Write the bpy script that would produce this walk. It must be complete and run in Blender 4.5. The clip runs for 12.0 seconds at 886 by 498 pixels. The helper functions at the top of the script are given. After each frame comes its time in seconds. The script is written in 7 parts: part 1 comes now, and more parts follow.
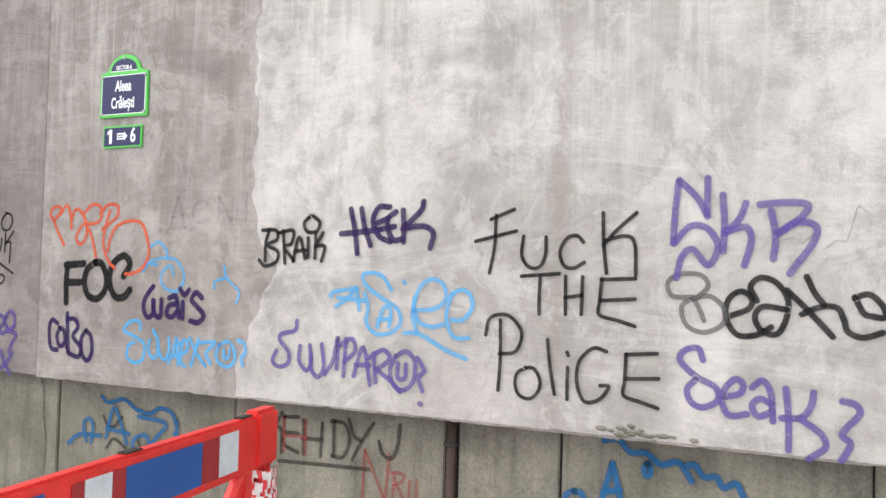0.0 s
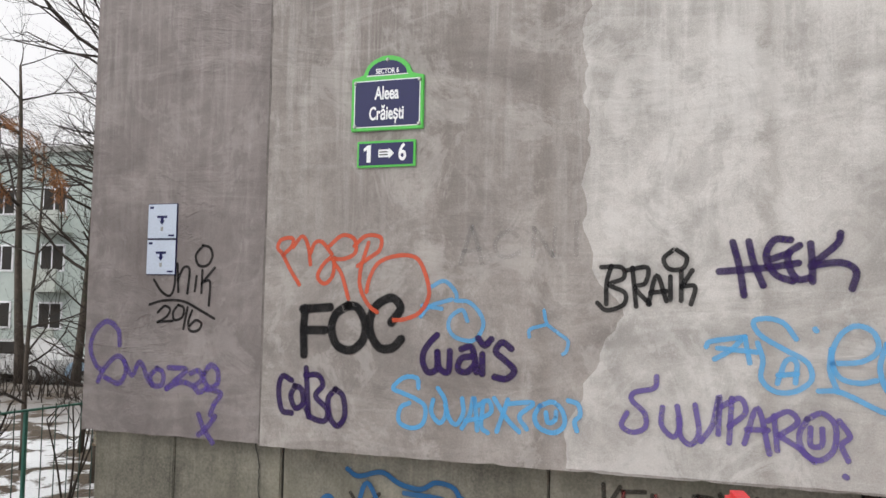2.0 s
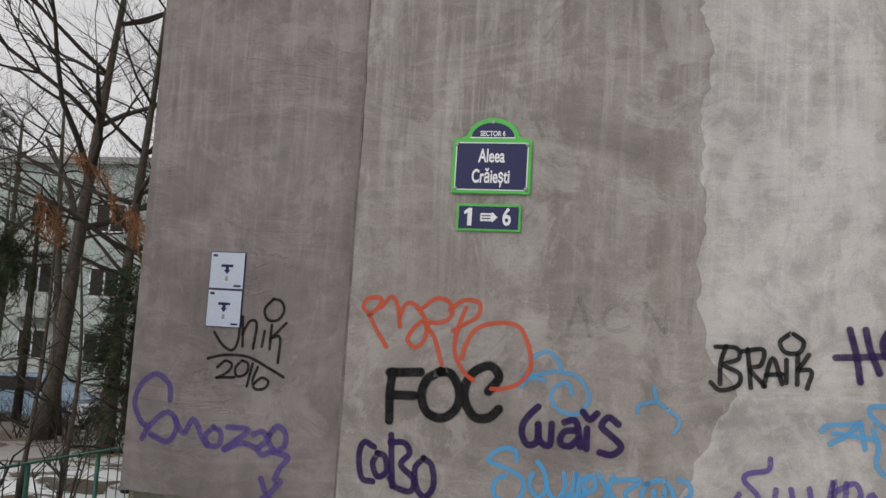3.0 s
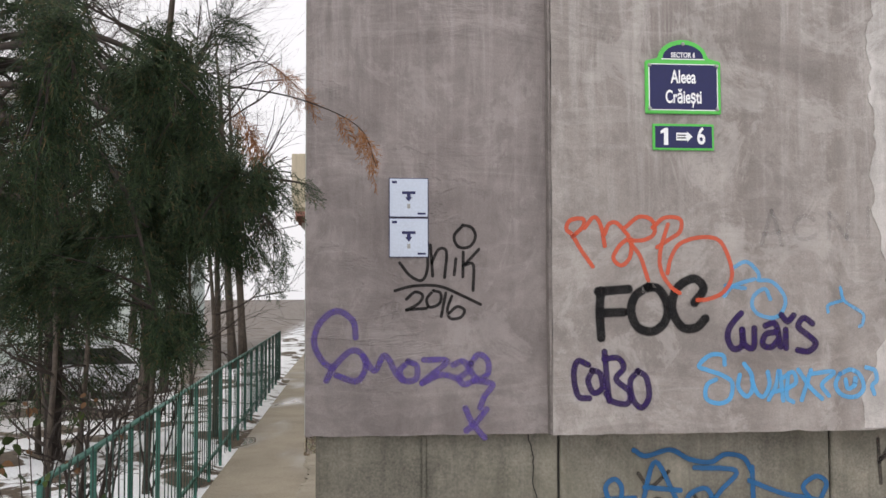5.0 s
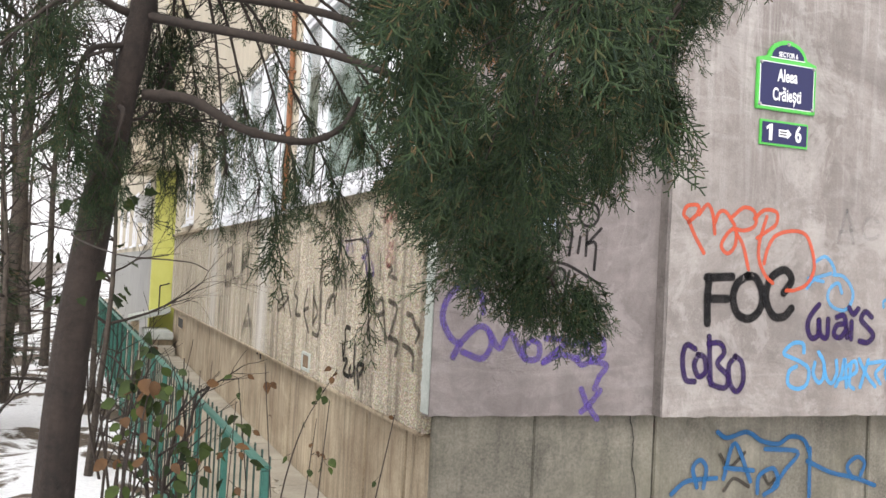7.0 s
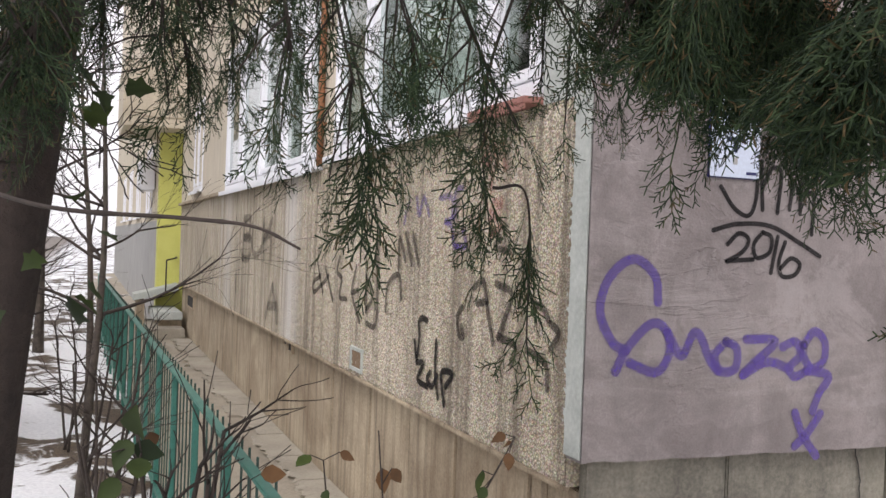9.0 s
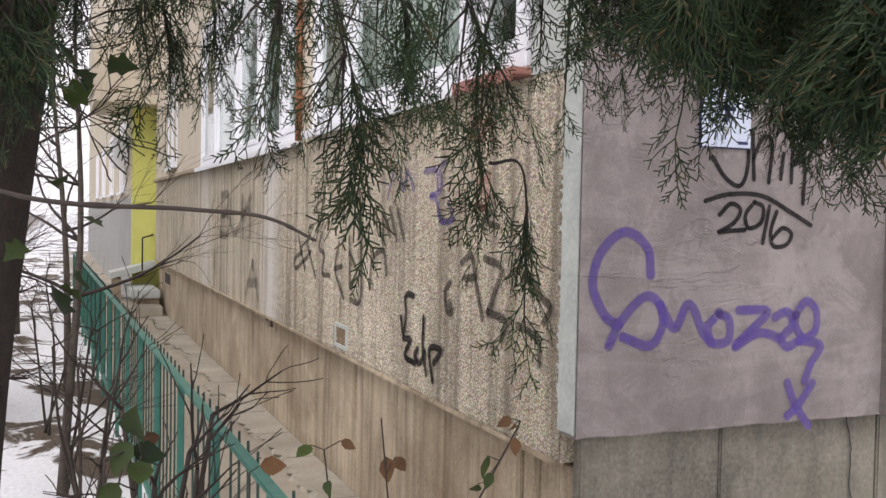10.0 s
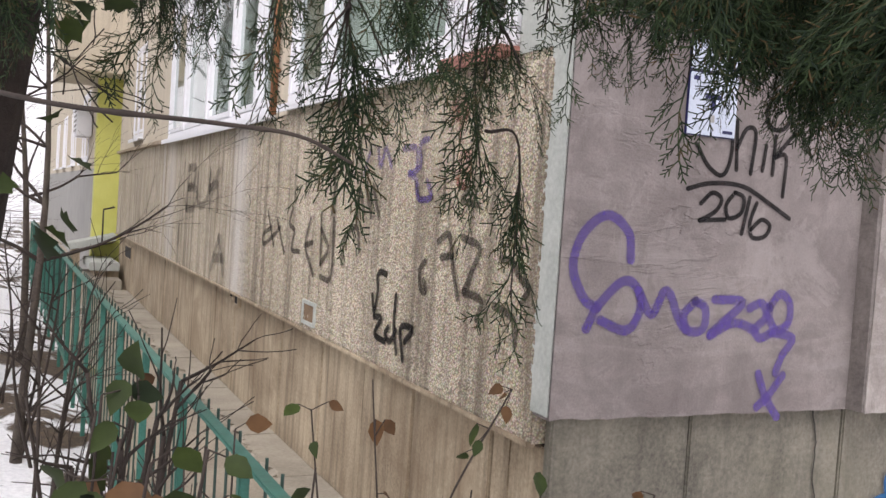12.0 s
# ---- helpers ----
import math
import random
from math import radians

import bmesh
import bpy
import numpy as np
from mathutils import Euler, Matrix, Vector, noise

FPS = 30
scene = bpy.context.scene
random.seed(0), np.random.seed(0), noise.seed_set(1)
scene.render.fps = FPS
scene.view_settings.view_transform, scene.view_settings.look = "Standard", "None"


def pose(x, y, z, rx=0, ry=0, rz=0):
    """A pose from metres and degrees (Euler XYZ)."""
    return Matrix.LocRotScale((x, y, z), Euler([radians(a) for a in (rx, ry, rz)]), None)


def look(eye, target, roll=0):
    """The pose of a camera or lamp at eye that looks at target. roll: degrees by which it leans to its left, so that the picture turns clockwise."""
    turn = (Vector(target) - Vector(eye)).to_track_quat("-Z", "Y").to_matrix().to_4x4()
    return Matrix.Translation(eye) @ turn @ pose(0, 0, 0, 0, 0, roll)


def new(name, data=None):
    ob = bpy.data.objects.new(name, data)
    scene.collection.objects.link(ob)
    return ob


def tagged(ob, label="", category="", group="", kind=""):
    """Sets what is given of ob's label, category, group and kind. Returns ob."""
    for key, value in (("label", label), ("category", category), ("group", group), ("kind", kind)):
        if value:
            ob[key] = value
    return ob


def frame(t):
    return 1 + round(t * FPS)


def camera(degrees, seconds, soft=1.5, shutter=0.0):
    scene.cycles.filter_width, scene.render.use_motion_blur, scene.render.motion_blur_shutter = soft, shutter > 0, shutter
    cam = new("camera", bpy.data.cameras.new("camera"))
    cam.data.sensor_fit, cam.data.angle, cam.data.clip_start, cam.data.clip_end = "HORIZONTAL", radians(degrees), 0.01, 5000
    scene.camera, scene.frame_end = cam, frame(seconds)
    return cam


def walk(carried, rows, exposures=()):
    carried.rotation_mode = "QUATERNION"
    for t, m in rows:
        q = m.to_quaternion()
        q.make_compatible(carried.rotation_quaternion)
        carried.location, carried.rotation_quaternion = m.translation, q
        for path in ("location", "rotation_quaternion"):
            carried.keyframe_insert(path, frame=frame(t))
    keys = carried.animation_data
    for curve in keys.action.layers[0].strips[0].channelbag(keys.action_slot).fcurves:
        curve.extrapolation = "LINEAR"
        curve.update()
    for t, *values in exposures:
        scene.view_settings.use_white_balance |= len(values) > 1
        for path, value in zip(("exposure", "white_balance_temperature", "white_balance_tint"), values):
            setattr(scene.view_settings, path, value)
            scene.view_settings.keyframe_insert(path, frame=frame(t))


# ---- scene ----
cam = camera(51.0, 12.0)
PATH = [
    (0, (6.291, -4.176, 1.552), (5.366, -2.404, 1.615), 1.58),
    (0.5, (5.691, -4.124, 1.582), (4.751, -2.362, 1.695), 0.10),
    (1, (5.094, -4.188, 1.558), (4.169, -2.420, 1.692), 0.75),
    (1.5, (4.495, -4.241, 1.550), (3.615, -2.448, 1.653), -0.97),
    (2, (3.865, -4.332, 1.586), (3.154, -2.467, 1.714), 1.10),
    (2.5, (3.271, -4.458, 1.644), (2.737, -2.538, 1.820), 1.76),
    (3, (2.745, -4.575, 1.697), (2.297, -2.638, 1.913), 3.55),
    (3.5, (2.195, -4.720, 1.742), (1.900, -2.746, 1.865), 2.43),
    (3.7, (1.944, -4.740, 1.744), (1.676, -2.760, 1.833), -0.17),
    (5.3, (-0.123, -4.662, 1.544), (0.239, -2.697, 1.647), 0.20),
    (5.5, (-0.360, -4.634, 1.546), (0.126, -2.698, 1.667), 0.07),
    (6, (-0.875, -4.517, 1.558), (-0.255, -2.622, 1.710), 0.72),
    (6.5, (-1.264, -4.381, 1.523), (-0.534, -2.532, 1.740), 0.93),
    (7, (-1.565, -4.043, 1.506), (-0.832, -2.183, 1.565), 2.94),
    (7.4, (-1.550, -3.516, 1.391), (-0.882, -1.634, 1.493), 2.17),
    (7.5, (-1.552, -3.413, 1.376), (-0.865, -1.537, 1.472), 3.37),
    (7.6, (-1.535, -3.318, 1.371), (-0.837, -1.445, 1.433), 3.92),
    (7.7, (-1.521, -3.245, 1.374), (-0.817, -1.374, 1.409), 4.50),
    (9.3, (-1.423, -2.386, 1.508), (-0.690, -0.525, 1.484), 1.75),
    (9.5, (-1.431, -2.379, 1.496), (-0.686, -0.523, 1.458), 1.78),
    (10, (-1.443, -2.387, 1.510), (-0.671, -0.543, 1.441), 1.15),
    (10.5, (-1.458, -2.370, 1.484), (-0.648, -0.542, 1.416), 2.63),
    (11, (-1.468, -2.363, 1.473), (-0.641, -0.546, 1.363), 3.51),
    (11.5, (-1.475, -2.357, 1.472), (-0.628, -0.549, 1.366), 3.54),
    (12, (-1.482, -2.337, 1.462), (-0.634, -0.528, 1.375), 3.89),
]
EXPOSURES = [(0, 0.38, 6400, 10), (0.5, 0.38, 6420, 10), (1.0, 0.14, 6450, 10), (1.5, -0.1, 6450, 10), (2.5, -0.12, 6500, 10), (3.0, -0.62, 6500, 10), (3.7, -0.56, 6500, 10), (5.3, 0.05, 6500, 13), (6.0, 0.34, 6500, 12), (6.5, 0.52, 6500, 12), (7.0, 0.55, 6500, 12), (7.7, 0.4, 6500, 13), (9.3, 0.2, 6450, 17), (12, 0.28, 6480, 18)]
walk(cam, [(t, look(eye, target, roll)) for t, eye, target, roll in PATH], EXPOSURES)

# ---- light: overcast winter day ----
world = bpy.data.worlds.new("overcast_sky")
scene.world = world
world.use_nodes = True
wn = world.node_tree
wn.nodes.clear()
sky = wn.nodes.new("ShaderNodeTexSky")
sky.sky_type = "NISHITA"
sky.sun_disc = False
sky.sun_elevation, sky.sun_rotation = radians(38), radians(215)
sky.air_density, sky.dust_density, sky.ozone_density = 1.0, 6.0, 1.0
grey = wn.nodes.new("ShaderNodeHueSaturation")
grey.inputs["Saturation"].default_value = 0.12
bg = wn.nodes.new("ShaderNodeBackground")
bg.inputs["Strength"].default_value = 0.15
wout = wn.nodes.new("ShaderNodeOutputWorld")
# an even cloud deck in front of the clear-sky gradient
deck = wn.nodes.new("ShaderNodeMix")
deck.data_type = "RGBA"
deck.inputs[0].default_value = 0.75
deck.inputs[7].default_value = (8.4, 8.3, 8.4, 1)
wn.links.new(sky.outputs[0], grey.inputs["Color"])
wn.links.new(grey.outputs[0], deck.inputs[6])
wn.links.new(deck.outputs[2], bg.inputs["Color"])
wn.links.new(bg.outputs[0], wout.inputs[0])
sun = new("sun", bpy.data.lights.new("sun", "SUN"))
sun.data.energy, sun.data.angle, sun.data.color = 1.2, radians(25), (1.0, 0.97, 0.93)
# the brightest part of the sky stands over the garden, behind and left of the walk
sun.matrix_world = look((-6, -8, 12), (0, 0, 0))


# ---- materials ----
def nodes_of(name):
    m = bpy.data.materials.new(name)
    m.use_nodes = True
    t = m.node_tree
    return m, t, t.nodes["Principled BSDF"]


def add(t, kind, **values):
    n = t.nodes.new(kind)
    for k, v in values.items():
        n.inputs[k].default_value = v
    return n


def ramp(t, fac, stops):
    r = t.nodes.new("ShaderNodeValToRGB")
    e = r.color_ramp.elements
    while len(e) < len(stops):
        e.new(0.5)
    for el, (p, c) in zip(e, stops):
        el.position = p
        el.color = (*c, 1) if len(c) == 3 else c
    t.links.new(fac, r.inputs[0])
    return r.outputs[0]


def mix(t, fac, a, b, mode="MIX"):
    n = t.nodes.new("ShaderNodeMix")
    n.data_type, n.blend_type = "RGBA", mode
    for sock, v in ((0, fac), (6, a), (7, b)):
        if isinstance(v, bpy.types.NodeSocket):
            t.links.new(v, n.inputs[sock])
        else:
            n.inputs[sock].default_value = v if sock == 0 else (*v, 1)
    return n.outputs[2]


def coords(t, scale=(1, 1, 1), which="Object"):
    c = t.nodes.new("ShaderNodeTexCoord")
    m = t.nodes.new("ShaderNodeMapping")
    m.inputs["Scale"].default_value = scale
    t.links.new(c.outputs[which], m.inputs[0])
    return m.outputs[0]


def noise_of(t, vec, scale, detail=6, rough=0.6, distort=0.0):
    n = add(t, "ShaderNodeTexNoise", Scale=scale, Detail=detail, Roughness=rough, Distortion=distort)
    t.links.new(vec, n.inputs["Vector"])
    return n.outputs["Fac"]


def relief(t, bsdf, height, strength=0.4, distance=0.01, before=None):
    b = add(t, "ShaderNodeBump", Strength=strength, Distance=distance)
    t.links.new(height, b.inputs["Height"])
    if before is not None:
        t.links.new(before, b.inputs["Normal"])
    t.links.new(b.outputs[0], bsdf.inputs["Normal"])
    return b.outputs[0]


def surface(name, dark, light, scale=4.0, rough=0.85, bump=0.3, grain=60.0, metal=0.0, streak=0.0, stain=None, depth=0.006):
    """Two-scale mottled surface; streak > 0 stretches the mottling downwards."""
    m, t, b = nodes_of(name)
    v = coords(t)
    big = noise_of(t, v, scale, 7, 0.62, 0.3)
    fine = noise_of(t, v, grain, 4, 0.7)
    col = ramp(t, big, [(0.3, dark), (0.7, light)])
    col = mix(t, 0.35, col, ramp(t, fine, [(0.3, tuple(0.72 * c for c in dark)), (0.7, tuple(min(1, 1.1 * c) for c in light))]))
    if streak:
        s = noise_of(t, coords(t, (7, 7, 0.45)), 2.2, 5, 0.65)
        col = mix(t, ramp(t, s, [(0.45, (0, 0, 0)), (0.72, (streak,) * 3)]), col, tuple(0.5 * c for c in dark))
    if stain:
        s = noise_of(t, v, 1.3, 5, 0.7, 0.6)
        col = mix(t, ramp(t, s, [(0.5, (0, 0, 0)), (0.72, (0.7,) * 3)]), col, stain)
    t.links.new(col, b.inputs["Base Color"])
    b.inputs["Roughness"].default_value = rough
    b.inputs["Metallic"].default_value = metal
    if bump:
        h = mix(t, 0.4, big, fine)
        relief(t, b, h, bump, depth)
    return m


def plain(name, colour, rough=0.5, metal=0.0, vary=0.08):
    return surface(name, tuple(c * (1 - vary * 2) for c in colour), tuple(min(1, c * (1 + vary)) for c in colour), 9.0, rough, 0.08, 90.0, metal)


def plaster(name, dark, light, patch, stains=(), ridges=0.24):
    """Hand-floated grey render: broad trowel fields, long drips from above, ripples and ridges."""
    m, t, b = nodes_of(name)
    v = coords(t)
    field = noise_of(t, coords(t, (1.0, 1, 0.5)), 1.25, 3, 0.5, 1.2)
    panel = noise_of(t, coords(t, (0.9, 1, 0.16)), 1.6, 2, 0.5, 0.4)
    mottled = noise_of(t, v, 6.0, 9, 0.72, 0.3)
    drip = noise_of(t, coords(t, (8, 1, 0.5)), 1.9, 7, 0.7, 0.35)
    sweep_ = noise_of(t, coords(t, (0.55, 1, 1.7)), 1.15, 4, 0.55, 0.9)
    grit = noise_of(t, v, 140.0, 3, 0.7)
    col = ramp(t, field, [(0.36, dark), (0.62, light)])
    col = mix(t, ramp(t, panel, [(0.42, (0, 0, 0)), (0.56, (0.6,) * 3)]), col, tuple(0.35 * d + 0.65 * l for d, l in zip(dark, light)))
    col = mix(t, ramp(t, mottled, [(0.42, (0, 0, 0)), (0.64, (0.6,) * 3)]), col, tuple(0.74 * d for d in dark))
    up = t.nodes.new("ShaderNodeSeparateXYZ")
    t.links.new(coords(t), up.inputs[0])
    high = t.nodes.new("ShaderNodeMapRange")
    high.inputs[1].default_value, high.inputs[2].default_value = 1.5, 2.9
    t.links.new(up.outputs[2], high.inputs[0])
    wash = mix(t, 1.0, ramp(t, drip, [(0.48, (0, 0, 0)), (0.66, (0.55,) * 3)]), ramp(t, high.outputs[0], [(0.0, (0.12,) * 3), (1.0, (1,) * 3)]), "MULTIPLY")
    col = mix(t, wash, col, patch)
    # paler line along each trowel fold: a highlight painted on the ridges
    fold_highlight = ramp(t, sweep_, [(0.5, (0, 0, 0)), (0.512, (0.18,) * 3), (0.545, (0, 0, 0))])
    col = mix(t, fold_highlight, col, patch)
    low = ramp(t, sweep_, [(0.54, (0, 0, 0)), (0.68, (0.6,) * 3)])
    col = mix(t, low, col, tuple(0.72 * d for d in dark))
    for at_x, wide in stains:
        # a rough brown seep under a leak
        off = t.nodes.new("ShaderNodeMath")
        off.operation = "MULTIPLY_ADD"
        off.inputs[1].default_value = wide * 5.0
        t.links.new(mottled, off.inputs[0])
        t.links.new(up.outputs[0], off.inputs[2])
        band = t.nodes.new("ShaderNodeMapRange")
        band.inputs[1].default_value, band.inputs[2].default_value = at_x + wide * 0.5, at_x + wide * 4.5
        t.links.new(off.outputs[0], band.inputs[0])
        col = mix(t, ramp(t, band.outputs[0], [(0.2, (0, 0, 0)), (0.47, (0.4,) * 3), (0.55, (0.4,) * 3), (0.8, (0, 0, 0))]), col, tuple(0.62 * d * k for d, k in zip(dark, (1.0, 0.95, 0.9))))
    col = mix(t, 0.2, col, ramp(t, grit, [(0.3, (0.1,) * 3), (0.7, (0.75,) * 3)]), "OVERLAY")
    smear = noise_of(t, coords(t, (1, 1, 0.8)), 2.6, 11, 0.74, 0.7)
    col = mix(t, ramp(t, smear, [(0.53, (0, 0, 0)), (0.57, (0.28,) * 3), (0.72, (0.42,) * 3)]), col, patch)
    rag = noise_of(t, coords(t, (1, 1, 0.7)), 3.1, 10, 0.72, 1.1)
    col = mix(t, ramp(t, rag, [(0.3, (0.4,) * 3), (0.43, (0.2,) * 3), (0.46, (0, 0, 0))]), col, tuple(0.62 * d for d in dark))
    lips = noise_of(t, coords(t, (0.8, 1, 2.0)), 0.9, 7, 0.58, 0.5)
    lip = ramp(t, lips, [(0.4, (0, 0, 0)), (0.5, (1, 1, 1)), (0.508, (0.55,) * 3), (0.7, (0.2,) * 3)])
    where = noise_of(t, v, 1.7, 3, 0.5)
    lip = mix(t, ramp(t, where, [(0.46, (0, 0, 0)), (0.56, (1, 1, 1))]), (0.4, 0.4, 0.4), lip)
    t.links.new(col, b.inputs["Base Color"])
    b.inputs["Roughness"].default_value = 0.9
    n0 = relief(t, b, lip, ridges, 0.014)
    n1 = relief(t, b, sweep_, 0.6, 0.05, n0)
    n2 = relief(t, b, mottled, 0.5, 0.014, n1)
    relief(t, b, grit, 0.3, 0.002, n2)
    return m


M = {}
M["plaster"] = plaster("grey_plaster", (0.235, 0.208, 0.193), (0.36, 0.33, 0.305), (0.47, 0.445, 0.42), ((2.27, 0.11), (2.75, 0.06)))
M["plaster_side"] = plaster("mauve_grey_plaster", (0.19, 0.165, 0.158), (0.285, 0.252, 0.241), (0.35, 0.318, 0.307), (), 0.6)
M["new_plaster"] = plaster("pale_plaster", (0.35, 0.33, 0.308), (0.52, 0.495, 0.47), (0.6, 0.58, 0.56), ((3.75, 0.05), (4.76, 0.06)))
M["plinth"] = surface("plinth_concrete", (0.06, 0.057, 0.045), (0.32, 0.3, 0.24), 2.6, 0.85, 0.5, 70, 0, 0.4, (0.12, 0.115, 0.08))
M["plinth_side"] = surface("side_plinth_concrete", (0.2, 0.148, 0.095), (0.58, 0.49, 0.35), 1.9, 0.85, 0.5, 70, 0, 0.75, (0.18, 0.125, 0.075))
M["edge"] = surface("pale_edge_concrete", (0.34, 0.37, 0.34), (0.52, 0.55, 0.51), 6, 0.8, 0.4, 60)
# darker than both plasters: the shaded left-facing return, put into the colour
M["slab_edge"] = surface("shade_toned_slab_edge", (0.1, 0.088, 0.082), (0.23, 0.205, 0.19), 9, 0.95, 0.8, 45, 0, 0.2, None, 0.012)
M["brown_fill"] = surface("brown_mortar", (0.13, 0.085, 0.05), (0.26, 0.18, 0.11), 14, 0.95, 0.6, 60)
M["cream"] = surface("cream_wall_paint", (0.52, 0.46, 0.35), (0.66, 0.6, 0.48), 1.5, 0.85, 0.2, 60, 0, 0.35)
M["grey_wall"] = surface("grey_wall_paint", (0.3, 0.3, 0.29), (0.4, 0.4, 0.38), 2, 0.85, 0.2, 60, 0, 0.3)
M["yellow"] = surface("lime_yellow_paint", (0.55, 0.55, 0.13), (0.66, 0.66, 0.2), 3, 0.7, 0.1)
M["path"] = surface("path_concrete", (0.24, 0.215, 0.17), (0.42, 0.385, 0.31), 2.4, 0.8, 0.5, 50, 0, 0, (0.2, 0.17, 0.13))
M["pvc"] = plain("white_pvc", (0.82, 0.83, 0.86), 0.35, 0, 0.03)
M["green"] = surface("green_fence_paint", (0.022, 0.1, 0.078), (0.05, 0.2, 0.155), 8, 0.5, 0.2, 80)
# near-black for dark parts, and for shade painted into open holes
M["dark"] = plain("dark_hollow", (0.03, 0.028, 0.025), 0.9)
M["rust"] = surface("rusty_pipe", (0.16, 0.06, 0.03), (0.36, 0.17, 0.08), 9, 0.8, 0.4, 60)
M["red_sill"] = surface("red_sill_paint", (0.27, 0.12, 0.095), (0.38, 0.18, 0.145), 9, 0.7, 0.2)


# ---- building helpers ----
def box(bm, x0, x1, y0, y1, z0, z1):
    vs = [bm.verts.new((x, y, z)) for x in (x0, x1) for y in (y0, y1) for z in (z0, z1)]
    for f in ((0, 1, 3, 2), (4, 6, 7, 5), (0, 4, 5, 1), (2, 3, 7, 6), (0, 2, 6, 4), (1, 5, 7, 3)):
        bm.faces.new([vs[i] for i in f])
    return bm


def bevelled(bm, width=0.006, segments=2):
    bmesh.ops.bevel(bm, geom=bm.edges[:], offset=width, segments=segments, affect="EDGES", clamp_overlap=True)
    return bm


def boxes(*dims, bevel=0.0):
    bm = bmesh.new()
    for d in dims:
        box(bm, *d)
    return bevelled(bm, bevel) if bevel else bm


def link(name, bm, material, smooth=False):
    me = bpy.data.meshes.new(name)
    bmesh.ops.recalc_face_normals(bm, faces=bm.faces[:])
    bm.to_mesh(me)
    bm.free()
    if smooth:
        me.polygons.foreach_set("use_smooth", [True] * len(me.polygons))
    me.materials.append(M[material] if isinstance(material, str) else material)
    return new(name, me)


def part(name, bm, material, parent, label="", smooth=False):
    ob = link(name, bm, material, smooth)
    ob.parent = parent
    if label:
        tagged(ob, label)
    return ob


def structure(name, bm, material, label, category="wall"):
    return tagged(link(name, bm, material), label, category, kind="structure")


def base(name, label, category, at=(0, 0, 0), group="", kind=""):
    e = new(name)
    e.location = at
    e.empty_display_size = 0.1
    return tagged(e, label, category, group, kind)


def raw(name, verts, faces, material, smooth=False):
    me = bpy.data.meshes.new(name)
    me.from_pydata(verts, [], faces)
    me.update()
    if smooth:
        me.polygons.foreach_set("use_smooth", [True] * len(me.polygons))
    me.materials.append(M[material] if isinstance(material, str) else material)
    return new(name, me)


def sweep(points, radii, sides=6):
    """Vertices and faces of a tapered tube along points."""
    pts = [Vector(p) for p in points]
    verts, faces = [], []
    for i, p in enumerate(pts):
        d = (pts[min(i + 1, len(pts) - 1)] - pts[max(i - 1, 0)]).normalized()
        a = d.cross(Vector((0.31, 0.22, 0.93)))
        if a.length < 1e-4:
            a = d.cross(Vector((1, 0, 0)))
        a.normalize()
        b = d.cross(a)
        r = radii[i] if hasattr(radii, "__len__") else radii
        for k in range(sides):
            w = 2 * math.pi * k / sides
            verts.append(p + a * (r * math.cos(w)) + b * (r * math.sin(w)))
    for i in range(len(pts) - 1):
        for k in range(sides):
            k2 = (k + 1) % sides
            faces.append((i * sides + k, i * sides + k2, (i + 1) * sides + k2, (i + 1) * sides + k))
    faces.append(tuple(range(sides - 1, -1, -1)))
    faces.append(tuple((len(pts) - 1) * sides + k for k in range(sides)))
    return verts, faces


class Heap:
    """Collects many small pieces into one mesh."""

    def __init__(self):
        self.v, self.f = [], []

    def put(self, vf):
        o = len(self.v)
        self.v.extend(vf[0])
        self.f.extend(tuple(i + o for i in f) for f in vf[1])

    def make(self, name, material, smooth=False):
        return raw(name, self.v, self.f, material, smooth)


# ---- the block: gable wall and long side wall ----
GZ, SZ, SILL = 0.85, 0.755, 1.98
SEAM, SLAB, TOP = 1.238, -0.074, 3.6
H = SILL

# soil with thawing snow to the horizon
def snowy(name):
    m, t, b = nodes_of(name)
    v = coords(t)
    soil = noise_of(t, v, 9.0, 8, 0.7)
    leaf = noise_of(t, v, 38.0, 4, 0.7)
    lie = noise_of(t, v, 1.15, 7, 0.62, 0.5)
    earth = mix(t, 0.5, ramp(t, soil, [(0.3, (0.035, 0.027, 0.02)), (0.7, (0.13, 0.1, 0.07))]), ramp(t, leaf, [(0.4, (0.03, 0.022, 0.015)), (0.66, (0.17, 0.115, 0.065))]))
    white = ramp(t, leaf, [(0.3, (0.68, 0.7, 0.73)), (0.6, (0.86, 0.88, 0.9))])
    mask = ramp(t, lie, [(0.455, (0, 0, 0)), (0.49, (1, 1, 1))])
    # leaf litter instead of snow under the hedge by the car park
    sep = t.nodes.new("ShaderNodeSeparateXYZ")
    t.links.new(v, sep.inputs[0])
    deep = t.nodes.new("ShaderNodeMapRange")
    deep.inputs[1].default_value, deep.inputs[2].default_value = 0.0, 20.0
    t.links.new(sep.outputs[1], deep.inputs[0])
    bare = ramp(t, deep.outputs[0], [(0.2, (1, 1, 1)), (0.32, (0.3,) * 3), (0.45, (0.08,) * 3), (0.7, (0.1,) * 3)])
    side_ = t.nodes.new("ShaderNodeMapRange")
    side_.inputs[1].default_value, side_.inputs[2].default_value = -5.0, -2.4
    t.links.new(sep.outputs[0], side_.inputs[0])
    bare = mix(t, side_.outputs[0], bare, (1, 1, 1))
    mask = mix(t, 1.0, mask, bare, "MULTIPLY")
    t.links.new(mix(t, mask, earth, white), b.inputs["Base Color"])
    b.inputs["Roughness"].default_value = 0.75
    n1 = relief(t, b, mask, 0.6, 0.03)
    relief(t, b, soil, 0.7, 0.02, n1)
    return m


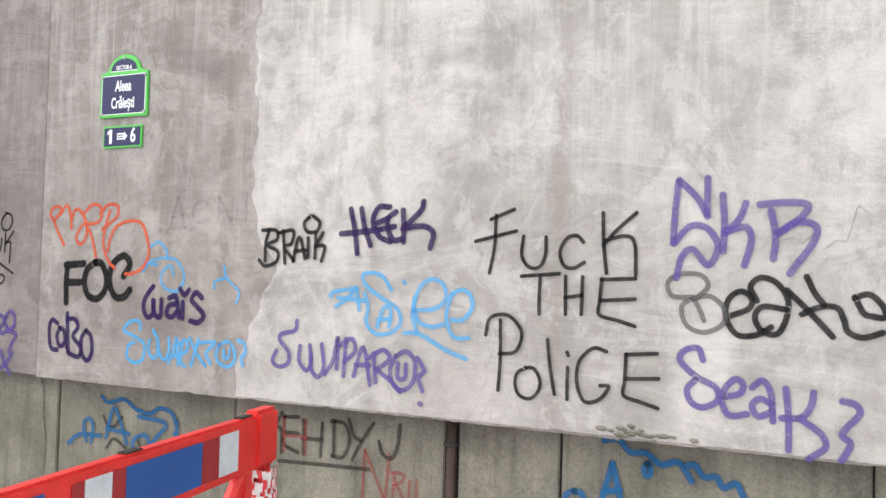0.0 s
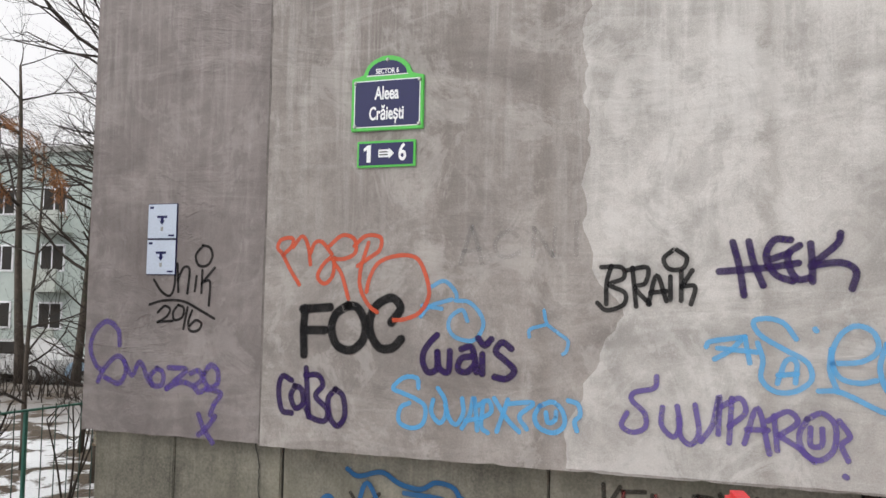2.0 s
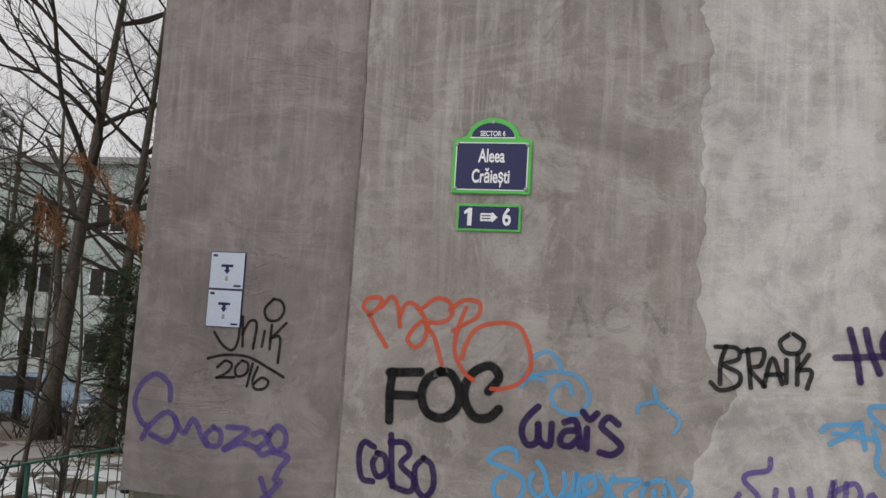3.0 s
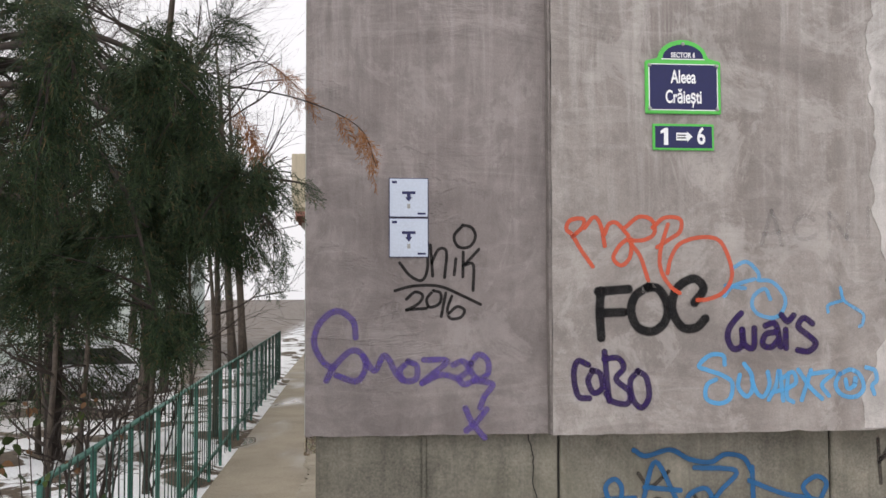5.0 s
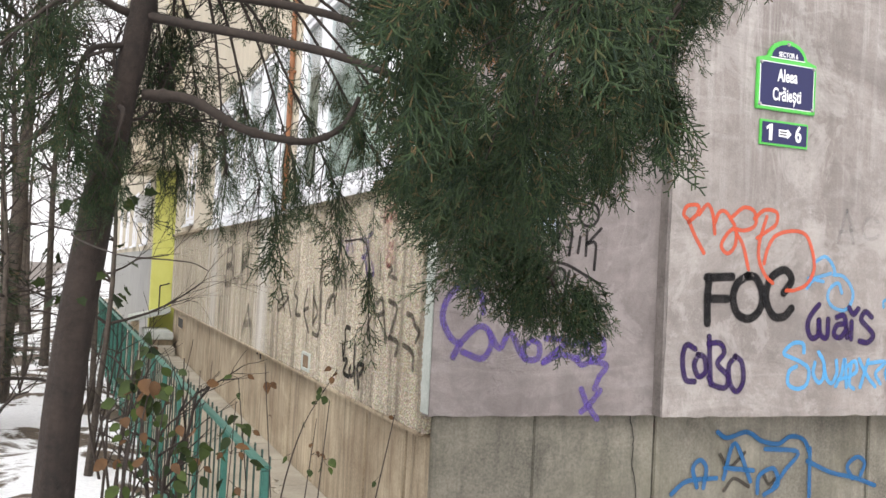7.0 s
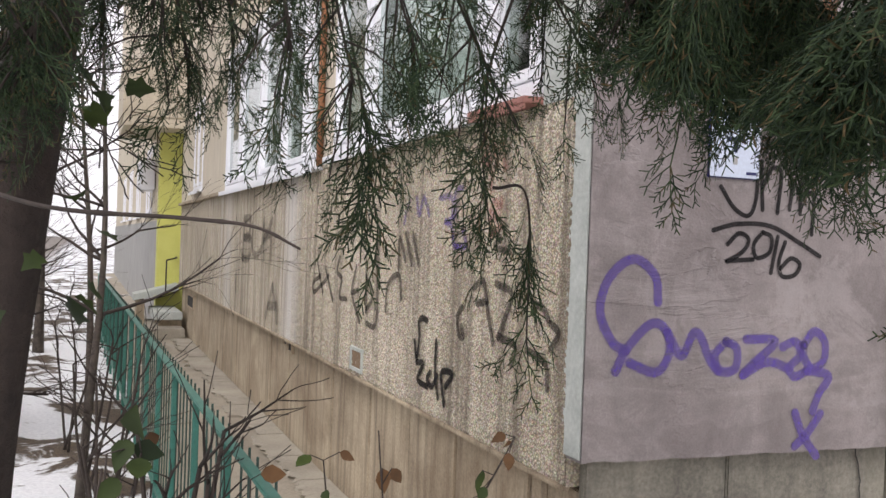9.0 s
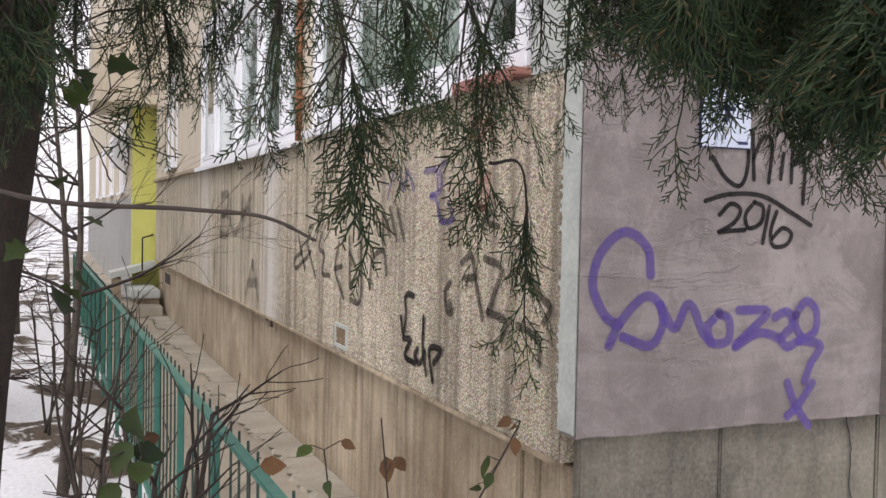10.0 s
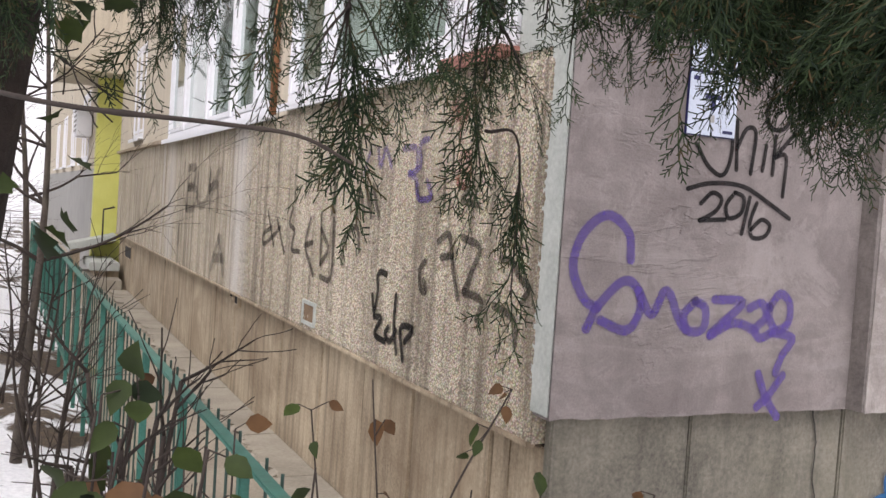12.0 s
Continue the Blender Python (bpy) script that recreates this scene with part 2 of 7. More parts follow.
M["snowy"] = snowy("soil_with_thawing_snow")


def ease(a, b, v):
    f = min(1.0, max(0.0, (v - a) / (b - a)))
    return f * f * (3 - 2 * f)


def ground_z(x, y):
    """The garden is level by the block and falls a metre towards the car park."""
    return -1.0 * ease(9.5, 14.5, y) * ease(-2.2, -4.5, x)


def ground_sheet(name, xs, ys, z0, rough, label):
    vs, fs = [], []
    n = len(xs)
    for j, y in enumerate(ys):
        for i, x in enumerate(xs):
            lift = rough * (0.05 * noise.noise((x * 0.9, y * 0.9, 1.0)) + 0.035 * noise.noise((x * 3.1, y * 3.1, 4.0)))
            rim = rough and (i in (0, n - 1) or j in (0, len(ys) - 1))
            vs.append((x, y, z0 + ground_z(x, y) + (-0.05 if rim else lift)))
    for j in range(len(ys) - 1):
        for i in range(n - 1):
            q = j * n + i
            fs.append((q, q + 1, q + n + 1, q + n))
    return tagged(raw(name, vs, fs, "snowy", True), label, "ground", kind="structure")


def spread(a, b, n):
    return [a + (b - a) * i / n for i in range(n + 1)]


ground_sheet("ground", [-420, -120, -50] + spread(-30, 10, 60) + [40, 420], [-420, -60, -10] + spread(0, 24, 40) + [60, 420], -0.07, 0.0, "damp soil with patches of thawing snow")
ground_sheet("ground_garden", spread(-15.0, -1.0, 70), spread(-3.5, 29.5, 150), -0.03, 1.0, "uneven garden soil under thawing snow patches")

# ---- gable ----
def pebbled(name):
    """Cream pebble-dash with drips, lime wash runs and soot."""
    m, t, b = nodes_of(name)
    v = coords(t)
    stone = t.nodes.new("ShaderNodeTexVoronoi")
    stone.inputs["Scale"].default_value = 120.0
    t.links.new(v, stone.inputs["Vector"])
    big = noise_of(t, v, 1.6, 6, 0.6, 0.5)
    drip = noise_of(t, coords(t, (1, 5.5, 0.28)), 2.0, 6, 0.62, 0.15)
    wash = noise_of(t, coords(t, (1, 1.15, 0.05)), 1.7, 3, 0.5, 0.25)
    col = ramp(t, big, [(0.3, (0.5, 0.435, 0.325)), (0.7, (0.82, 0.74, 0.59))])
    col = mix(t, ramp(t, stone.outputs["Distance"], [(0.3, (0, 0, 0)), (0.66, (0.8,) * 3)]), col, (0.2, 0.165, 0.115))
    col = mix(t, 0.22, col, stone.outputs["Color"], "SOFT_LIGHT")
    col = mix(t, ramp(t, drip, [(0.47, (0, 0, 0)), (0.64, (0.72,) * 3)]), col, (0.14, 0.115, 0.085))
    col = mix(t, ramp(t, wash, [(0.62, (0, 0, 0)), (0.7, (0.4,) * 3)]), col, (0.6, 0.58, 0.54))
    # two lime runs down the wall
    sep = t.nodes.new("ShaderNodeSeparateXYZ")
    t.links.new(coords(t), sep.inputs[0])
    wob = t.nodes.new("ShaderNodeMath")
    wob.operation = "MULTIPLY_ADD"
    wob.inputs[1].default_value = 0.85
    t.links.new(drip, wob.inputs[0])
    t.links.new(sep.outputs[1], wob.inputs[2])
    along = t.nodes.new("ShaderNodeMapRange")
    along.inputs[1].default_value, along.inputs[2].default_value = 0.0, 10.0
    t.links.new(wob.outputs[0], along.inputs[0])
    runs = ramp(t, along.outputs[0], [(0.435, (0, 0, 0)), (0.46, (0.45,) * 3), (0.47, (0.7,) * 3), (0.487, (0.4,) * 3), (0.51, (0, 0, 0)), (0.76, (0, 0, 0)), (0.785, (0.5,) * 3), (0.8, (0.4,) * 3), (0.825, (0, 0, 0))])
    col = mix(t, runs, col, (0.66, 0.65, 0.62))
    t.links.new(col, b.inputs["Base Color"])
    b.inputs["Roughness"].default_value = 0.92
    n1 = relief(t, b, big, 0.2, 0.01)
    inv = t.nodes.new("ShaderNodeMath")
    inv.operation = "SUBTRACT"
    inv.inputs[0].default_value = 1.0
    t.links.new(stone.outputs["Distance"], inv.inputs[1])
    relief(t, b, inv.outputs[0], 0.8, 0.006, n1)
    return m


M["pebble"] = pebbled("cream_pebble_dash")
wall_plinth = structure("wall_plinth", boxes((0.07, 9.0, 0.085, 0.4, -0.1, GZ)), "dark", "shadowed core of the gable plinth")
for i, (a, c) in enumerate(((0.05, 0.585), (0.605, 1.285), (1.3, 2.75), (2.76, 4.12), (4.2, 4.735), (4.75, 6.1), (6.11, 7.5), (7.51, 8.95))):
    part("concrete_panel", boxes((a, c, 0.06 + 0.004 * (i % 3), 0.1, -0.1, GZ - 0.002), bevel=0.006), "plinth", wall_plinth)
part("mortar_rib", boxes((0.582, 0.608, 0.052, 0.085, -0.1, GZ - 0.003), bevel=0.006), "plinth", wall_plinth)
pipe = base("drain_pipe", "dark rusty steel pipe in the plinth joint", "pipe", (4.16, 0.07, 0))
pv, pf = sweep([(4.16, 0.065, -0.05), (4.158, 0.065, 0.4), (4.16, 0.066, GZ - 0.01)], 0.027, 10)
ob = raw("pipe_run", [Vector(p) - Vector((4.16, 0.07, 0)) for p in pv], pf, surface("dark_rust", (0.03, 0.02, 0.016), (0.08, 0.05, 0.036), 12, 0.8, 0.4), True)
ob.parent = pipe
for z in (0.25, 0.7):
    part("pipe_clip", boxes((-0.036, 0.036, -0.036, 0.02, z, z + 0.025), bevel=0.003), "dark", pipe)


def ragged_slab(name, x0, x1, y0, y1, z0, z1, material, label, left=0.0, bottom=0.0, step=0.035, seed=1.0):
    """A plaster coat whose left edge is torn and whose foot is chipped."""
    n = int((z1 - z0) / step)
    bm = bmesh.new()
    rows = []
    for i in range(n + 1):
        z = z0 + (z1 - z0) * i / n
        k = left * (noise.noise((seed, z * 1.6, 0)) + 0.45 * noise.noise((seed, z * 6.0, 3)) + 0.2 * noise.noise((seed, z * 21.0, 7)))
        rows.append((x0 + k, z))
    m = max(2, int((x1 - x0) / 0.04))
    foot = [(x0 + rows[0][0] - x0 + (x1 - rows[0][0]) * j / m, z0 + bottom * (max(0, noise.noise((j * 0.33, seed, 5)) - 0.1) + 0.4 * noise.noise((j * 0.9, seed, 2)))) for j in range(1, m)]
    ring = [rows[0]] + foot + [(x1, z0), (x1, z1)] + rows[:0:-1]
    front = [bm.verts.new((x, y0, z)) for x, z in ring]
    back = [bm.verts.new((x, y1, z)) for x, z in ring]
    bm.faces.new(front)
    bm.faces.new(back[::-1])
    for i in range(len(ring)):
        j = (i + 1) % len(ring)
        bm.faces.new((front[i], back[i], back[j], front[j]))
    return structure(name, bm, material, label)


ragged_slab("wall_gable_strip", 0.0, SEAM, 0.0, 0.097, GZ, TOP, "plaster_side", "mauve-grey plastered strip at the gable corner", 0.0, 0.014, seed=3.0)
structure("trim_corner_edge", boxes((-0.004, 0.012, 0.005, 0.125, GZ + 0.006, TOP), bevel=0.004), "edge", "pale greenish concrete edge of the gable skin", "trim")
ragged_slab("wall_gable_slab", SEAM, 9.0, SLAB, 0.097, GZ, TOP, "plaster", "grey plastered insulation slab on the gable", 0.008, 0.016, seed=6.0)
# thin sheet over the slab's return, carrying its shade as colour
ragged_slab("trim_slab_return", SEAM - 0.016, SEAM - 0.002, SLAB + 0.004, -0.001, GZ + 0.004, TOP, "slab_edge", "uneven raw edge of the insulation slab, toned dark as a shaded side", 0.006, 0.01, seed=8.0)
ragged_slab("wall_plaster_coat", 2.97, 8.98, SLAB - 0.005, SLAB + 0.01, GZ + 0.012, TOP - 0.01, "new_plaster", "paler newer plaster coat with a torn edge", 0.16, 0.012, seed=11.0)
ragged_slab("wall_plaster_coat_far", 5.82, 8.97, SLAB - 0.0085, SLAB, 1.75, TOP - 0.02, "new_plaster", "second pale plaster coat with a torn edge", 0.2, 0.3, seed=15.0)
ragged_slab("wall_gable_upper", 0.0, 9.0, 0.02, 0.3, TOP, 14.0, "cream", "cream painted upper gable wall with a crack")
structure("wall_back", boxes((8.7, 9.0, 0.3, 13.0, -0.1, 14.0)), "cream", "plain far wall of the block")
structure("roof", boxes((-0.3, 9.2, -0.1, 40.0, 14.0, 14.2)), "grey_wall", "flat roof slab of the block", "roof")

# chipped hole at the slab's foot
chips = Heap()
rng = random.Random(5)
for k in range(26):
    c = Vector((5.18 + rng.gauss(0, 0.09), SLAB - 0.006, 0.885 + rng.gauss(0, 0.012)))
    r = rng.uniform(0.006, 0.02)
    ring = [c + Vector((r * 1.7 * math.cos(a) * rng.uniform(0.7, 1.2), -0.002, r * 0.7 * math.sin(a) * rng.uniform(0.7, 1.2))) for a in [i * math.pi / 3 for i in range(6)]]
    chips.put((ring + [c + Vector((0, -rng.uniform(0.006, 0.014), 0))], [(i, (i + 1) % 6, 6) for i in range(6)]))
ob = chips.make("plaster_chips", "plinth")
tagged(ob, "crumbled plaster at a chipped spot of the slab", "plaster", kind="stuff")


def crack(name, points, width, at, label):
    """A hairline crack: a narrow dark groove strip with uneven width."""
    pts = []
    for (a, b), (c, d) in zip(points, points[1:]):
        for i in range(8):
            f = i / 8
            pts.append((a + (c - a) * f + 0.008 * noise.noise((a * 9 + f * 5, b, 1)), b + (d - b) * f))
    pts.append(points[-1])
    bm = bmesh.new()
    prev = None
    for i, (u, z) in enumerate(pts):
        w = width * (0.5 + 0.5 * abs(noise.noise((u * 31, z * 31, 2))))
        cur = [bm.verts.new(at(u - w, z)), bm.verts.new(at(u + w, z))]
        if prev:
            bm.faces.new((prev[0], prev[1], cur[1], cur[0]))
        prev = cur
    ob = link(name, bm, "dark")
    return tagged(ob, label, "crack", kind="structure")


crack("trim_crack_plinth", [(1.13, 0.84), (1.16, 0.72), (1.155, 0.6), (1.19, 0.45), (1.18, 0.2)], 0.005, lambda u, z: (u, 0.056, z), "dark crack down the plinth concrete")
crack("trim_crack_upper", [(2.75, 4.3), (2.85, 3.85), (3.2, 3.72), (3.5, 3.62)], 0.006, lambda u, z: (u, 0.016, z), "thin crack in the upper wall")


# ---- long side wall ----
def dash_panel(y0, y1, z0, z1, step):
    ny, nz = int((y1 - y0) / step), int((z1 - z0) / step)
    rng = np.random.RandomState(4)
    k = rng.rand(nz + 1, ny + 1)
    k = 0.5 * k + 0.5 * np.roll(k, 1, 1)
    vs, fs = [], []
    for j in range(nz + 1):
        for i in range(ny + 1):
            rim = i in (0, ny) or j in (0, nz)
            vs.append((0.0 if rim else -0.012 * k[j, i], y0 + (y1 - y0) * i / ny, z0 + (z1 - z0) * j / nz))
    for j in range(nz):
        for i in range(ny):
            a = j * (ny + 1) + i
            fs.append((a, a + ny + 1, a + ny + 2, a + 1))
    return vs, fs


side = structure("wall_side", boxes((0.004, 0.25, 0.099, 12.6, SZ, SILL)), "pebble", "cream pebble-dashed panel wall with drips and faded scrawls")
vs, fs = dash_panel(0.1, 4.2, SZ + 0.001, SILL - 0.03, 0.012)
ob = raw("pebble_dash", vs, fs, "pebble", True)
ob.parent = side
part("drip_edge", boxes((-0.012, 0.02, 0.1, 12.6, SZ - 0.012, SZ + 0.006), bevel=0.003), "plinth_side", side)
structure("wall_side_pier", boxes((0.0, 0.25, 0.099, 0.34, SILL, 3.5)), "edge", "pale concrete pier beside the corner window")
structure("wall_side_blank", boxes((0.0, 0.25, 7.8, 12.6, SILL, 3.5)), "cream", "cream painted wall stretch past the windows")
structure("wall_side_upper", boxes((0.0, 0.25, 0.099, 12.6, 3.5, 14.0)), "cream", "cream painted upper side wall")
structure("ceiling_room", boxes((0.25, 8.7, 0.3, 12.6, 3.4, 3.5)), "cream", "plain room ceiling behind the windows", "ceiling")
structure("floor_room", boxes((0.25, 8.7, 0.3, 12.6, 0.9, 1.0)), "plinth", "plain room floor behind the windows", "floor")
structure("wall_room", boxes((1.6, 1.7, 0.3, 12.6, 1.0, 3.4)), "grey_wall", "dim room wall behind the windows")

wall_side_plinth = structure("wall_side_plinth", boxes((0.075, 0.4, 0.41, 12.6, -0.1, SZ - 0.002)), "dark", "core of the side plinth")
joints = [0.06, 0.31, 0.445, 1.127, 1.711, 2.362, 3.151, 3.84, 4.484, 5.169, 5.963, 7.03, 7.9, 8.8, 9.7, 10.7, 11.7, 12.58]
for i, (a, c) in enumerate(zip(joints, joints[1:])):
    part("concrete_panel", boxes((0.052 + 0.003 * ((i * 5) % 3), 0.4, a + 0.007, c - 0.007, -0.1, SZ - 0.014), bevel=0.005), "plinth_side", wall_side_plinth)


def vent(y0, y1, z0, z1, x, label):
    v = base("wall_vent", label, "vent", (x, (y0 + y1) / 2, (z0 + z1) / 2), "square vent holes")
    w, h = (y1 - y0) / 2, (z1 - z0) / 2
    part("rim", boxes((-0.012, 0.03, -w - 0.02, -w, -h - 0.02, h + 0.02), (-0.012, 0.03, w, w + 0.02, -h - 0.02, h + 0.02), (-0.012, 0.03, -w, w, h, h + 0.02), (-0.012, 0.03, -w, w, -h - 0.02, -h), bevel=0.002), "plinth_side" if label.startswith("open") else "edge", v)
    # open holes are solid plates; the shade inside is only their colour
    part("hole_fill", boxes((-0.004, 0.02, -w, w, -h, h)), "dark" if label.startswith("open") else "brown_fill", v)


vent(2.34, 2.53, 0.81, 0.90, -0.006, "small square vent filled with brown mortar in the pebble-dash")
vent(4.33, 4.44, 0.67, 0.73, 0.045, "open notch under the panel edge")
vent(4.5, 4.6, 0.70, 0.77, 0.045, "open notch beside the first under the panel edge")
vent(10.85, 11.6, 0.48, 0.63, 0.045, "open cellar vent in the side plinth")


def glass():
    m, t, b = nodes_of("window_glass")
    b.inputs["Base Color"].default_value = (0.75, 0.84, 0.82, 1)
    b.inputs["Roughness"].default_value = 0.03
    b.inputs["Transmission Weight"].default_value = 1.0
    b.inputs["IOR"].default_value = 1.5
    return m


M["glass"] = glass()
M["curtain"] = surface("pale_net_curtain", (0.35, 0.4, 0.36), (0.6, 0.64, 0.58), 7, 0.9, 0.3, 40, 0, 0.4)


def window(number, y0, y1, z0, z1, bars, label, sill="pvc"):
    w = base("window_%d" % number, label, "window", (0.0, y0, z0), kind="structure")
    L, h, f = y1 - y0, z1 - z0, 0.06
    part("window_frame", boxes((-0.012, 0.06, 0, L, 0, f), (-0.012, 0.06, 0, L, h - f, h), (-0.012, 0.06, 0, f, f, h - f), (-0.012, 0.06, L - f, L, f, h - f), bevel=0.006), "pvc", w)
    edges = [0] + [b - y0 for b in bars] + [L]
    for b in bars:
        part("mullion", boxes((-0.018, 0.06, b - y0 - 0.045, b - y0 + 0.045, f, h - f), bevel=0.008), "pvc", w)
    for a, c in zip(edges, edges[1:]):
        s0, s1 = a + 0.045, c - 0.045
        part("sash", boxes((-0.004, 0.05, s0 + 0.012, s0 + 0.05, f + 0.01, h - f - 0.01), (-0.004, 0.05, s1 - 0.05, s1 - 0.012, f + 0.01, h - f - 0.01), (-0.004, 0.05, s0 + 0.05, s1 - 0.05, f + 0.01, f + 0.055), (-0.004, 0.05, s0 + 0.05, s1 - 0.05, h - f - 0.055, h - f - 0.01), bevel=0.004), "pvc", w)
        p = part("pane", boxes((0.022, 0.028, s0 + 0.045, s1 - 0.045, f + 0.05, h - f - 0.05)), "glass", w)
        p.visible_shadow = False
    part("window_sill", boxes((-0.075, 0.02, -0.02, L + 0.01, -0.028, -0.004), (-0.075, -0.066, -0.02, L + 0.01, -0.05, -0.028), bevel=0.003), sill, w)
    return w


window(1, 0.36, 0.82, SILL + 0.03, 3.46, [], "corner window with white plastic frame and red sill", "red_sill")
window(2, 0.84, 3.12, SILL + 0.03, 3.46, [2.42], "wide window with white plastic frames and pale curtain")
window(3, 3.44, 7.78, SILL + 0.0, 3.46, [3.95, 4.75, 5.7, 6.85], "long glazed balcony front with white plastic frames")
for y0, y1 in ((0.9, 3.05), (3.6, 7.6)):
    n = 90
    vs, fs = [], []
    for i in range(n + 1):
        y = y0 + (y1 - y0) * i / n
        x = 0.17 + 0.018 * math.sin(i * 1.9) + 0.012 * math.sin(i * 0.7)
        vs += [(x, y, 1.7), (x, y, 3.38), (x + 0.004, y, 1.7), (x + 0.004, y, 3.38)]
        if i:
            a = 4 * i
            fs += [(a - 4, a, a + 1, a - 3), (a - 2, a - 1, a + 3, a + 2), (a - 3, a + 1, a + 3, a - 1)]
    ob = raw("net_curtain", vs, fs, "curtain", True)
    tagged(ob, "pale pleated net curtain hanging behind the window", "curtain")
structure("wall_window_pier", boxes((-0.004, 0.25, 3.12, 3.44, SILL - 0.02, 3.5)), "cream", "narrow cream pier between the windows")
pv, pf = sweep([(-0.035, 3.36, SILL - 0.01), (-0.037, 3.36, 2.6), (-0.035, 3.36, 3.52), (-0.035, 3.36, 9.0)], 0.022, 10)
rp = base("gas_pipe", "rusty orange gas pipe running up between windows", "pipe", (-0.035, 3.36, SILL))
ob = raw("pipe_run", [Vector(p) - Vector((-0.035, 3.36, SILL)) for p in pv], pf, "rust", True)
ob.parent = rp
for z in (0.25, 1.1):
    part("pipe_bracket", boxes((-0.03, 0.04, -0.03, 0.03, z, z + 0.02), bevel=0.003), "rust", rp)
window(4, 9.9, 10.9, SILL + 0.12, 3.3, [10.4], "small far window with white plastic frame")
structure("trim_sill_ledge", boxes((-0.05, 0.02, 7.85, 12.55, SILL - 0.03, SILL + 0.01), bevel=0.005), "plinth_side", "weathered concrete ledge under the far wall", "trim")

# ---- entrance and the projecting stretch beyond it ----
structure("wall_entrance", boxes((-0.31, 0.25, 13.0, 13.3, -0.1, 3.12)), "yellow", "lime-yellow painted entrance pier")
structure("wall_far_lower", boxes((-0.3, 0.25, 13.3, 34.0, -0.1, 1.72)), "grey_wall", "grey painted lower wall past the entrance")
structure("wall_far_upper", boxes((-0.28, 0.25, 13.3, 34.0, 1.72, 14.0)), "cream", "cream painted wall past the entrance")
structure("wall_recess", boxes((0.25, 0.4, 12.6, 13.0, 0.5, 14.0)), "yellow", "yellow recess beside the entrance")
for k, y in enumerate((15.0, 18.6, 22.2, 26.0)):
    wv = window(5 + k, y, y + 1.5, 1.85, 3.1, [y + 0.75], "far window with white plastic frame")
    wv.location.x = -0.29
canopy = base("entrance_canopy", "cream concrete canopy over the entrance", "canopy", (-0.3, 13.4, 3.13))
part("slab", boxes((-0.6, 0.5, -1.0, 1.2, 0, 0.16), bevel=0.012), "cream", canopy)
part("parapet", boxes((-0.62, -0.5, -1.0, 1.2, 0.16, 1.0), bevel=0.01), "cream", canopy)
part("front_parapet", boxes((-0.5, 0.5, -1.02, -0.9, 0.16, 1.0), bevel=0.01), "cream", canopy)
stairs = base("entrance_stairs", "worn concrete entrance steps with a sloping cheek", "stairs", (0.0, 12.4, 0.0))
part("lower_step", boxes((-0.5, -0.01, -1.1, 0.6, 0.0, 0.15), bevel=0.012), "path", stairs)
part("middle_step", boxes((-0.42, -0.01, -0.7, 0.6, 0.24, 0.36), bevel=0.012), "edge", stairs)
part("step_block", boxes((-0.34, -0.01, -0.6, 0.6, 0.15, 0.24)), "plinth_side", stairs)
bm = bmesh.new()
for y in (0.1, 0.62):
    for x, z in ((0.0, 0.64), (0.0, 0.735), (-0.66, 0.565), (-0.66, 0.47)):
        bm.verts.new((x - 0.004, y, z))
bm.verts.ensure_lookup_table()
q = bm.verts
for f in ((0, 1, 2, 3), (7, 6, 5, 4), (0, 4, 5, 1), (1, 5, 6, 2), (2, 6, 7, 3), (3, 7, 4, 0)):
    bm.faces.new([q[i] for i in f])
part("landing_slab", bm, "edge", stairs)
part("cheek_wall", boxes((-0.62, -0.5, 0.14, 0.6, 0.0, 0.48)), "plinth_side", stairs)
rail = base("hand_rail", "thin dark steel handrail at the entrance steps", "handrail", (-0.2, 12.5, 0.6))
for n_, p_ in (("post", [(0, 0, 0), (0, 0, 0.5)]), ("bar", [(0, 0, 0.5), (0.16, 0.1, 0.54), (0.19, 0.6, 0.54)]), ("post", [(0.19, 0.55, 0.1), (0.19, 0.55, 0.54)])):
    v_, f_ = sweep(p_, 0.012, 8)
    o_ = raw(n_, v_, f_, "dark", True)
    o_.parent = rail
ac = base("air_conditioner", "white outdoor air conditioner on the far wall", "air conditioner", (-0.28, 14.2, 2.25))
part("casing", boxes((-0.26, -0.02, 0, 0.75, 0, 0.5), bevel=0.02), "pvc", ac)
for z in (0.1, 0.18, 0.26, 0.34, 0.42):
    part("grille_slat", boxes((-0.272, -0.258, 0.08, 0.6, z - 0.015, z + 0.015), bevel=0.003), "grey_wall", ac)

# ---- path ----
def wet_path(name):
    m, t, b = nodes_of(name)
    v = coords(t)
    big = noise_of(t, v, 1.7, 7, 0.65, 0.4)
    fine = noise_of(t, v, 55, 4, 0.7)
    wet = noise_of(t, coords(t, (1.3, 0.55, 1)), 0.8, 3, 0.45, 0.3)
    col = mix(t, 0.4, ramp(t, big, [(0.3, (0.21, 0.18, 0.135)), (0.7, (0.42, 0.375, 0.29))]), ramp(t, fine, [(0.3, (0.15, 0.13, 0.1)), (0.7, (0.5, 0.45, 0.36))]))
    pool = ramp(t, wet, [(0.5, (0, 0, 0)), (0.64, (1, 1, 1))])
    t.links.new(mix(t, pool, col, mix(t, 0.5, col, (0.12, 0.1, 0.08))), b.inputs["Base Color"])
    t.links.new(ramp(t, wet, [(0.5, (0.8,) * 3), (0.64, (0.12,) * 3)]), b.inputs["Roughness"])
    relief(t, b, mix(t, pool, fine, (0.5, 0.5, 0.5)), 0.35, 0.006)
    return m


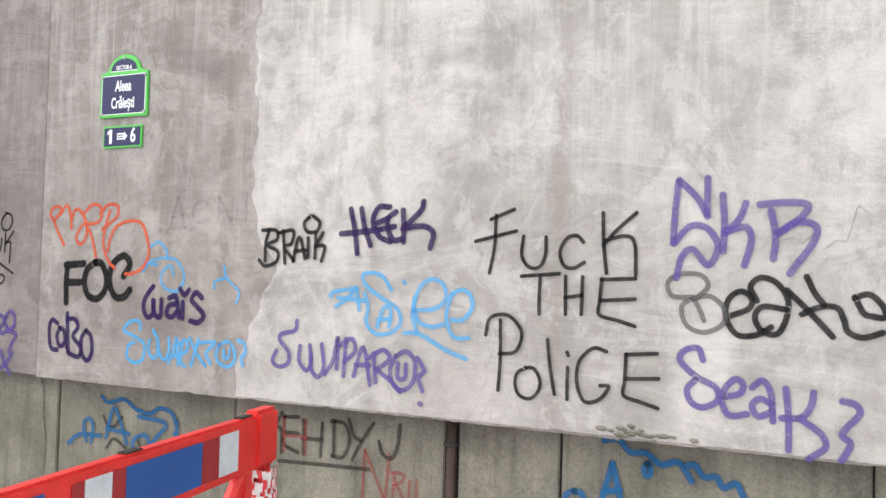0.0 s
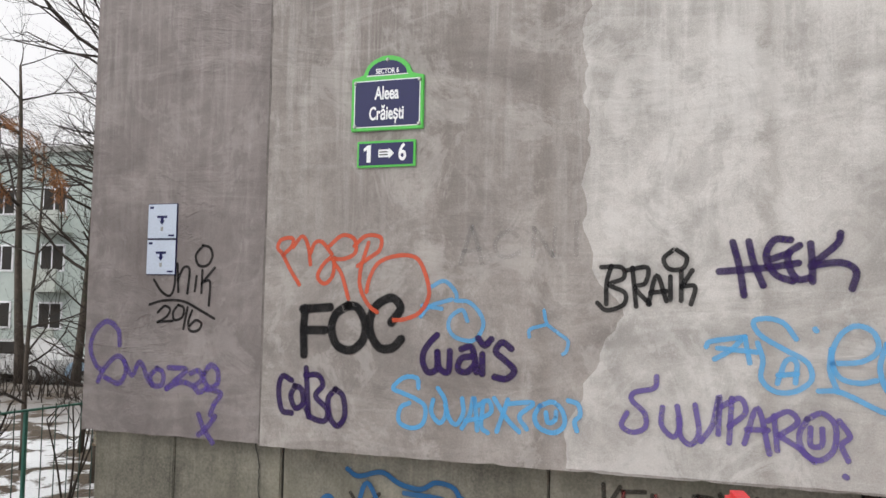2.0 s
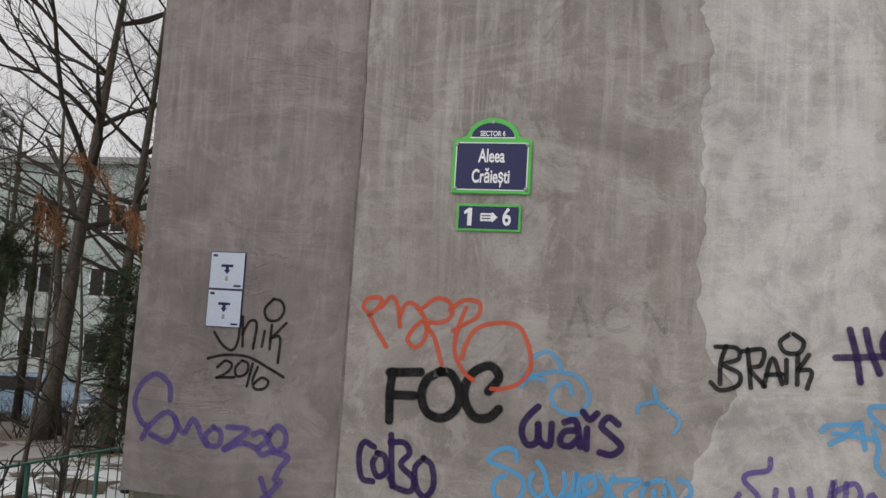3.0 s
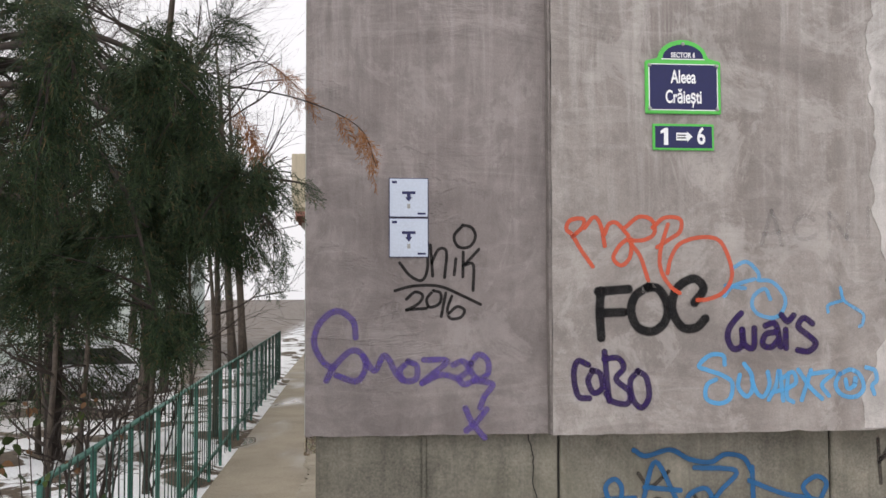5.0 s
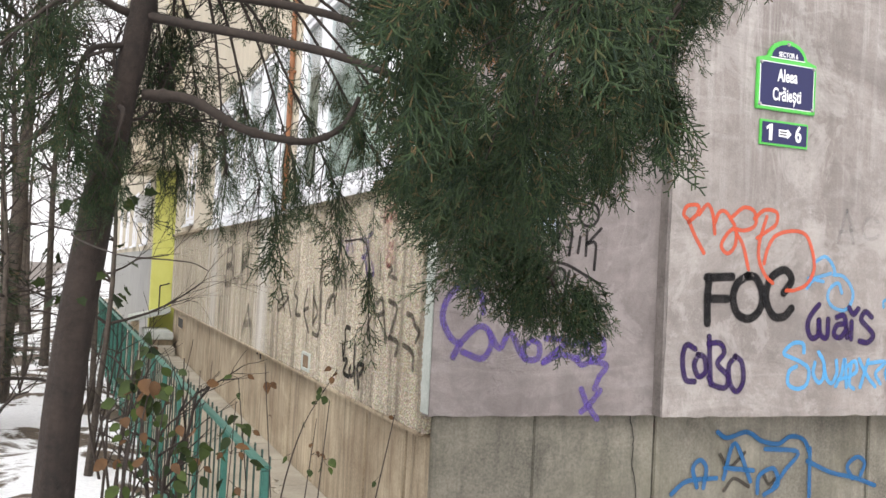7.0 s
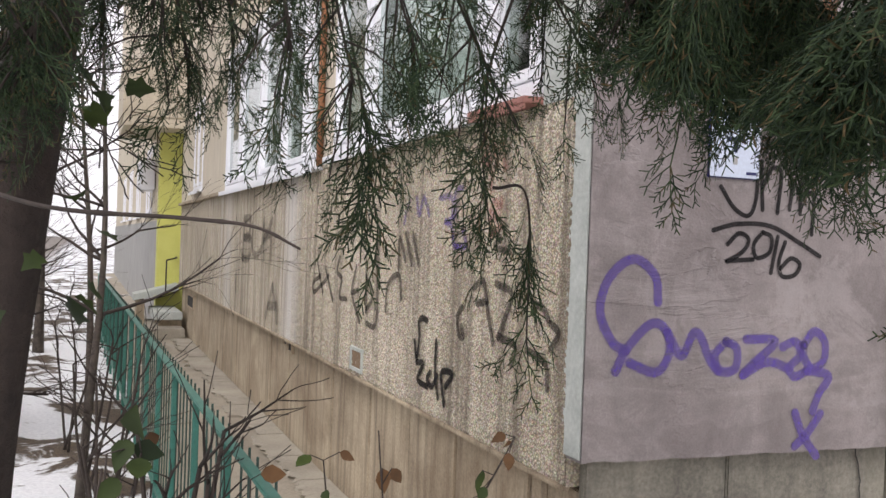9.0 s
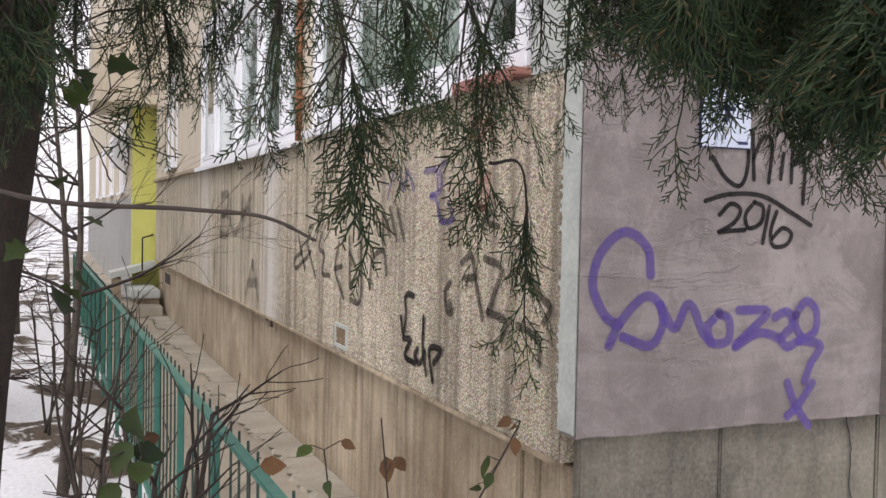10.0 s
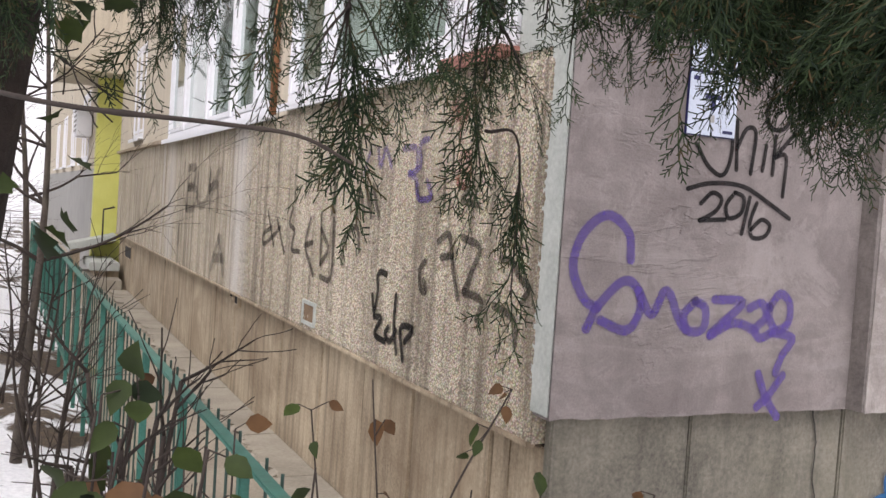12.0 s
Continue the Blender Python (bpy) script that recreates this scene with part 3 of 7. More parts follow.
M["wet_path"] = wet_path("damp_path_concrete")
path = structure("pavement_path", boxes((-0.94, 0.2, -1.6, 6.0, -0.1, 0.0), (-0.94, 0.2, 6.012, 12.6, -0.1, -0.004), bevel=0.008), "wet_path", "worn damp concrete path along the block", "path")
structure("pavement_far", boxes((-1.1, -0.3, 12.6, 34.0, -0.1, -0.01)), "wet_path", "damp far path past the entrance", "path")
rng = random.Random(11)
y = -0.9
while y < 11.2:
    L = rng.uniform(0.25, 0.8)
    w0, w1 = rng.uniform(0.13, 0.24), rng.uniform(0.13, 0.24)
    bm = bmesh.new()
    n = 13
    for zt in (0.0, 0.022 + rng.uniform(-0.004, 0.006)):
        ring = []
        for i in range(n + 1):
            ring.append((-(w0 + (w1 - w0) * i / n) + rng.uniform(-0.03, 0.03), y + L * i / n))
        ring += [(0.048, y + L), (0.048, y)]
        bm.faces.new([bm.verts.new((px, py, zt)) for px, py in ring])
    bm.verts.ensure_lookup_table()
    m_ = len(ring)
    for i in range(m_):
        j = (i + 1) % m_
        bm.faces.new((bm.verts[i], bm.verts[j], bm.verts[m_ + j], bm.verts[m_ + i]))
    part("kerb_piece", bm, "path", path)
    y += L + rng.uniform(0.004, 0.03)

# ---- fence ----
fence = base("fence", "green painted steel railing with thin bars along the path", "fence", (-0.963, 0, 0))
fence.rotation_euler = (0, 0, 0.016)
F0, F1 = -1.0, 13.0
part("top_rail", boxes((-0.018, 0.018, F0, F1, 0.843, 0.856), bevel=0.003), "green", fence)
part("bottom_rail", boxes((-0.012, 0.012, F0, F1, 0.1, 0.125), bevel=0.002), "green", fence)
me_post = boxes((-0.013, 0.013, -0.013, 0.013, -0.1, 0.842), bevel=0.004)
post = part("post", me_post, "green", fence)
k = 0
y = F0 + 0.02
posts = []
while y < F1:
    o = post if not posts else new("post", post.data)
    o.parent = fence
    o.location = (0, y, 0)
    posts.append(y)
    y += 0.77
rod = None
n = int((F1 - F0) / 0.125)
for i in range(n):
    y = F0 + 0.06 + 0.125 * i
    if min(abs(y - p) for p in posts) < 0.03:
        continue
    if rod is None:
        v_, f_ = sweep([(0, 0, 0.02), (0.002, 0, 0.45), (0, 0, 0.876)], 0.0042, 5)
        rod = raw("bar", v_, f_, surface("dark_green_bars", (0.012, 0.032, 0.027), (0.032, 0.08, 0.062), 12, 0.6, 0.2))
        o = rod
    else:
        o = new("bar", rod.data)
    o.parent = fence
    o.location = (0.0235, y, 0)

# ---- signs ----
M["sign_green"] = plain("sign_green", (0.09, 0.5, 0.08), 0.35, 0, 0.05)
M["sign_blue"] = plain("sign_navy", (0.008, 0.01, 0.075), 0.35, 0, 0.05)
M["white"] = plain("sign_white", (0.8, 0.81, 0.82), 0.4, 0, 0.03)
M["plate"] = plain("plate_white", (0.5, 0.56, 0.66), 0.4, 0, 0.03)
M["steel"] = surface("screw_steel", (0.35, 0.35, 0.34), (0.55, 0.55, 0.53), 20, 0.35, 0.1, 90, 1.0)


def text(word, size, x, z, y, material, parent, squeeze=1.0, name="lettering"):
    cu = bpy.data.curves.new(name, "FONT")
    cu.body, cu.size, cu.extrude, cu.align_x, cu.align_y = word, size, 0.0008, "CENTER", "CENTER"
    cu.offset = size * 0.022
    tmp = bpy.data.objects.new(name, cu)
    scene.collection.objects.link(tmp)
    bpy.context.view_layer.update()
    me = bpy.data.meshes.new_from_object(tmp.evaluated_get(bpy.context.evaluated_depsgraph_get()))
    bpy.data.objects.remove(tmp)
    me.transform(Matrix.Translation((x, y, z)) @ Matrix.Rotation(radians(90), 4, "X") @ Matrix.Diagonal((squeeze, 1, 1, 1)))
    me.materials.clear()
    me.materials.append(M[material])
    ob = new(name, me)
    ob.parent = parent
    return ob


def outline(points, y0, y1, bevel=0.0):
    bm = bmesh.new()
    a = [bm.verts.new((x, y0, z)) for x, z in points]
    b = [bm.verts.new((x, y1, z)) for x, z in points]
    bm.faces.new(a)
    bm.faces.new(b[::-1])
    for i in range(len(a)):
        j = (i + 1) % len(a)
        bm.faces.new((a[i], b[i], b[j], a[j]))
    return bevelled(bm, bevel, 2) if bevel else bm


def arch(w, h, r, rise, n=14):
    """A plate of half-width w and height h with a rounded crest of half-width r."""
    pts = [(-w, 0), (w, 0), (w, h)]
    pts += [(r * math.cos(math.pi * i / n), h + 0.012 + rise * math.sin(math.pi * i / n)) for i in range(n + 1)]
    return pts + [(-w, h)]


sign = base("street_sign", "navy enamelled street sign with green rim and crest", "sign", (1.928, SLAB, 2.482))
part("rim", outline(arch(0.2, 0.274, 0.132, 0.098), -0.016, 0.0, 0.004), "sign_green", sign)
part("field", outline([(-0.178, 0.022), (0.178, 0.022), (0.178, 0.254), (-0.178, 0.254)], -0.0185, -0.012), "sign_blue", sign)
part("crest_field", outline([(-0.108, 0.287), (0.108, 0.287)] + [(0.108 * math.cos(math.pi * i / 12), 0.287 + 0.073 * math.sin(math.pi * i / 12)) for i in range(1, 12)], -0.0185, -0.012), "sign_blue", sign)
part("inner_line", boxes((-0.183, 0.183, -0.0175, -0.012, 0.254, 0.259), (-0.183, 0.183, -0.0175, -0.012, 0.017, 0.022), (-0.183, -0.178, -0.0175, -0.012, 0.017, 0.259), (0.178, 0.183, -0.0175, -0.012, 0.017, 0.259), (-0.114, 0.114, -0.0175, -0.012, 0.281, 0.286)), "white", sign, "thin white border line")
text("SECTOR 6", 0.036, 0, 0.303, -0.0195, "white", sign, 0.8)
text("Aleea", 0.094, 0, 0.188, -0.0195, "white", sign, 0.62)
text("Cr\u0103ie\u0219ti", 0.094, 0, 0.084, -0.0195, "white", sign, 0.6)
for x, z in ((-0.178, 0.25), (0.178, 0.25), (-0.178, 0.026), (0.178, 0.026), (0, 0.362)):
    bm = bmesh.new()
    bmesh.ops.create_cone(bm, cap_ends=True, segments=14, radius1=0.011, radius2=0.007, depth=0.008, matrix=Matrix.Translation((x, -0.0215, z)) @ Matrix.Rotation(radians(90), 4, "X"))
    part("screw", bm, "steel", sign)
nsign = base("number_sign", "navy house number plate with green rim", "sign", (1.927, SLAB, 2.294))
part("rim", boxes((-0.162, 0.162, -0.012, 0.0, 0, 0.136), bevel=0.003), "sign_green", nsign)
part("field", boxes((-0.15, 0.15, -0.0145, -0.009, 0.012, 0.124)), "sign_blue", nsign)
part("figure_one", outline([(-0.105, 0.026), (-0.083, 0.026), (-0.083, 0.114), (-0.1, 0.114), (-0.122, 0.098), (-0.122, 0.082), (-0.105, 0.092)], -0.0165, -0.0135), "white", nsign)
text("6", 0.12, 0.092, 0.07, -0.0155, "white", nsign, 0.75)
part("arrow", outline([(-0.04, 0.05), (0.018, 0.05), (0.018, 0.043), (0.046, 0.07), (0.018, 0.097), (0.018, 0.09), (-0.04, 0.09)], -0.0155, -0.0135), "white", nsign, "small white arrow")
part("arrow_band", boxes((-0.034, 0.012, -0.0165, -0.0155, 0.06, 0.066), (-0.034, 0.012, -0.0165, -0.0155, 0.074, 0.08)), "dark", nsign)
for k, z in enumerate((1.948, 1.745)):
    gp = base("gas_marker_plate", "white gas line marker plate with blue T symbol and rim", "plate", (0.516, 0.0, z), "marker plates on the strip")
    part("rim", boxes((-0.1, 0.1, -0.008, 0.0, 0, 0.2), bevel=0.002), "sign_blue", gp)
    part("face", boxes((-0.096, 0.096, -0.0105, -0.006, 0.004, 0.196)), "plate", gp)
    part("symbol", boxes((-0.034, 0.034, -0.012, -0.0105, 0.118, 0.132), (-0.009, 0.009, -0.012, -0.0105, 0.1, 0.118)), "sign_blue", gp)
    part("symbol_tip", outline([(-0.018, 0.103), (0, 0.08), (0.018, 0.103)], -0.0124, -0.0109), "sign_blue", gp)
    for x0, x1, z0, z1 in ((-0.085, -0.06, 0.172, 0.185), (0.045, 0.085, 0.014, 0.024), (-0.008, 0.008, 0.045, 0.068)):
        part("small_print", boxes((x0, x1, -0.0118, -0.0105, z0, z1)), "sign_blue" if z1 - z0 < 0.02 else "grey_wall", gp)

# ---- road barrier ----
def gloss(name, colour):
    m = plain(name, colour, 0.4, 0, 0.12)
    return m


M["red_plastic"] = gloss("red_plastic", (0.72, 0.03, 0.025))
M["blue_film"] = gloss("blue_reflective_film", (0.015, 0.09, 0.33))
M["white_film"] = gloss("white_reflective_film", (0.62, 0.66, 0.7))
M["dark_red_film"] = gloss("dark_red_reflective_film", (0.33, 0.02, 0.025))
barrier = base("road_barrier", "red plastic road barrier with striped film and tape", "barrier", (3.67, -0.83, 0.0))
barrier.rotation_euler = (0, 0, radians(-77))
BL = 2.05
part("top_bar", boxes((0.0, BL, -0.028, 0.028, 0.7, 0.936), bevel=0.01), "red_plastic", barrier)
part("end_block", boxes((-0.06, 0.15, -0.042, 0.042, 0.7, 0.955), bevel=0.018), "red_plastic", barrier)
part("end_block", boxes((BL - 0.1, BL + 0.06, -0.05, 0.05, 0.7, 0.965), bevel=0.02), "red_plastic", barrier)
stripes = [(0.31, 0.475, "white_film"), (0.475, 0.61, "dark_red_film"), (0.61, 1.115, "blue_film"), (1.115, 1.19, "dark_red_film"), (1.19, 1.335, "white_film"), (1.335, 1.4, "dark_red_film"), (1.52, 1.9, "blue_film")]
for a, c, m_ in stripes:
    for s in (-1, 1):
        part("film_stripe", boxes((a + 0.002, c - 0.002, *sorted((s * 0.027, s * 0.0315)), 0.735, 0.9)), m_, barrier)
for x in (0.16, 1.0):
    part("cap", boxes((x, x + 0.1, -0.02, 0.02, 0.935, 0.943), bevel=0.003), "dark", barrier)
for x in (0.03, 0.2, 1.0, 1.9):
    part("leg", boxes((x - 0.04, x + 0.04, -0.03, 0.03, 0.14, 0.72), bevel=0.01), "red_plastic", barrier)
for a, c in ((0.22, 0.62), (0.98, 0.62), (1.02, 1.42), (1.88, 1.42)):
    v_, f_ = sweep([(a, 0, 0.7), (c, 0, 0.3)], 0.032, 8)
    o_ = raw("brace", v_, f_, "red_plastic")
    o_.parent = barrier
part("lower_bar", boxes((0.0, BL, -0.03, 0.03, 0.22, 0.34), bevel=0.01), "red_plastic", barrier)
for x in (0.2, 1.8):
    part("foot", boxes((x - 0.06, x + 0.06, -0.3, 0.3, -0.07, 0.14), bevel=0.02), "dark", barrier)
loops = []
rng = random.Random(3)
for k in range(16):
    z0 = 0.6 + rng.uniform(-0.1, 0.06)
    a0 = rng.uniform(0, 6.28)
    ring = []
    for i in range(12):
        a = a0 + i * 0.55
        r = 0.06 + rng.uniform(0, 0.03)
        ring.append(Vector((0.03 + r * math.cos(a), r * 0.9 * math.sin(a), z0 + rng.uniform(-0.015, 0.015))))
    vs_, fs_ = [], []
    for i, p in enumerate(ring):
        vs_ += [p, p + Vector((rng.uniform(-0.01, 0.01), 0, 0.035))]
        if i:
            fs_.append((2 * i - 2, 2 * i, 2 * i + 1, 2 * i - 1))
    loops.append((vs_, fs_))


def banded():
    m, t, b = nodes_of("red_white_tape")
    w = t.nodes.new("ShaderNodeTexWave")
    w.inputs["Scale"].default_value = 9.0
    w.inputs["Distortion"].default_value = 3.0
    t.links.new(coords(t), w.inputs["Vector"])
    t.links.new(ramp(t, w.outputs["Fac"], [(0.55, (0.8, 0.78, 0.78)), (0.62, (0.7, 0.04, 0.05))]), b.inputs["Base Color"])
    b.inputs["Roughness"].default_value = 0.35
    return m


M["tape"] = banded()
for vs_, fs_ in loops:
    o_ = raw("tape_loop", vs_, fs_, "tape")
    o_.parent = barrier
    tagged(o_, "crumpled red and white barrier tape")

# ---- sprayed and written tags ----
GLYPHS = {
    "F": [[(0.95, 1), (0.35, 0.85)], [(0.5, 0.9), (0.45, 0.4), (0.35, 0)], [(0, 0.5), (1, 0.68)]],
    "f": [[(0.05, 0.92), (1, 0.98)], [(0.14, 0.95), (0.12, 0.5), (0.12, 0)], [(0.12, 0.48), (0.85, 0.53)]],
    "Ch": [[(0.72, 0.55), (0.98, 0.82), (0.7, 1), (0.25, 0.82), (0.1, 0.4), (0.35, 0.04), (0.75, 0.03), (1, 0.2)]],
    "U": [[(0.05, 1), (0.02, 0.4), (0.3, 0.02), (0.7, 0.05), (0.95, 0.4), (0.95, 0.98)]],
    "C": [[(0.95, 0.82), (0.7, 1), (0.3, 0.9), (0.02, 0.5), (0.2, 0.08), (0.6, 0.02), (1, 0.2)]],
    "G": [[(0.9, 0.95), (0.5, 1), (0.1, 0.75), (0.02, 0.35), (0.25, 0.03), (0.7, 0.05), (0.98, 0.3), (0.75, 0.32)]],
    "K": [[(0.08, 1), (0.1, 0.5), (0.2, 0)], [(0.98, 0.98), (0.5, 0.72), (0.1, 0.48)], [(0.12, 0.52), (0.7, 0.62), (0.95, 0.5), (0.97, 0.0)]],
    "T": [[(0, 0.95), (1, 1)], [(0.5, 0.97), (0.48, 0.4), (0.5, 0)]],
    "H": [[(0.05, 1), (0.1, 0)], [(0.95, 0.98), (0.92, 0)], [(0.05, 0.45), (0.95, 0.5)]],
    "E": [[(0.95, 1), (0.1, 0.95)], [(0.1, 0.95), (0.08, 0.5), (0.05, 0.2), (0.5, 0.1), (0.98, 0)], [(0.08, 0.52), (0.98, 0.55)]],
    "P": [[(0.4, 0.95), (0.42, 0.45), (0.4, 0)], [(0.02, 0.75), (0.15, 0.98), (0.6, 1), (0.98, 0.8), (0.85, 0.52), (0.4, 0.48)]],
    "O": [[(0.5, 1), (0.12, 0.8), (0.02, 0.45), (0.2, 0.08), (0.6, 0.0), (0.92, 0.25), (0.98, 0.62), (0.75, 0.95), (0.45, 0.99)]],
    "o": [[(0.5, 0.98), (0.1, 0.75), (0.05, 0.35), (0.35, 0.02), (0.8, 0.1), (0.98, 0.5), (0.8, 0.9), (0.45, 0.97)]],
    "L": [[(0.1, 1), (0.45, 0.5), (0.95, 0)]],
    "i": [[(0.5, 0.68), (0.5, 0.3), (0.55, 0)], [(0.4, 0.97), (0.55, 0.94)]],
    "I": [[(0.5, 1), (0.45, 0.5), (0.5, 0)]],
    "S": [[(0.9, 0.98), (0.85, 0.8), (0.45, 0.95), (0.12, 0.75), (0.3, 0.55), (0.8, 0.42), (0.85, 0.15), (0.4, 0), (0.05, 0.15), (0.15, 0.4)]],
    "R": [[(0.3, 0.95), (0.3, 0.5), (0.2, 0.02)], [(0.05, 0.95), (0.6, 0.98), (1, 0.9), (0.85, 0.65), (0.35, 0.5)], [(0.35, 0.5), (0.7, 0.35), (0.95, 0.0)]],
    "B": [[(0.3, 0.98), (0.25, 0.5), (0.2, 0.02)], [(0.25, 0.98), (0.85, 0.95), (0.8, 0.62), (0.3, 0.52)], [(0.3, 0.52), (0.98, 0.45), (0.85, 0.08), (0.2, 0.02), (0.02, 0.2)]],
    "A": [[(0.05, 0), (0.3, 0.5), (0.52, 1)], [(0.52, 1), (0.75, 0.5), (0.95, 0.02)], [(0.2, 0.35), (0.85, 0.42)]],
    "J": [[(0.9, 1), (0.85, 0.4), (0.6, 0.02), (0.2, 0.12), (0.03, 0.45)]],
    "D": [[(0.2, 0.95), (0.2, 0.05)], [(0.05, 0.95), (0.75, 0.9), (0.98, 0.5), (0.7, 0.08), (0.1, 0.05)]],
    "N": [[(0.05, 0), (0.1, 1)], [(0.1, 1), (0.85, 0.03)], [(0.85, 0.03), (0.95, 1)]],
    "M": [[(0.02, 0), (0.12, 1), (0.3, 0.1)], [(0.3, 0.1), (0.5, 1), (0.62, 0.15)], [(0.62, 0.15), (0.85, 1), (0.98, 0)]],
    "u": [[(0.05, 1), (0.1, 0.2), (0.4, 0), (0.8, 0.3), (0.95, 1)]],
    "Y": [[(0.05, 1), (0.25, 0.6), (0.5, 0.5)], [(0.95, 1), (0.5, 0.45), (0.2, 0)]],
    "-": [[(0, 0), (0.5, 0.6), (1, 1)]],
    "wave": [[(0, 0.9), (0.15, 0.95), (0.3, 0.6), (0.5, 0.65), (0.65, 0.35), (0.85, 0.5), (1, 0.0)]],
}
# looping hand-drawn letters
GLYPHS["a1"] = [[(0.17, 0.98), (0.25, 0.5), (0.3, 0.0)], [(0.36, 1.0), (0.43, 0.62), (0.54, 0.19)], [(0.0, 0.44), (0.59, 0.53), (1.0, 0.62)]]
GLYPHS["a2"] = [[(0.94, 1.0), (0.3, 0.97), (0.0, 0.58), (0.35, 0.16), (1.0, 0.0)], [(0.2, 0.53), (0.83, 0.65)]]
GLYPHS["a3"] = [[(0.55, 1.0), (0.0, 0.74), (0.02, 0.34), (0.44, 0.0), (1.0, 0.02)]]
GLYPHS["a4"] = [[(0.0, 0.83), (0.0, 0.49), (0.02, 0.12)], [(0.67, 1.0), (0.61, 0.83), (0.1, 0.49)], [(0.0, 0.44), (0.66, 0.49), (1.0, 0.32), (0.9, 0.0)]]
GLYPHS["b1"] = [[(0.0, 0.58), (0.1, 0.8), (0.77, 1.0)], [(0.77, 1.0), (0.5, 0.45), (0.16, 0.08)], [(0.77, 1.0), (0.88, 0.0)], [(0.24, 0.51), (1.0, 0.43)]]
GLYPHS["b2"] = [[(0.72, 0.7), (0.54, 0.91), (0.25, 1.0), (0.0, 0.92), (0.11, 0.74), (0.56, 0.56), (0.92, 0.39), (1.0, 0.17), (0.72, 0.0), (0.36, 0.02), (0.14, 0.18), (0.16, 0.41), (0.09, 0.63)]]
GLYPHS["b3"] = [[(0.0, 0.0), (0.47, 1.0), (0.98, 0.93), (0.93, 0.04)], [(0.07, 0.36), (1.0, 0.45)]]
GLYPHS["b4"] = [[(0.75, 0.66), (0.67, 0.33), (1.0, 0.0)], [(0.0, 1.0), (0.08, 0.97)]]
GLYPHS["b5"] = [[(0.02, 0.36), (0.65, 0.4), (1.0, 0.6), (0.9, 0.89), (0.54, 1.0), (0.18, 0.84), (0.0, 0.45), (0.16, 0.1), (0.58, 0.0), (0.97, 0.07)]]
GLYPHS["b6"] = [[(0.16, 0.88), (0.5, 1.0), (0.89, 0.92), (1.0, 0.64), (0.65, 0.4), (0.24, 0.36)], [(0.16, 0.88), (0.0, 0.5), (0.14, 0.13), (0.49, 0.0), (0.9, 0.03)]]
GLYPHS["b7"] = [[(0.0, 1.0), (0.28, 0.99), (0.69, 0.33), (1.0, 0.0)]]
GLYPHS["c1"] = [[(1.0, 1.0), (0.96, 0.81), (0.37, 0.72), (0.28, 0.55), (0.64, 0.35), (0.66, 0.11), (0.29, 0.0), (0.0, 0.13), (0.14, 0.35)]]
GLYPHS["c2"] = [[(0.03, 0.92), (0.0, 0.43), (0.34, 0.19), (0.51, 0.46), (0.44, 0.94)], [(0.48, 0.63), (0.52, 0.2), (0.81, 0.0), (1.0, 0.32), (0.9, 1.0)]]
GLYPHS["c3"] = [[(0.0, 0.0), (0.61, 0.37), (1.0, 1.0), (0.94, 0.17)]]
GLYPHS["c4"] = [[(0.41, 0.99), (0.31, 0.0)], [(0.0, 0.8), (0.77, 1.0), (1.0, 0.71), (0.32, 0.39)]]
GLYPHS["c5"] = [[(0.0, 0.18), (0.53, 1.0), (1.0, 0.0)], [(0.08, 0.51), (0.93, 0.5)]]
GLYPHS["c6"] = [[(0.13, 0.91), (0.21, 0.17)], [(0.0, 0.8), (0.44, 1.0), (0.64, 0.78), (0.24, 0.48)], [(0.24, 0.48), (0.66, 0.26), (1.0, 0.0)]]
GLYPHS["c7"] = [[(0.22, 0.87), (0.64, 1.0), (1.0, 0.73), (0.95, 0.26), (0.57, 0.0), (0.14, 0.15), (0.0, 0.5), (0.22, 0.87)], [(0.32, 0.66), (0.34, 0.33), (0.62, 0.32), (0.63, 0.67)]]
GLYPHS["c8"] = [[(0.0, 1.0), (1.0, 0.76), (0.24, 0.57), (0.84, 0.3)], [(0.49, 0.03), (0.66, 0.0)]]
GLYPHS["d1"] = [[(0.74, 1.0), (0.76, 0.63)], [(0.76, 0.63), (0.53, 0.8), (0.09, 0.97)], [(0.09, 0.97), (0.04, 0.69), (0.0, 0.36)], [(0.0, 0.36), (0.37, 0.51), (0.76, 0.49), (1.0, 0.32), (0.82, 0.12), (0.46, 0.26), (0.18, 0.2), (0.07, 0.0)]]
GLYPHS["d2"] = [[(0.0, 1.0), (0.08, 0.59), (0.04, 0.18)], [(0.82, 0.87), (0.6, 0.63), (0.12, 0.45)], [(0.12, 0.45), (0.8, 0.51), (1.0, 0.35), (0.78, 0.0)]]
GLYPHS["d3"] = [[(0.0, 0.97), (0.5, 1.0), (0.85, 0.96), (0.75, 0.78), (0.34, 0.57)], [(0.21, 0.86), (0.28, 0.51), (0.25, 0.19)], [(0.34, 0.57), (0.68, 0.7), (1.0, 0.66), (0.96, 0.43), (0.57, 0.0)]]
GLYPHS["e1"] = [[(0.47, 0.62), (0.09, 0.61), (0.0, 0.83), (0.23, 0.99), (0.58, 1.0), (0.7, 0.82), (0.54, 0.62)], [(0.47, 0.59), (0.27, 0.42), (0.35, 0.13), (0.65, 0.0), (0.99, 0.16), (1.0, 0.45), (0.76, 0.61), (0.47, 0.59)], [(0.49, 0.55), (0.59, 0.38), (0.66, 0.21)]]
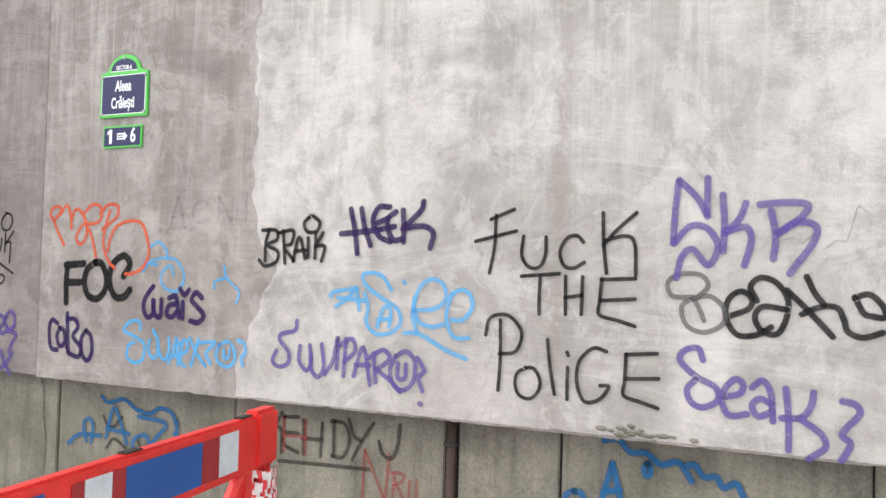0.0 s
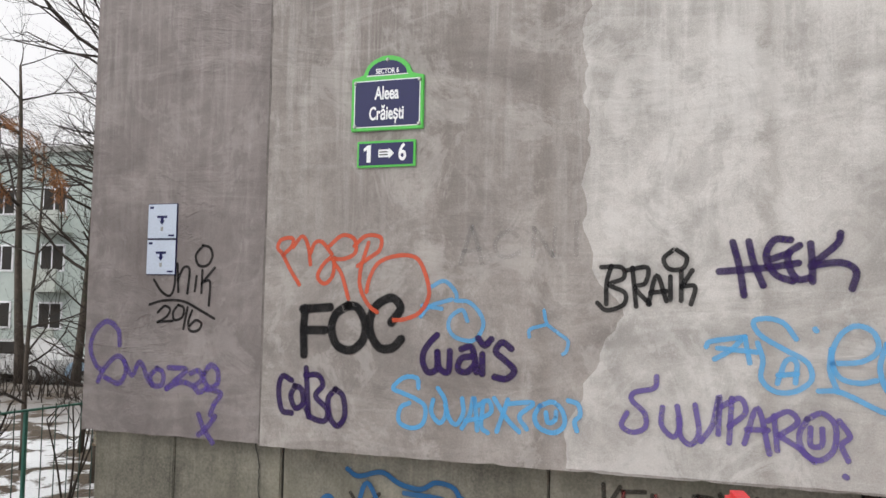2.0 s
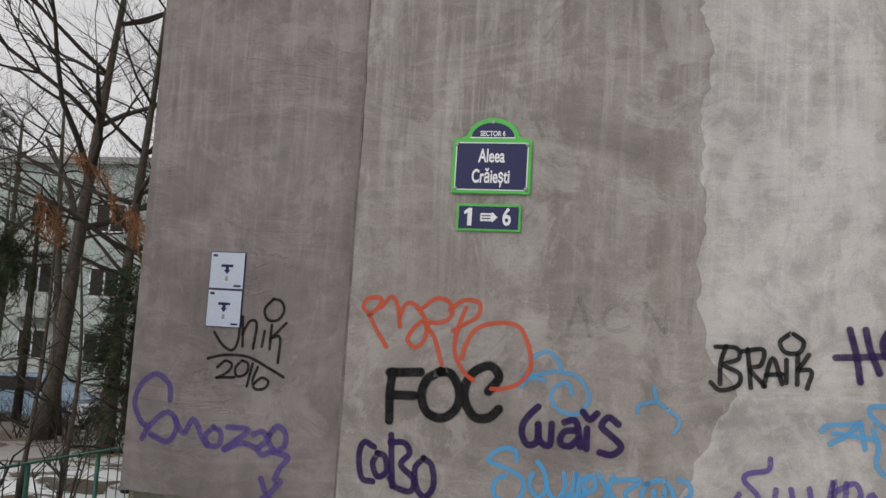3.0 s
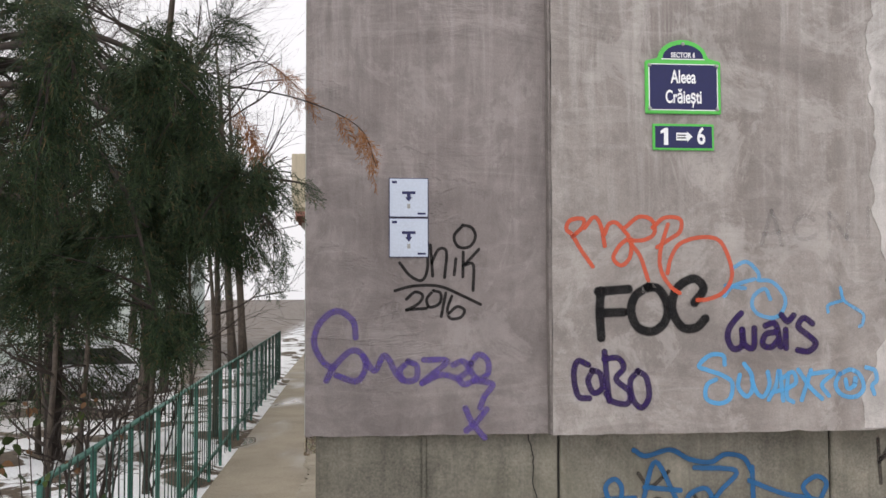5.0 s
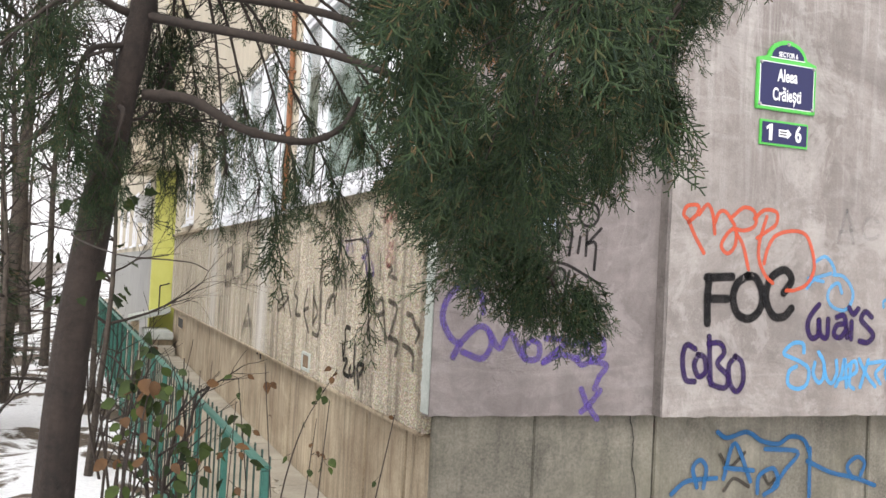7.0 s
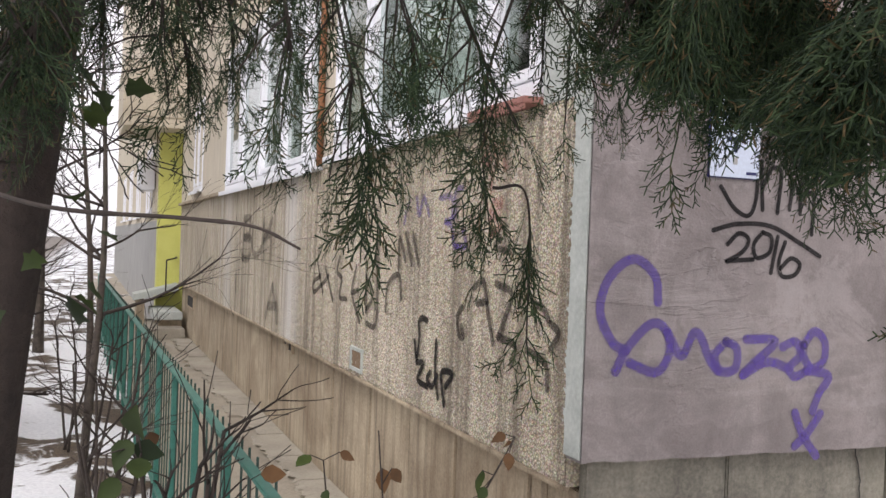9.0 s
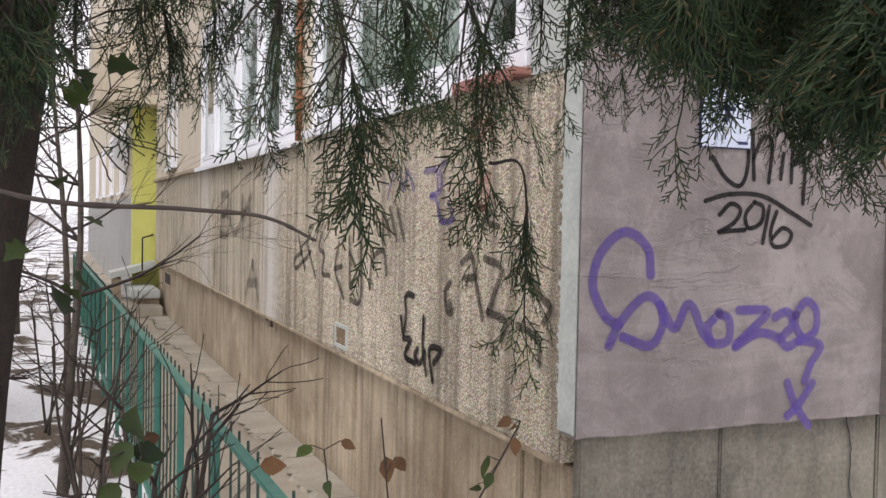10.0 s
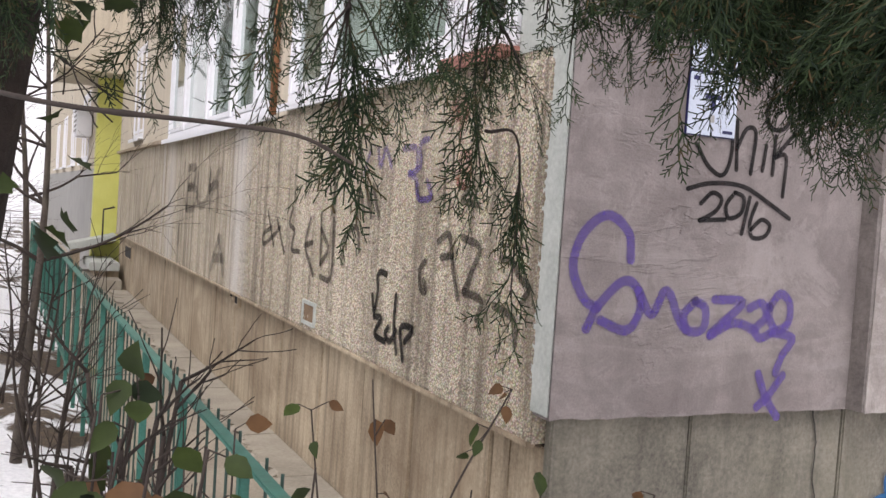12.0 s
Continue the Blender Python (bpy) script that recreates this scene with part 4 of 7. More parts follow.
GLYPHS["f1"] = [[(0.0, 0.4), (0.5, 0.59), (0.56, 0.85), (0.31, 1.0), (0.06, 0.8), (0.01, 0.34), (0.26, 0.0), (0.7, 0.02), (1.0, 0.19)]]
GLYPHS["f2"] = [[(0.19, 0.58), (0.0, 0.84), (0.26, 1.0), (0.72, 0.92), (0.99, 0.62), (1.0, 0.32), (0.74, 0.0), (0.36, 0.04), (0.14, 0.27), (0.38, 0.48), (0.98, 0.44)]]
GLYPHS["f3"] = [[(0.0, 0.77), (0.22, 0.44), (0.49, 0.0)], [(0.2, 1.0), (0.28, 0.73), (0.39, 0.55)], [(0.16, 0.39), (0.34, 0.5), (0.52, 0.49), (0.6, 0.29), (0.65, 0.09), (0.82, 0.03), (1.0, 0.11)]]
GLYPHS["f4"] = [[(0.0, 0.85), (0.48, 1.0), (0.89, 0.51), (1.0, 0.0), (0.58, 0.03), (0.3, 0.14), (0.0, 0.85)]]
GLYPHS["g1"] = [[(0.62, 0.83), (0.45, 1.0), (0.1, 0.95), (0.0, 0.77), (0.46, 0.54), (0.96, 0.35), (1.0, 0.14), (0.63, 0.0), (0.28, 0.1), (0.18, 0.29), (0.39, 0.47)]]
GLYPHS["g2"] = [[(0.11, 0.51), (0.71, 0.64), (0.82, 0.89), (0.47, 1.0), (0.08, 0.7), (0.0, 0.3), (0.31, 0.0), (1.0, 0.07)]]
GLYPHS["g3"] = [[(0.01, 0.82), (0.49, 1.0), (0.9, 0.69), (1.0, 0.0)], [(0.91, 0.43), (0.37, 0.55), (0.0, 0.35), (0.33, 0.07), (0.94, 0.24)]]
GLYPHS["g4"] = [[(0.07, 1.0), (0.14, 0.58), (0.15, 0.11)], [(0.71, 0.99), (0.65, 0.78), (0.44, 0.59), (0.0, 0.57)], [(0.46, 0.58), (0.91, 0.37), (1.0, 0.17), (0.63, 0.0)]]
GLYPHS["g5"] = [[(0.02, 1.0), (0.73, 0.97), (1.0, 0.81), (0.3, 0.57), (0.01, 0.42), (0.47, 0.32), (0.32, 0.14), (0.0, 0.0)]]
GLYPHS["h1"] = [[(0.52, 1.0), (0.35, 0.62), (0.32, 0.14)], [(0.14, 0.95), (0.9, 0.95), (0.98, 0.71), (0.45, 0.56), (1.0, 0.38), (0.95, 0.14), (0.33, 0.0), (0.0, 0.16)]]
GLYPHS["h2"] = [[(0.19, 0.98), (0.37, 0.0)], [(0.0, 0.95), (0.86, 1.0), (0.81, 0.63), (0.33, 0.48), (1.0, 0.06)]]
GLYPHS["h3"] = [[(0.0, 0.0), (0.46, 1.0), (1.0, 0.15)], [(0.12, 0.4), (0.98, 0.47)]]
GLYPHS["h4"] = [[(0.0, 1.0), (0.02, 0.0)]]
GLYPHS["h5"] = [[(0.0, 0.94), (0.02, 0.13)], [(0.78, 1.0), (0.04, 0.53)], [(0.04, 0.53), (1.0, 0.53), (0.69, 0.0)]]
GLYPHS["h6"] = [[(0.43, 1.0), (0.0, 0.54), (0.24, 0.0), (0.83, 0.07), (1.0, 0.6), (0.58, 1.0)]]
GLYPHS["i1"] = [[(0.43, 0.0), (0.25, 0.33), (0.1, 0.61), (0.0, 0.74), (0.08, 0.93), (0.27, 0.96), (0.29, 0.78), (0.12, 0.59)], [(0.28, 0.78), (0.47, 1.0), (0.57, 0.78), (0.64, 0.42)], [(0.61, 0.65), (0.69, 0.84), (0.85, 0.89), (1.0, 0.61)]]
GLYPHS["i2"] = [[(0.37, 0.66), (0.15, 0.53), (0.0, 0.35), (0.2, 0.23), (0.4, 0.37), (0.45, 0.65)], [(0.28, 0.82), (0.61, 1.0), (0.95, 0.93), (1.0, 0.73), (0.71, 0.61), (0.37, 0.62)], [(0.4, 0.58), (0.63, 0.37), (0.84, 0.0)]]
GLYPHS["i3"] = [[(0.0, 0.88), (0.46, 1.0), (1.0, 0.99), (0.97, 0.82), (0.55, 0.71), (0.14, 0.62)], [(0.55, 0.91), (0.26, 0.58), (0.28, 0.32), (0.6, 0.12), (0.93, 0.0)]]
GLYPHS["i4"] = [[(0.0, 0.41), (0.02, 0.66), (0.2, 0.88), (0.48, 1.0), (0.77, 0.93), (0.94, 0.7), (1.0, 0.41), (0.85, 0.15), (0.6, 0.03), (0.45, 0.0)]]
GLYPHS["j1"] = [[(0.29, 0.83), (0.64, 1.0), (0.93, 0.74), (1.0, 0.46)], [(0.0, 0.0), (0.27, 0.3), (0.83, 0.5)], [(0.06, 0.32), (0.59, 0.23)]]
GLYPHS["j2"] = [[(0.55, 0.47), (0.37, 0.76), (0.06, 0.59), (0.0, 0.29), (0.25, 0.04), (0.73, 0.0), (1.0, 0.31), (0.93, 0.68), (0.6, 0.98), (0.17, 1.0)]]
GLYPHS["k1"] = [[(0.01, 0.4), (0.0, 0.58), (0.42, 0.69)], [(0.35, 1.0), (0.45, 0.68), (0.74, 0.49), (1.0, 0.31), (0.97, 0.09), (0.86, 0.0)]]
GLYPHS["l1"] = [[(0.76, 0.8), (0.73, 0.99), (0.32, 1.0), (0.0, 0.79), (0.27, 0.66), (0.7, 0.59), (1.0, 0.42), (0.93, 0.13), (0.56, 0.0), (0.21, 0.14), (0.23, 0.37), (0.52, 0.51)]]
GLYPHS["l2"] = [[(0.05, 0.66), (0.0, 0.33), (0.25, 0.03), (0.47, 0.24), (0.42, 0.69), (0.2, 1.0)], [(0.46, 0.53), (0.58, 0.14), (0.83, 0.0), (1.0, 0.34), (0.96, 0.77)]]
GLYPHS["l3"] = [[(0.0, 0.03), (0.53, 0.47), (0.79, 1.0), (1.0, 0.0)], [(0.19, 0.28), (1.0, 0.35)]]
GLYPHS["l4"] = [[(0.48, 0.99), (0.34, 0.21), (0.78, 0.0)], [(0.0, 0.82), (0.79, 1.0), (1.0, 0.67), (0.32, 0.42)]]
GLYPHS["l5"] = [[(0.0, 1.0), (0.53, 0.4), (1.0, 0.06)], [(0.54, 0.95), (0.14, 0.0)]]
GLYPHS["l6"] = [[(0.0, 0.89), (1.0, 1.0), (0.46, 0.45), (0.76, 0.0)]]
GLYPHS["l7"] = [[(0.17, 0.85), (0.61, 1.0), (0.93, 0.75), (1.0, 0.3), (0.65, 0.0), (0.2, 0.12), (0.0, 0.49), (0.17, 0.85)], [(0.39, 0.62), (0.48, 0.33), (0.71, 0.41), (0.75, 0.68)]]
GLYPHS["l8"] = [[(0.0, 1.0), (0.83, 0.91), (1.0, 0.54), (0.57, 0.31), (0.73, 0.0)]]
GLYPHS["m1"] = [[(0.0, 0.49), (0.38, 0.12), (0.8, 0.0), (1.0, 0.35), (0.97, 1.0)]]
GLYPHS["m2"] = [[(0.0, 1.0), (0.15, 0.08)], [(0.09, 0.45), (0.51, 0.87), (1.0, 0.8), (0.87, 0.0)]]
GLYPHS["m3"] = [[(0.45, 1.0), (0.0, 0.0)]]
GLYPHS["m4"] = [[(0.02, 0.94), (0.0, 0.33)], [(1.0, 1.0), (0.02, 0.6)], [(0.02, 0.6), (0.64, 0.61), (0.62, 0.0)]]
GLYPHS["m5"] = [[(0.4, 1.0), (0.0, 0.51), (0.16, 0.0), (0.71, 0.0), (1.0, 0.43), (0.82, 0.89), (0.4, 1.0)]]
GLYPHS["n1"] = [[(0.0, 0.58), (0.43, 1.0), (0.82, 0.8), (0.61, 0.37), (0.01, 0.0)], [(0.01, 0.0), (1.0, 0.11)]]
GLYPHS["n2"] = [[(0.49, 1.0), (0.0, 0.52), (0.19, 0.0), (0.93, 0.22), (1.0, 0.82), (0.49, 1.0)]]
GLYPHS["n3"] = [[(1.0, 1.0), (0.0, 0.0)]]
GLYPHS["n4"] = [[(0.26, 1.0), (0.0, 0.42), (0.19, 0.0), (0.79, 0.01), (1.0, 0.34), (0.56, 0.53), (0.09, 0.24)]]
GLYPHS["n5"] = [[(0.0, 0.75), (0.22, 1.0), (0.51, 0.99), (0.81, 0.46), (1.0, 0.0)]]
GLYPHS["o1"] = [[(0.82, 0.62), (0.75, 0.85), (0.42, 1.0), (0.12, 0.84), (0.0, 0.55), (0.17, 0.28), (0.38, 0.21)], [(0.23, 0.0), (0.38, 0.23), (0.71, 0.42), (0.94, 0.38), (1.0, 0.19), (0.82, 0.02), (0.42, 0.09)]]
GLYPHS["o2"] = [[(0.0, 1.0), (0.26, 0.39), (0.49, 0.96), (0.61, 0.88), (0.82, 0.32), (1.0, 0.0)]]
GLYPHS["o3"] = [[(0.5, 1.0), (0.0, 0.52), (0.27, 0.0), (0.95, 0.11), (1.0, 0.74), (0.5, 1.0)]]
GLYPHS["o4"] = [[(0.02, 1.0), (0.48, 0.95), (0.17, 0.42), (0.0, 0.07)], [(0.0, 0.07), (0.36, 0.38), (0.67, 0.24), (0.84, 0.0), (1.0, 0.12)]]
GLYPHS["o5"] = [[(0.0, 0.81), (0.7, 1.0), (1.0, 0.5), (0.41, 0.0)]]
GLYPHS["o6"] = [[(0.0, 0.64), (0.45, 1.0), (1.0, 0.75), (0.99, 0.22), (0.42, 0.0), (0.0, 0.31), (0.0, 0.64)]]
GLYPHS["o7"] = [[(0.0, 1.0), (1.0, 0.85), (0.6, 0.44), (0.3, 0.0)]]
GLYPHS["o8"] = [[(0.0, 1.0), (0.33, 0.52), (0.88, 0.0)], [(1.0, 0.97), (0.49, 0.53), (0.08, 0.24)]]
GLYPHS["p1"] = [[(0.0, 1.0), (0.12, 0.74), (0.3, 0.98), (0.48, 0.58), (0.67, 0.4), (0.79, 0.76), (0.94, 0.59), (1.0, 0.0)]]
GLYPHS["p2"] = [[(0.0, 0.09), (0.34, 1.0), (0.94, 0.0)], [(0.02, 0.38), (1.0, 0.29)]]
GLYPHS["p3"] = [[(0.0, 0.0), (0.33, 0.39), (1.0, 0.45)], [(0.55, 0.2), (0.44, 0.75), (0.6, 1.0), (0.76, 0.74), (0.71, 0.19)]]
GLYPHS["p4"] = [[(0.0, 0.1), (0.08, 0.76), (0.74, 1.0), (1.0, 0.37), (0.34, 0.0)]]
GLYPHS["p5"] = [[(0.0, 0.98), (0.7, 0.92), (0.46, 0.58), (0.2, 0.24)], [(0.98, 1.0), (1.0, 0.0)]]
GLYPHS["p6"] = [[(0.0, 0.94), (0.34, 0.53), (0.68, 0.3), (1.0, 0.0)], [(0.68, 0.3), (0.59, 0.72), (0.71, 1.0), (0.85, 0.8), (0.77, 0.3)]]
GLYPHS["q1"] = [[(0.0, 0.96), (0.18, 0.62), (0.43, 1.0)], [(0.08, 0.0), (0.27, 0.29), (0.52, 0.06)], [(0.79, 0.35), (0.9, 0.1), (1.0, 0.27)]]
GLYPHS["s1"] = [[(0.97, 0.9), (0.26, 1.0), (0.0, 0.61), (0.3, 0.07), (1.0, 0.0)]]
GLYPHS["s2"] = [[(0.3, 1.0), (0.0, 0.52), (0.41, 0.0), (1.0, 0.28), (0.82, 0.88), (0.3, 1.0)]]
GLYPHS["s3"] = [[(0.03, 1.0), (0.13, 0.4), (0.18, 0.07)], [(0.0, 0.87), (0.56, 0.89), (0.81, 0.7), (0.48, 0.48), (1.0, 0.24), (0.9, 0.0), (0.33, 0.05), (0.09, 0.2)]]
GLYPHS["s4"] = [[(0.43, 1.0), (0.0, 0.73), (0.15, 0.18), (0.63, 0.0), (1.0, 0.31), (0.88, 0.82), (0.43, 1.0)]]
GLYPHS["t1"] = [[(0.52, 1.0), (0.23, 0.8), (0.02, 0.5), (0.0, 0.24), (0.21, 0.0), (0.52, 0.1), (0.55, 0.53)], [(0.55, 0.53), (0.63, 0.12), (0.94, 0.05), (1.0, 0.58)]]
GLYPHS["t2"] = [[(0.18, 0.94), (0.77, 1.0), (1.0, 0.03)], [(0.79, 0.66), (0.17, 0.53), (0.0, 0.11), (0.46, 0.0), (0.9, 0.3)]]
GLYPHS["t3"] = [[(0.33, 0.56), (0.32, 0.0)], [(0.0, 1.0), (0.5, 0.81), (1.0, 1.0)]]
GLYPHS["t4"] = [[(0.82, 0.82), (0.35, 1.0), (0.03, 0.74), (0.55, 0.52), (1.0, 0.26), (0.59, 0.0), (0.0, 0.06)]]
GLYPHS["u1"] = [[(1.0, 0.97), (0.55, 1.0), (0.31, 0.83), (0.39, 0.5), (0.22, 0.0), (0.0, 0.36)]]
GLYPHS["u2"] = [[(0.0, 0.96), (0.57, 1.0), (0.14, 0.14), (1.0, 0.0)]]
GLYPHS["u3"] = [[(0.29, 1.0), (0.0, 0.39), (0.54, 0.0), (1.0, 0.96)]]
GLYPHS["u4"] = [[(0.04, 1.0), (0.0, 0.42), (1.0, 0.0)]]
GLYPHS["u5"] = [[(0.31, 0.0), (0.0, 0.91), (1.0, 1.0), (0.4, 0.55)]]
GLYPHS["v1"] = [[(0.72, 1.0), (0.0, 0.67), (0.25, 0.07), (1.0, 0.0), (0.66, 0.34)]]
GLYPHS["v2"] = [[(0.0, 0.88), (0.47, 1.0), (0.71, 0.51), (1.0, 0.0)], [(0.2, 0.63), (0.68, 0.69)]]
GLYPHS["v3"] = [[(0.0, 1.0), (0.74, 0.89), (0.58, 0.65), (0.17, 0.3)], [(0.17, 0.3), (1.0, 0.22), (0.81, 0.0)]]
GLYPHS["v4"] = [[(0.0, 1.0), (0.54, 0.89), (0.94, 0.64), (1.0, 0.0)]]
GLYPHS["v5"] = [[(0.0, 1.0), (0.38, 0.94), (0.61, 0.65)], [(0.73, 0.58), (1.0, 0.39), (0.79, 0.0)]]
GLYPHS["w1"] = [[(0.47, 0.54), (0.0, 0.27), (0.03, 0.0), (0.6, 0.29), (1.0, 0.59)], [(0.2, 1.0), (0.64, 0.02)]]
GLYPHS["w2"] = [[(0.0, 1.0), (1.0, 0.0)]]
GLYPHS["w3"] = [[(0.23, 1.0), (0.0, 0.63), (0.5, 0.47), (0.29, 0.02), (1.0, 0.0)]]
GLYPHS["w4"] = [[(0.44, 1.0), (0.0, 0.51), (1.0, 0.0)], [(0.0, 0.51), (0.73, 0.57)]]
GLYPHS["w5"] = [[(0.0, 1.0), (0.11, 0.22)], [(0.08, 0.75), (0.66, 0.48), (0.11, 0.21)], [(0.99, 0.94), (1.0, 0.08), (0.18, 0.0)]]
GLYPHS["w6"] = [[(0.0, 0.0), (0.11, 0.68), (0.82, 1.0), (1.0, 0.42)]]
GLYPHS["w7"] = [[(0.0, 0.0), (1.0, 1.0)]]
GLYPHS["w8"] = [[(0.01, 0.0), (0.0, 0.89), (0.35, 0.23)], [(0.35, 1.0), (0.7, 0.16)], [(0.69, 1.0), (1.0, 0.22)]]
GLYPHS["x1"] = [[(0.0, 0.0), (1.0, 1.0)]]
GLYPHS["x2"] = [[(0.0, 1.0), (0.22, 0.02), (0.55, 0.97), (1.0, 0.0)]]
GLYPHS["x3"] = [[(0.0, 1.0), (0.91, 0.95), (1.0, 0.0)]]
GLYPHS["x4"] = [[(0.77, 1.0), (0.42, 0.93), (0.46, 0.55), (0.0, 0.44)], [(0.0, 0.44), (0.35, 0.31), (0.48, 0.0), (1.0, 0.04), (0.81, 0.31)]]
GLYPHS["y1"] = [[(0.0, 1.0), (0.57, 0.0)]]
GLYPHS["y2"] = [[(0.0, 1.0), (0.58, 0.67), (0.21, 0.29), (1.0, 0.0)]]
GLYPHS["y3"] = [[(0.0, 1.0), (0.3, 0.0), (1.0, 0.11)]]
PAINT = {
    "black": (0.012, 0.012, 0.013), "violet": (0.105, 0.07, 0.27), "purple": (0.03, 0.016, 0.075), "blue": (0.09, 0.36, 0.66), "orange": (0.55, 0.095, 0.045),
    "grey": (0.1, 0.1, 0.1), "faint": (0.13, 0.14, 0.16), "deepblue": (0.02, 0.11, 0.26), "umber": (0.035, 0.03, 0.028), "dullred": (0.3, 0.06, 0.055),
}


def spray(name, colour, cover):
    """Thin paint whose rim fades into the wall."""
    m, t, b = nodes_of(name)
    uv = t.nodes.new("ShaderNodeUVMap")
    sep = t.nodes.new("ShaderNodeSeparateXYZ")
    t.links.new(uv.outputs[0], sep.inputs[0])
    ln = t.nodes.new("ShaderNodeVectorMath")
    ln.operation = "LENGTH"
    t.links.new(uv.outputs[0], ln.inputs[0])
    grain = noise_of(t, coords(t), 120.0, 3, 0.7)
    blot = noise_of(t, coords(t), 14.0, 4, 0.6)
    s = t.nodes.new("ShaderNodeMath")
    s.operation = "MULTIPLY_ADD"
    s.inputs[1].default_value = 0.3
    t.links.new(grain, s.inputs[0])
    t.links.new(ln.outputs["Value"], s.inputs[2])
    a = ramp(t, s.outputs[0], [(0.76, (cover,) * 3), (1.0, (0, 0, 0))])
    a = mix(t, 1.0, a, ramp(t, blot, [(0.3, (0.84,) * 3), (0.6, (1,) * 3)]), "MULTIPLY")
    t.links.new(a, b.inputs["Alpha"])
    b.inputs["Base Color"].default_value = (*colour, 1)
    b.inputs["Roughness"].default_value = 0.95
    b.inputs["Specular IOR Level"].default_value = 0.12
    return m


def smooth_line(pts, per=6):
    if len(pts) == 2:
        return [Vector(pts[0]).lerp(Vector(pts[1]), i / 4) for i in range(5)]
    p = [Vector(q) for q in pts]
    p = [2 * p[0] - p[1]] + p + [2 * p[-1] - p[-2]]
    out = []
    for i in range(1, len(p) - 2):
        for k in range(per):
            f = k / per
            a, b, c, d = p[i - 1], p[i], p[i + 1], p[i + 2]
            out.append(0.5 * (2 * b + (c - a) * f + (2 * a - 5 * b + 4 * c - d) * f * f + (3 * b - a - 3 * c + d) * f ** 3))
    return out + [p[-2]]


def ribbon(bm, uvl, line, half, at, lift):
    d0, d1 = (line[0] - line[1]).normalized(), (line[-1] - line[-2]).normalized()
    line = [line[0] + d0 * half] + list(line) + [line[-1] + d1 * half]
    ends = [1.0] + [0.0] * (len(line) - 2) + [1.0]
    rows = []
    for i, p in enumerate(line):
        d = line[min(i + 1, len(line) - 1)] - line[max(i - 1, 0)]
        nrm = Vector((-d.y, d.x)).normalized() * half
        rows.append(([bm.verts.new(at(*(p + nrm * s), lift)) for s in (-1, 0, 1)], ends[i]))
    for (a, ea), (b, eb) in zip(rows, rows[1:]):
        for s in (0, 1):
            f = bm.faces.new((a[s], a[s + 1], b[s + 1], b[s]))
            for lp, uv in zip(f.loops, ((s - 1, ea), (s, ea), (s, eb), (s - 1, eb))):
                lp[uvl].uv = uv


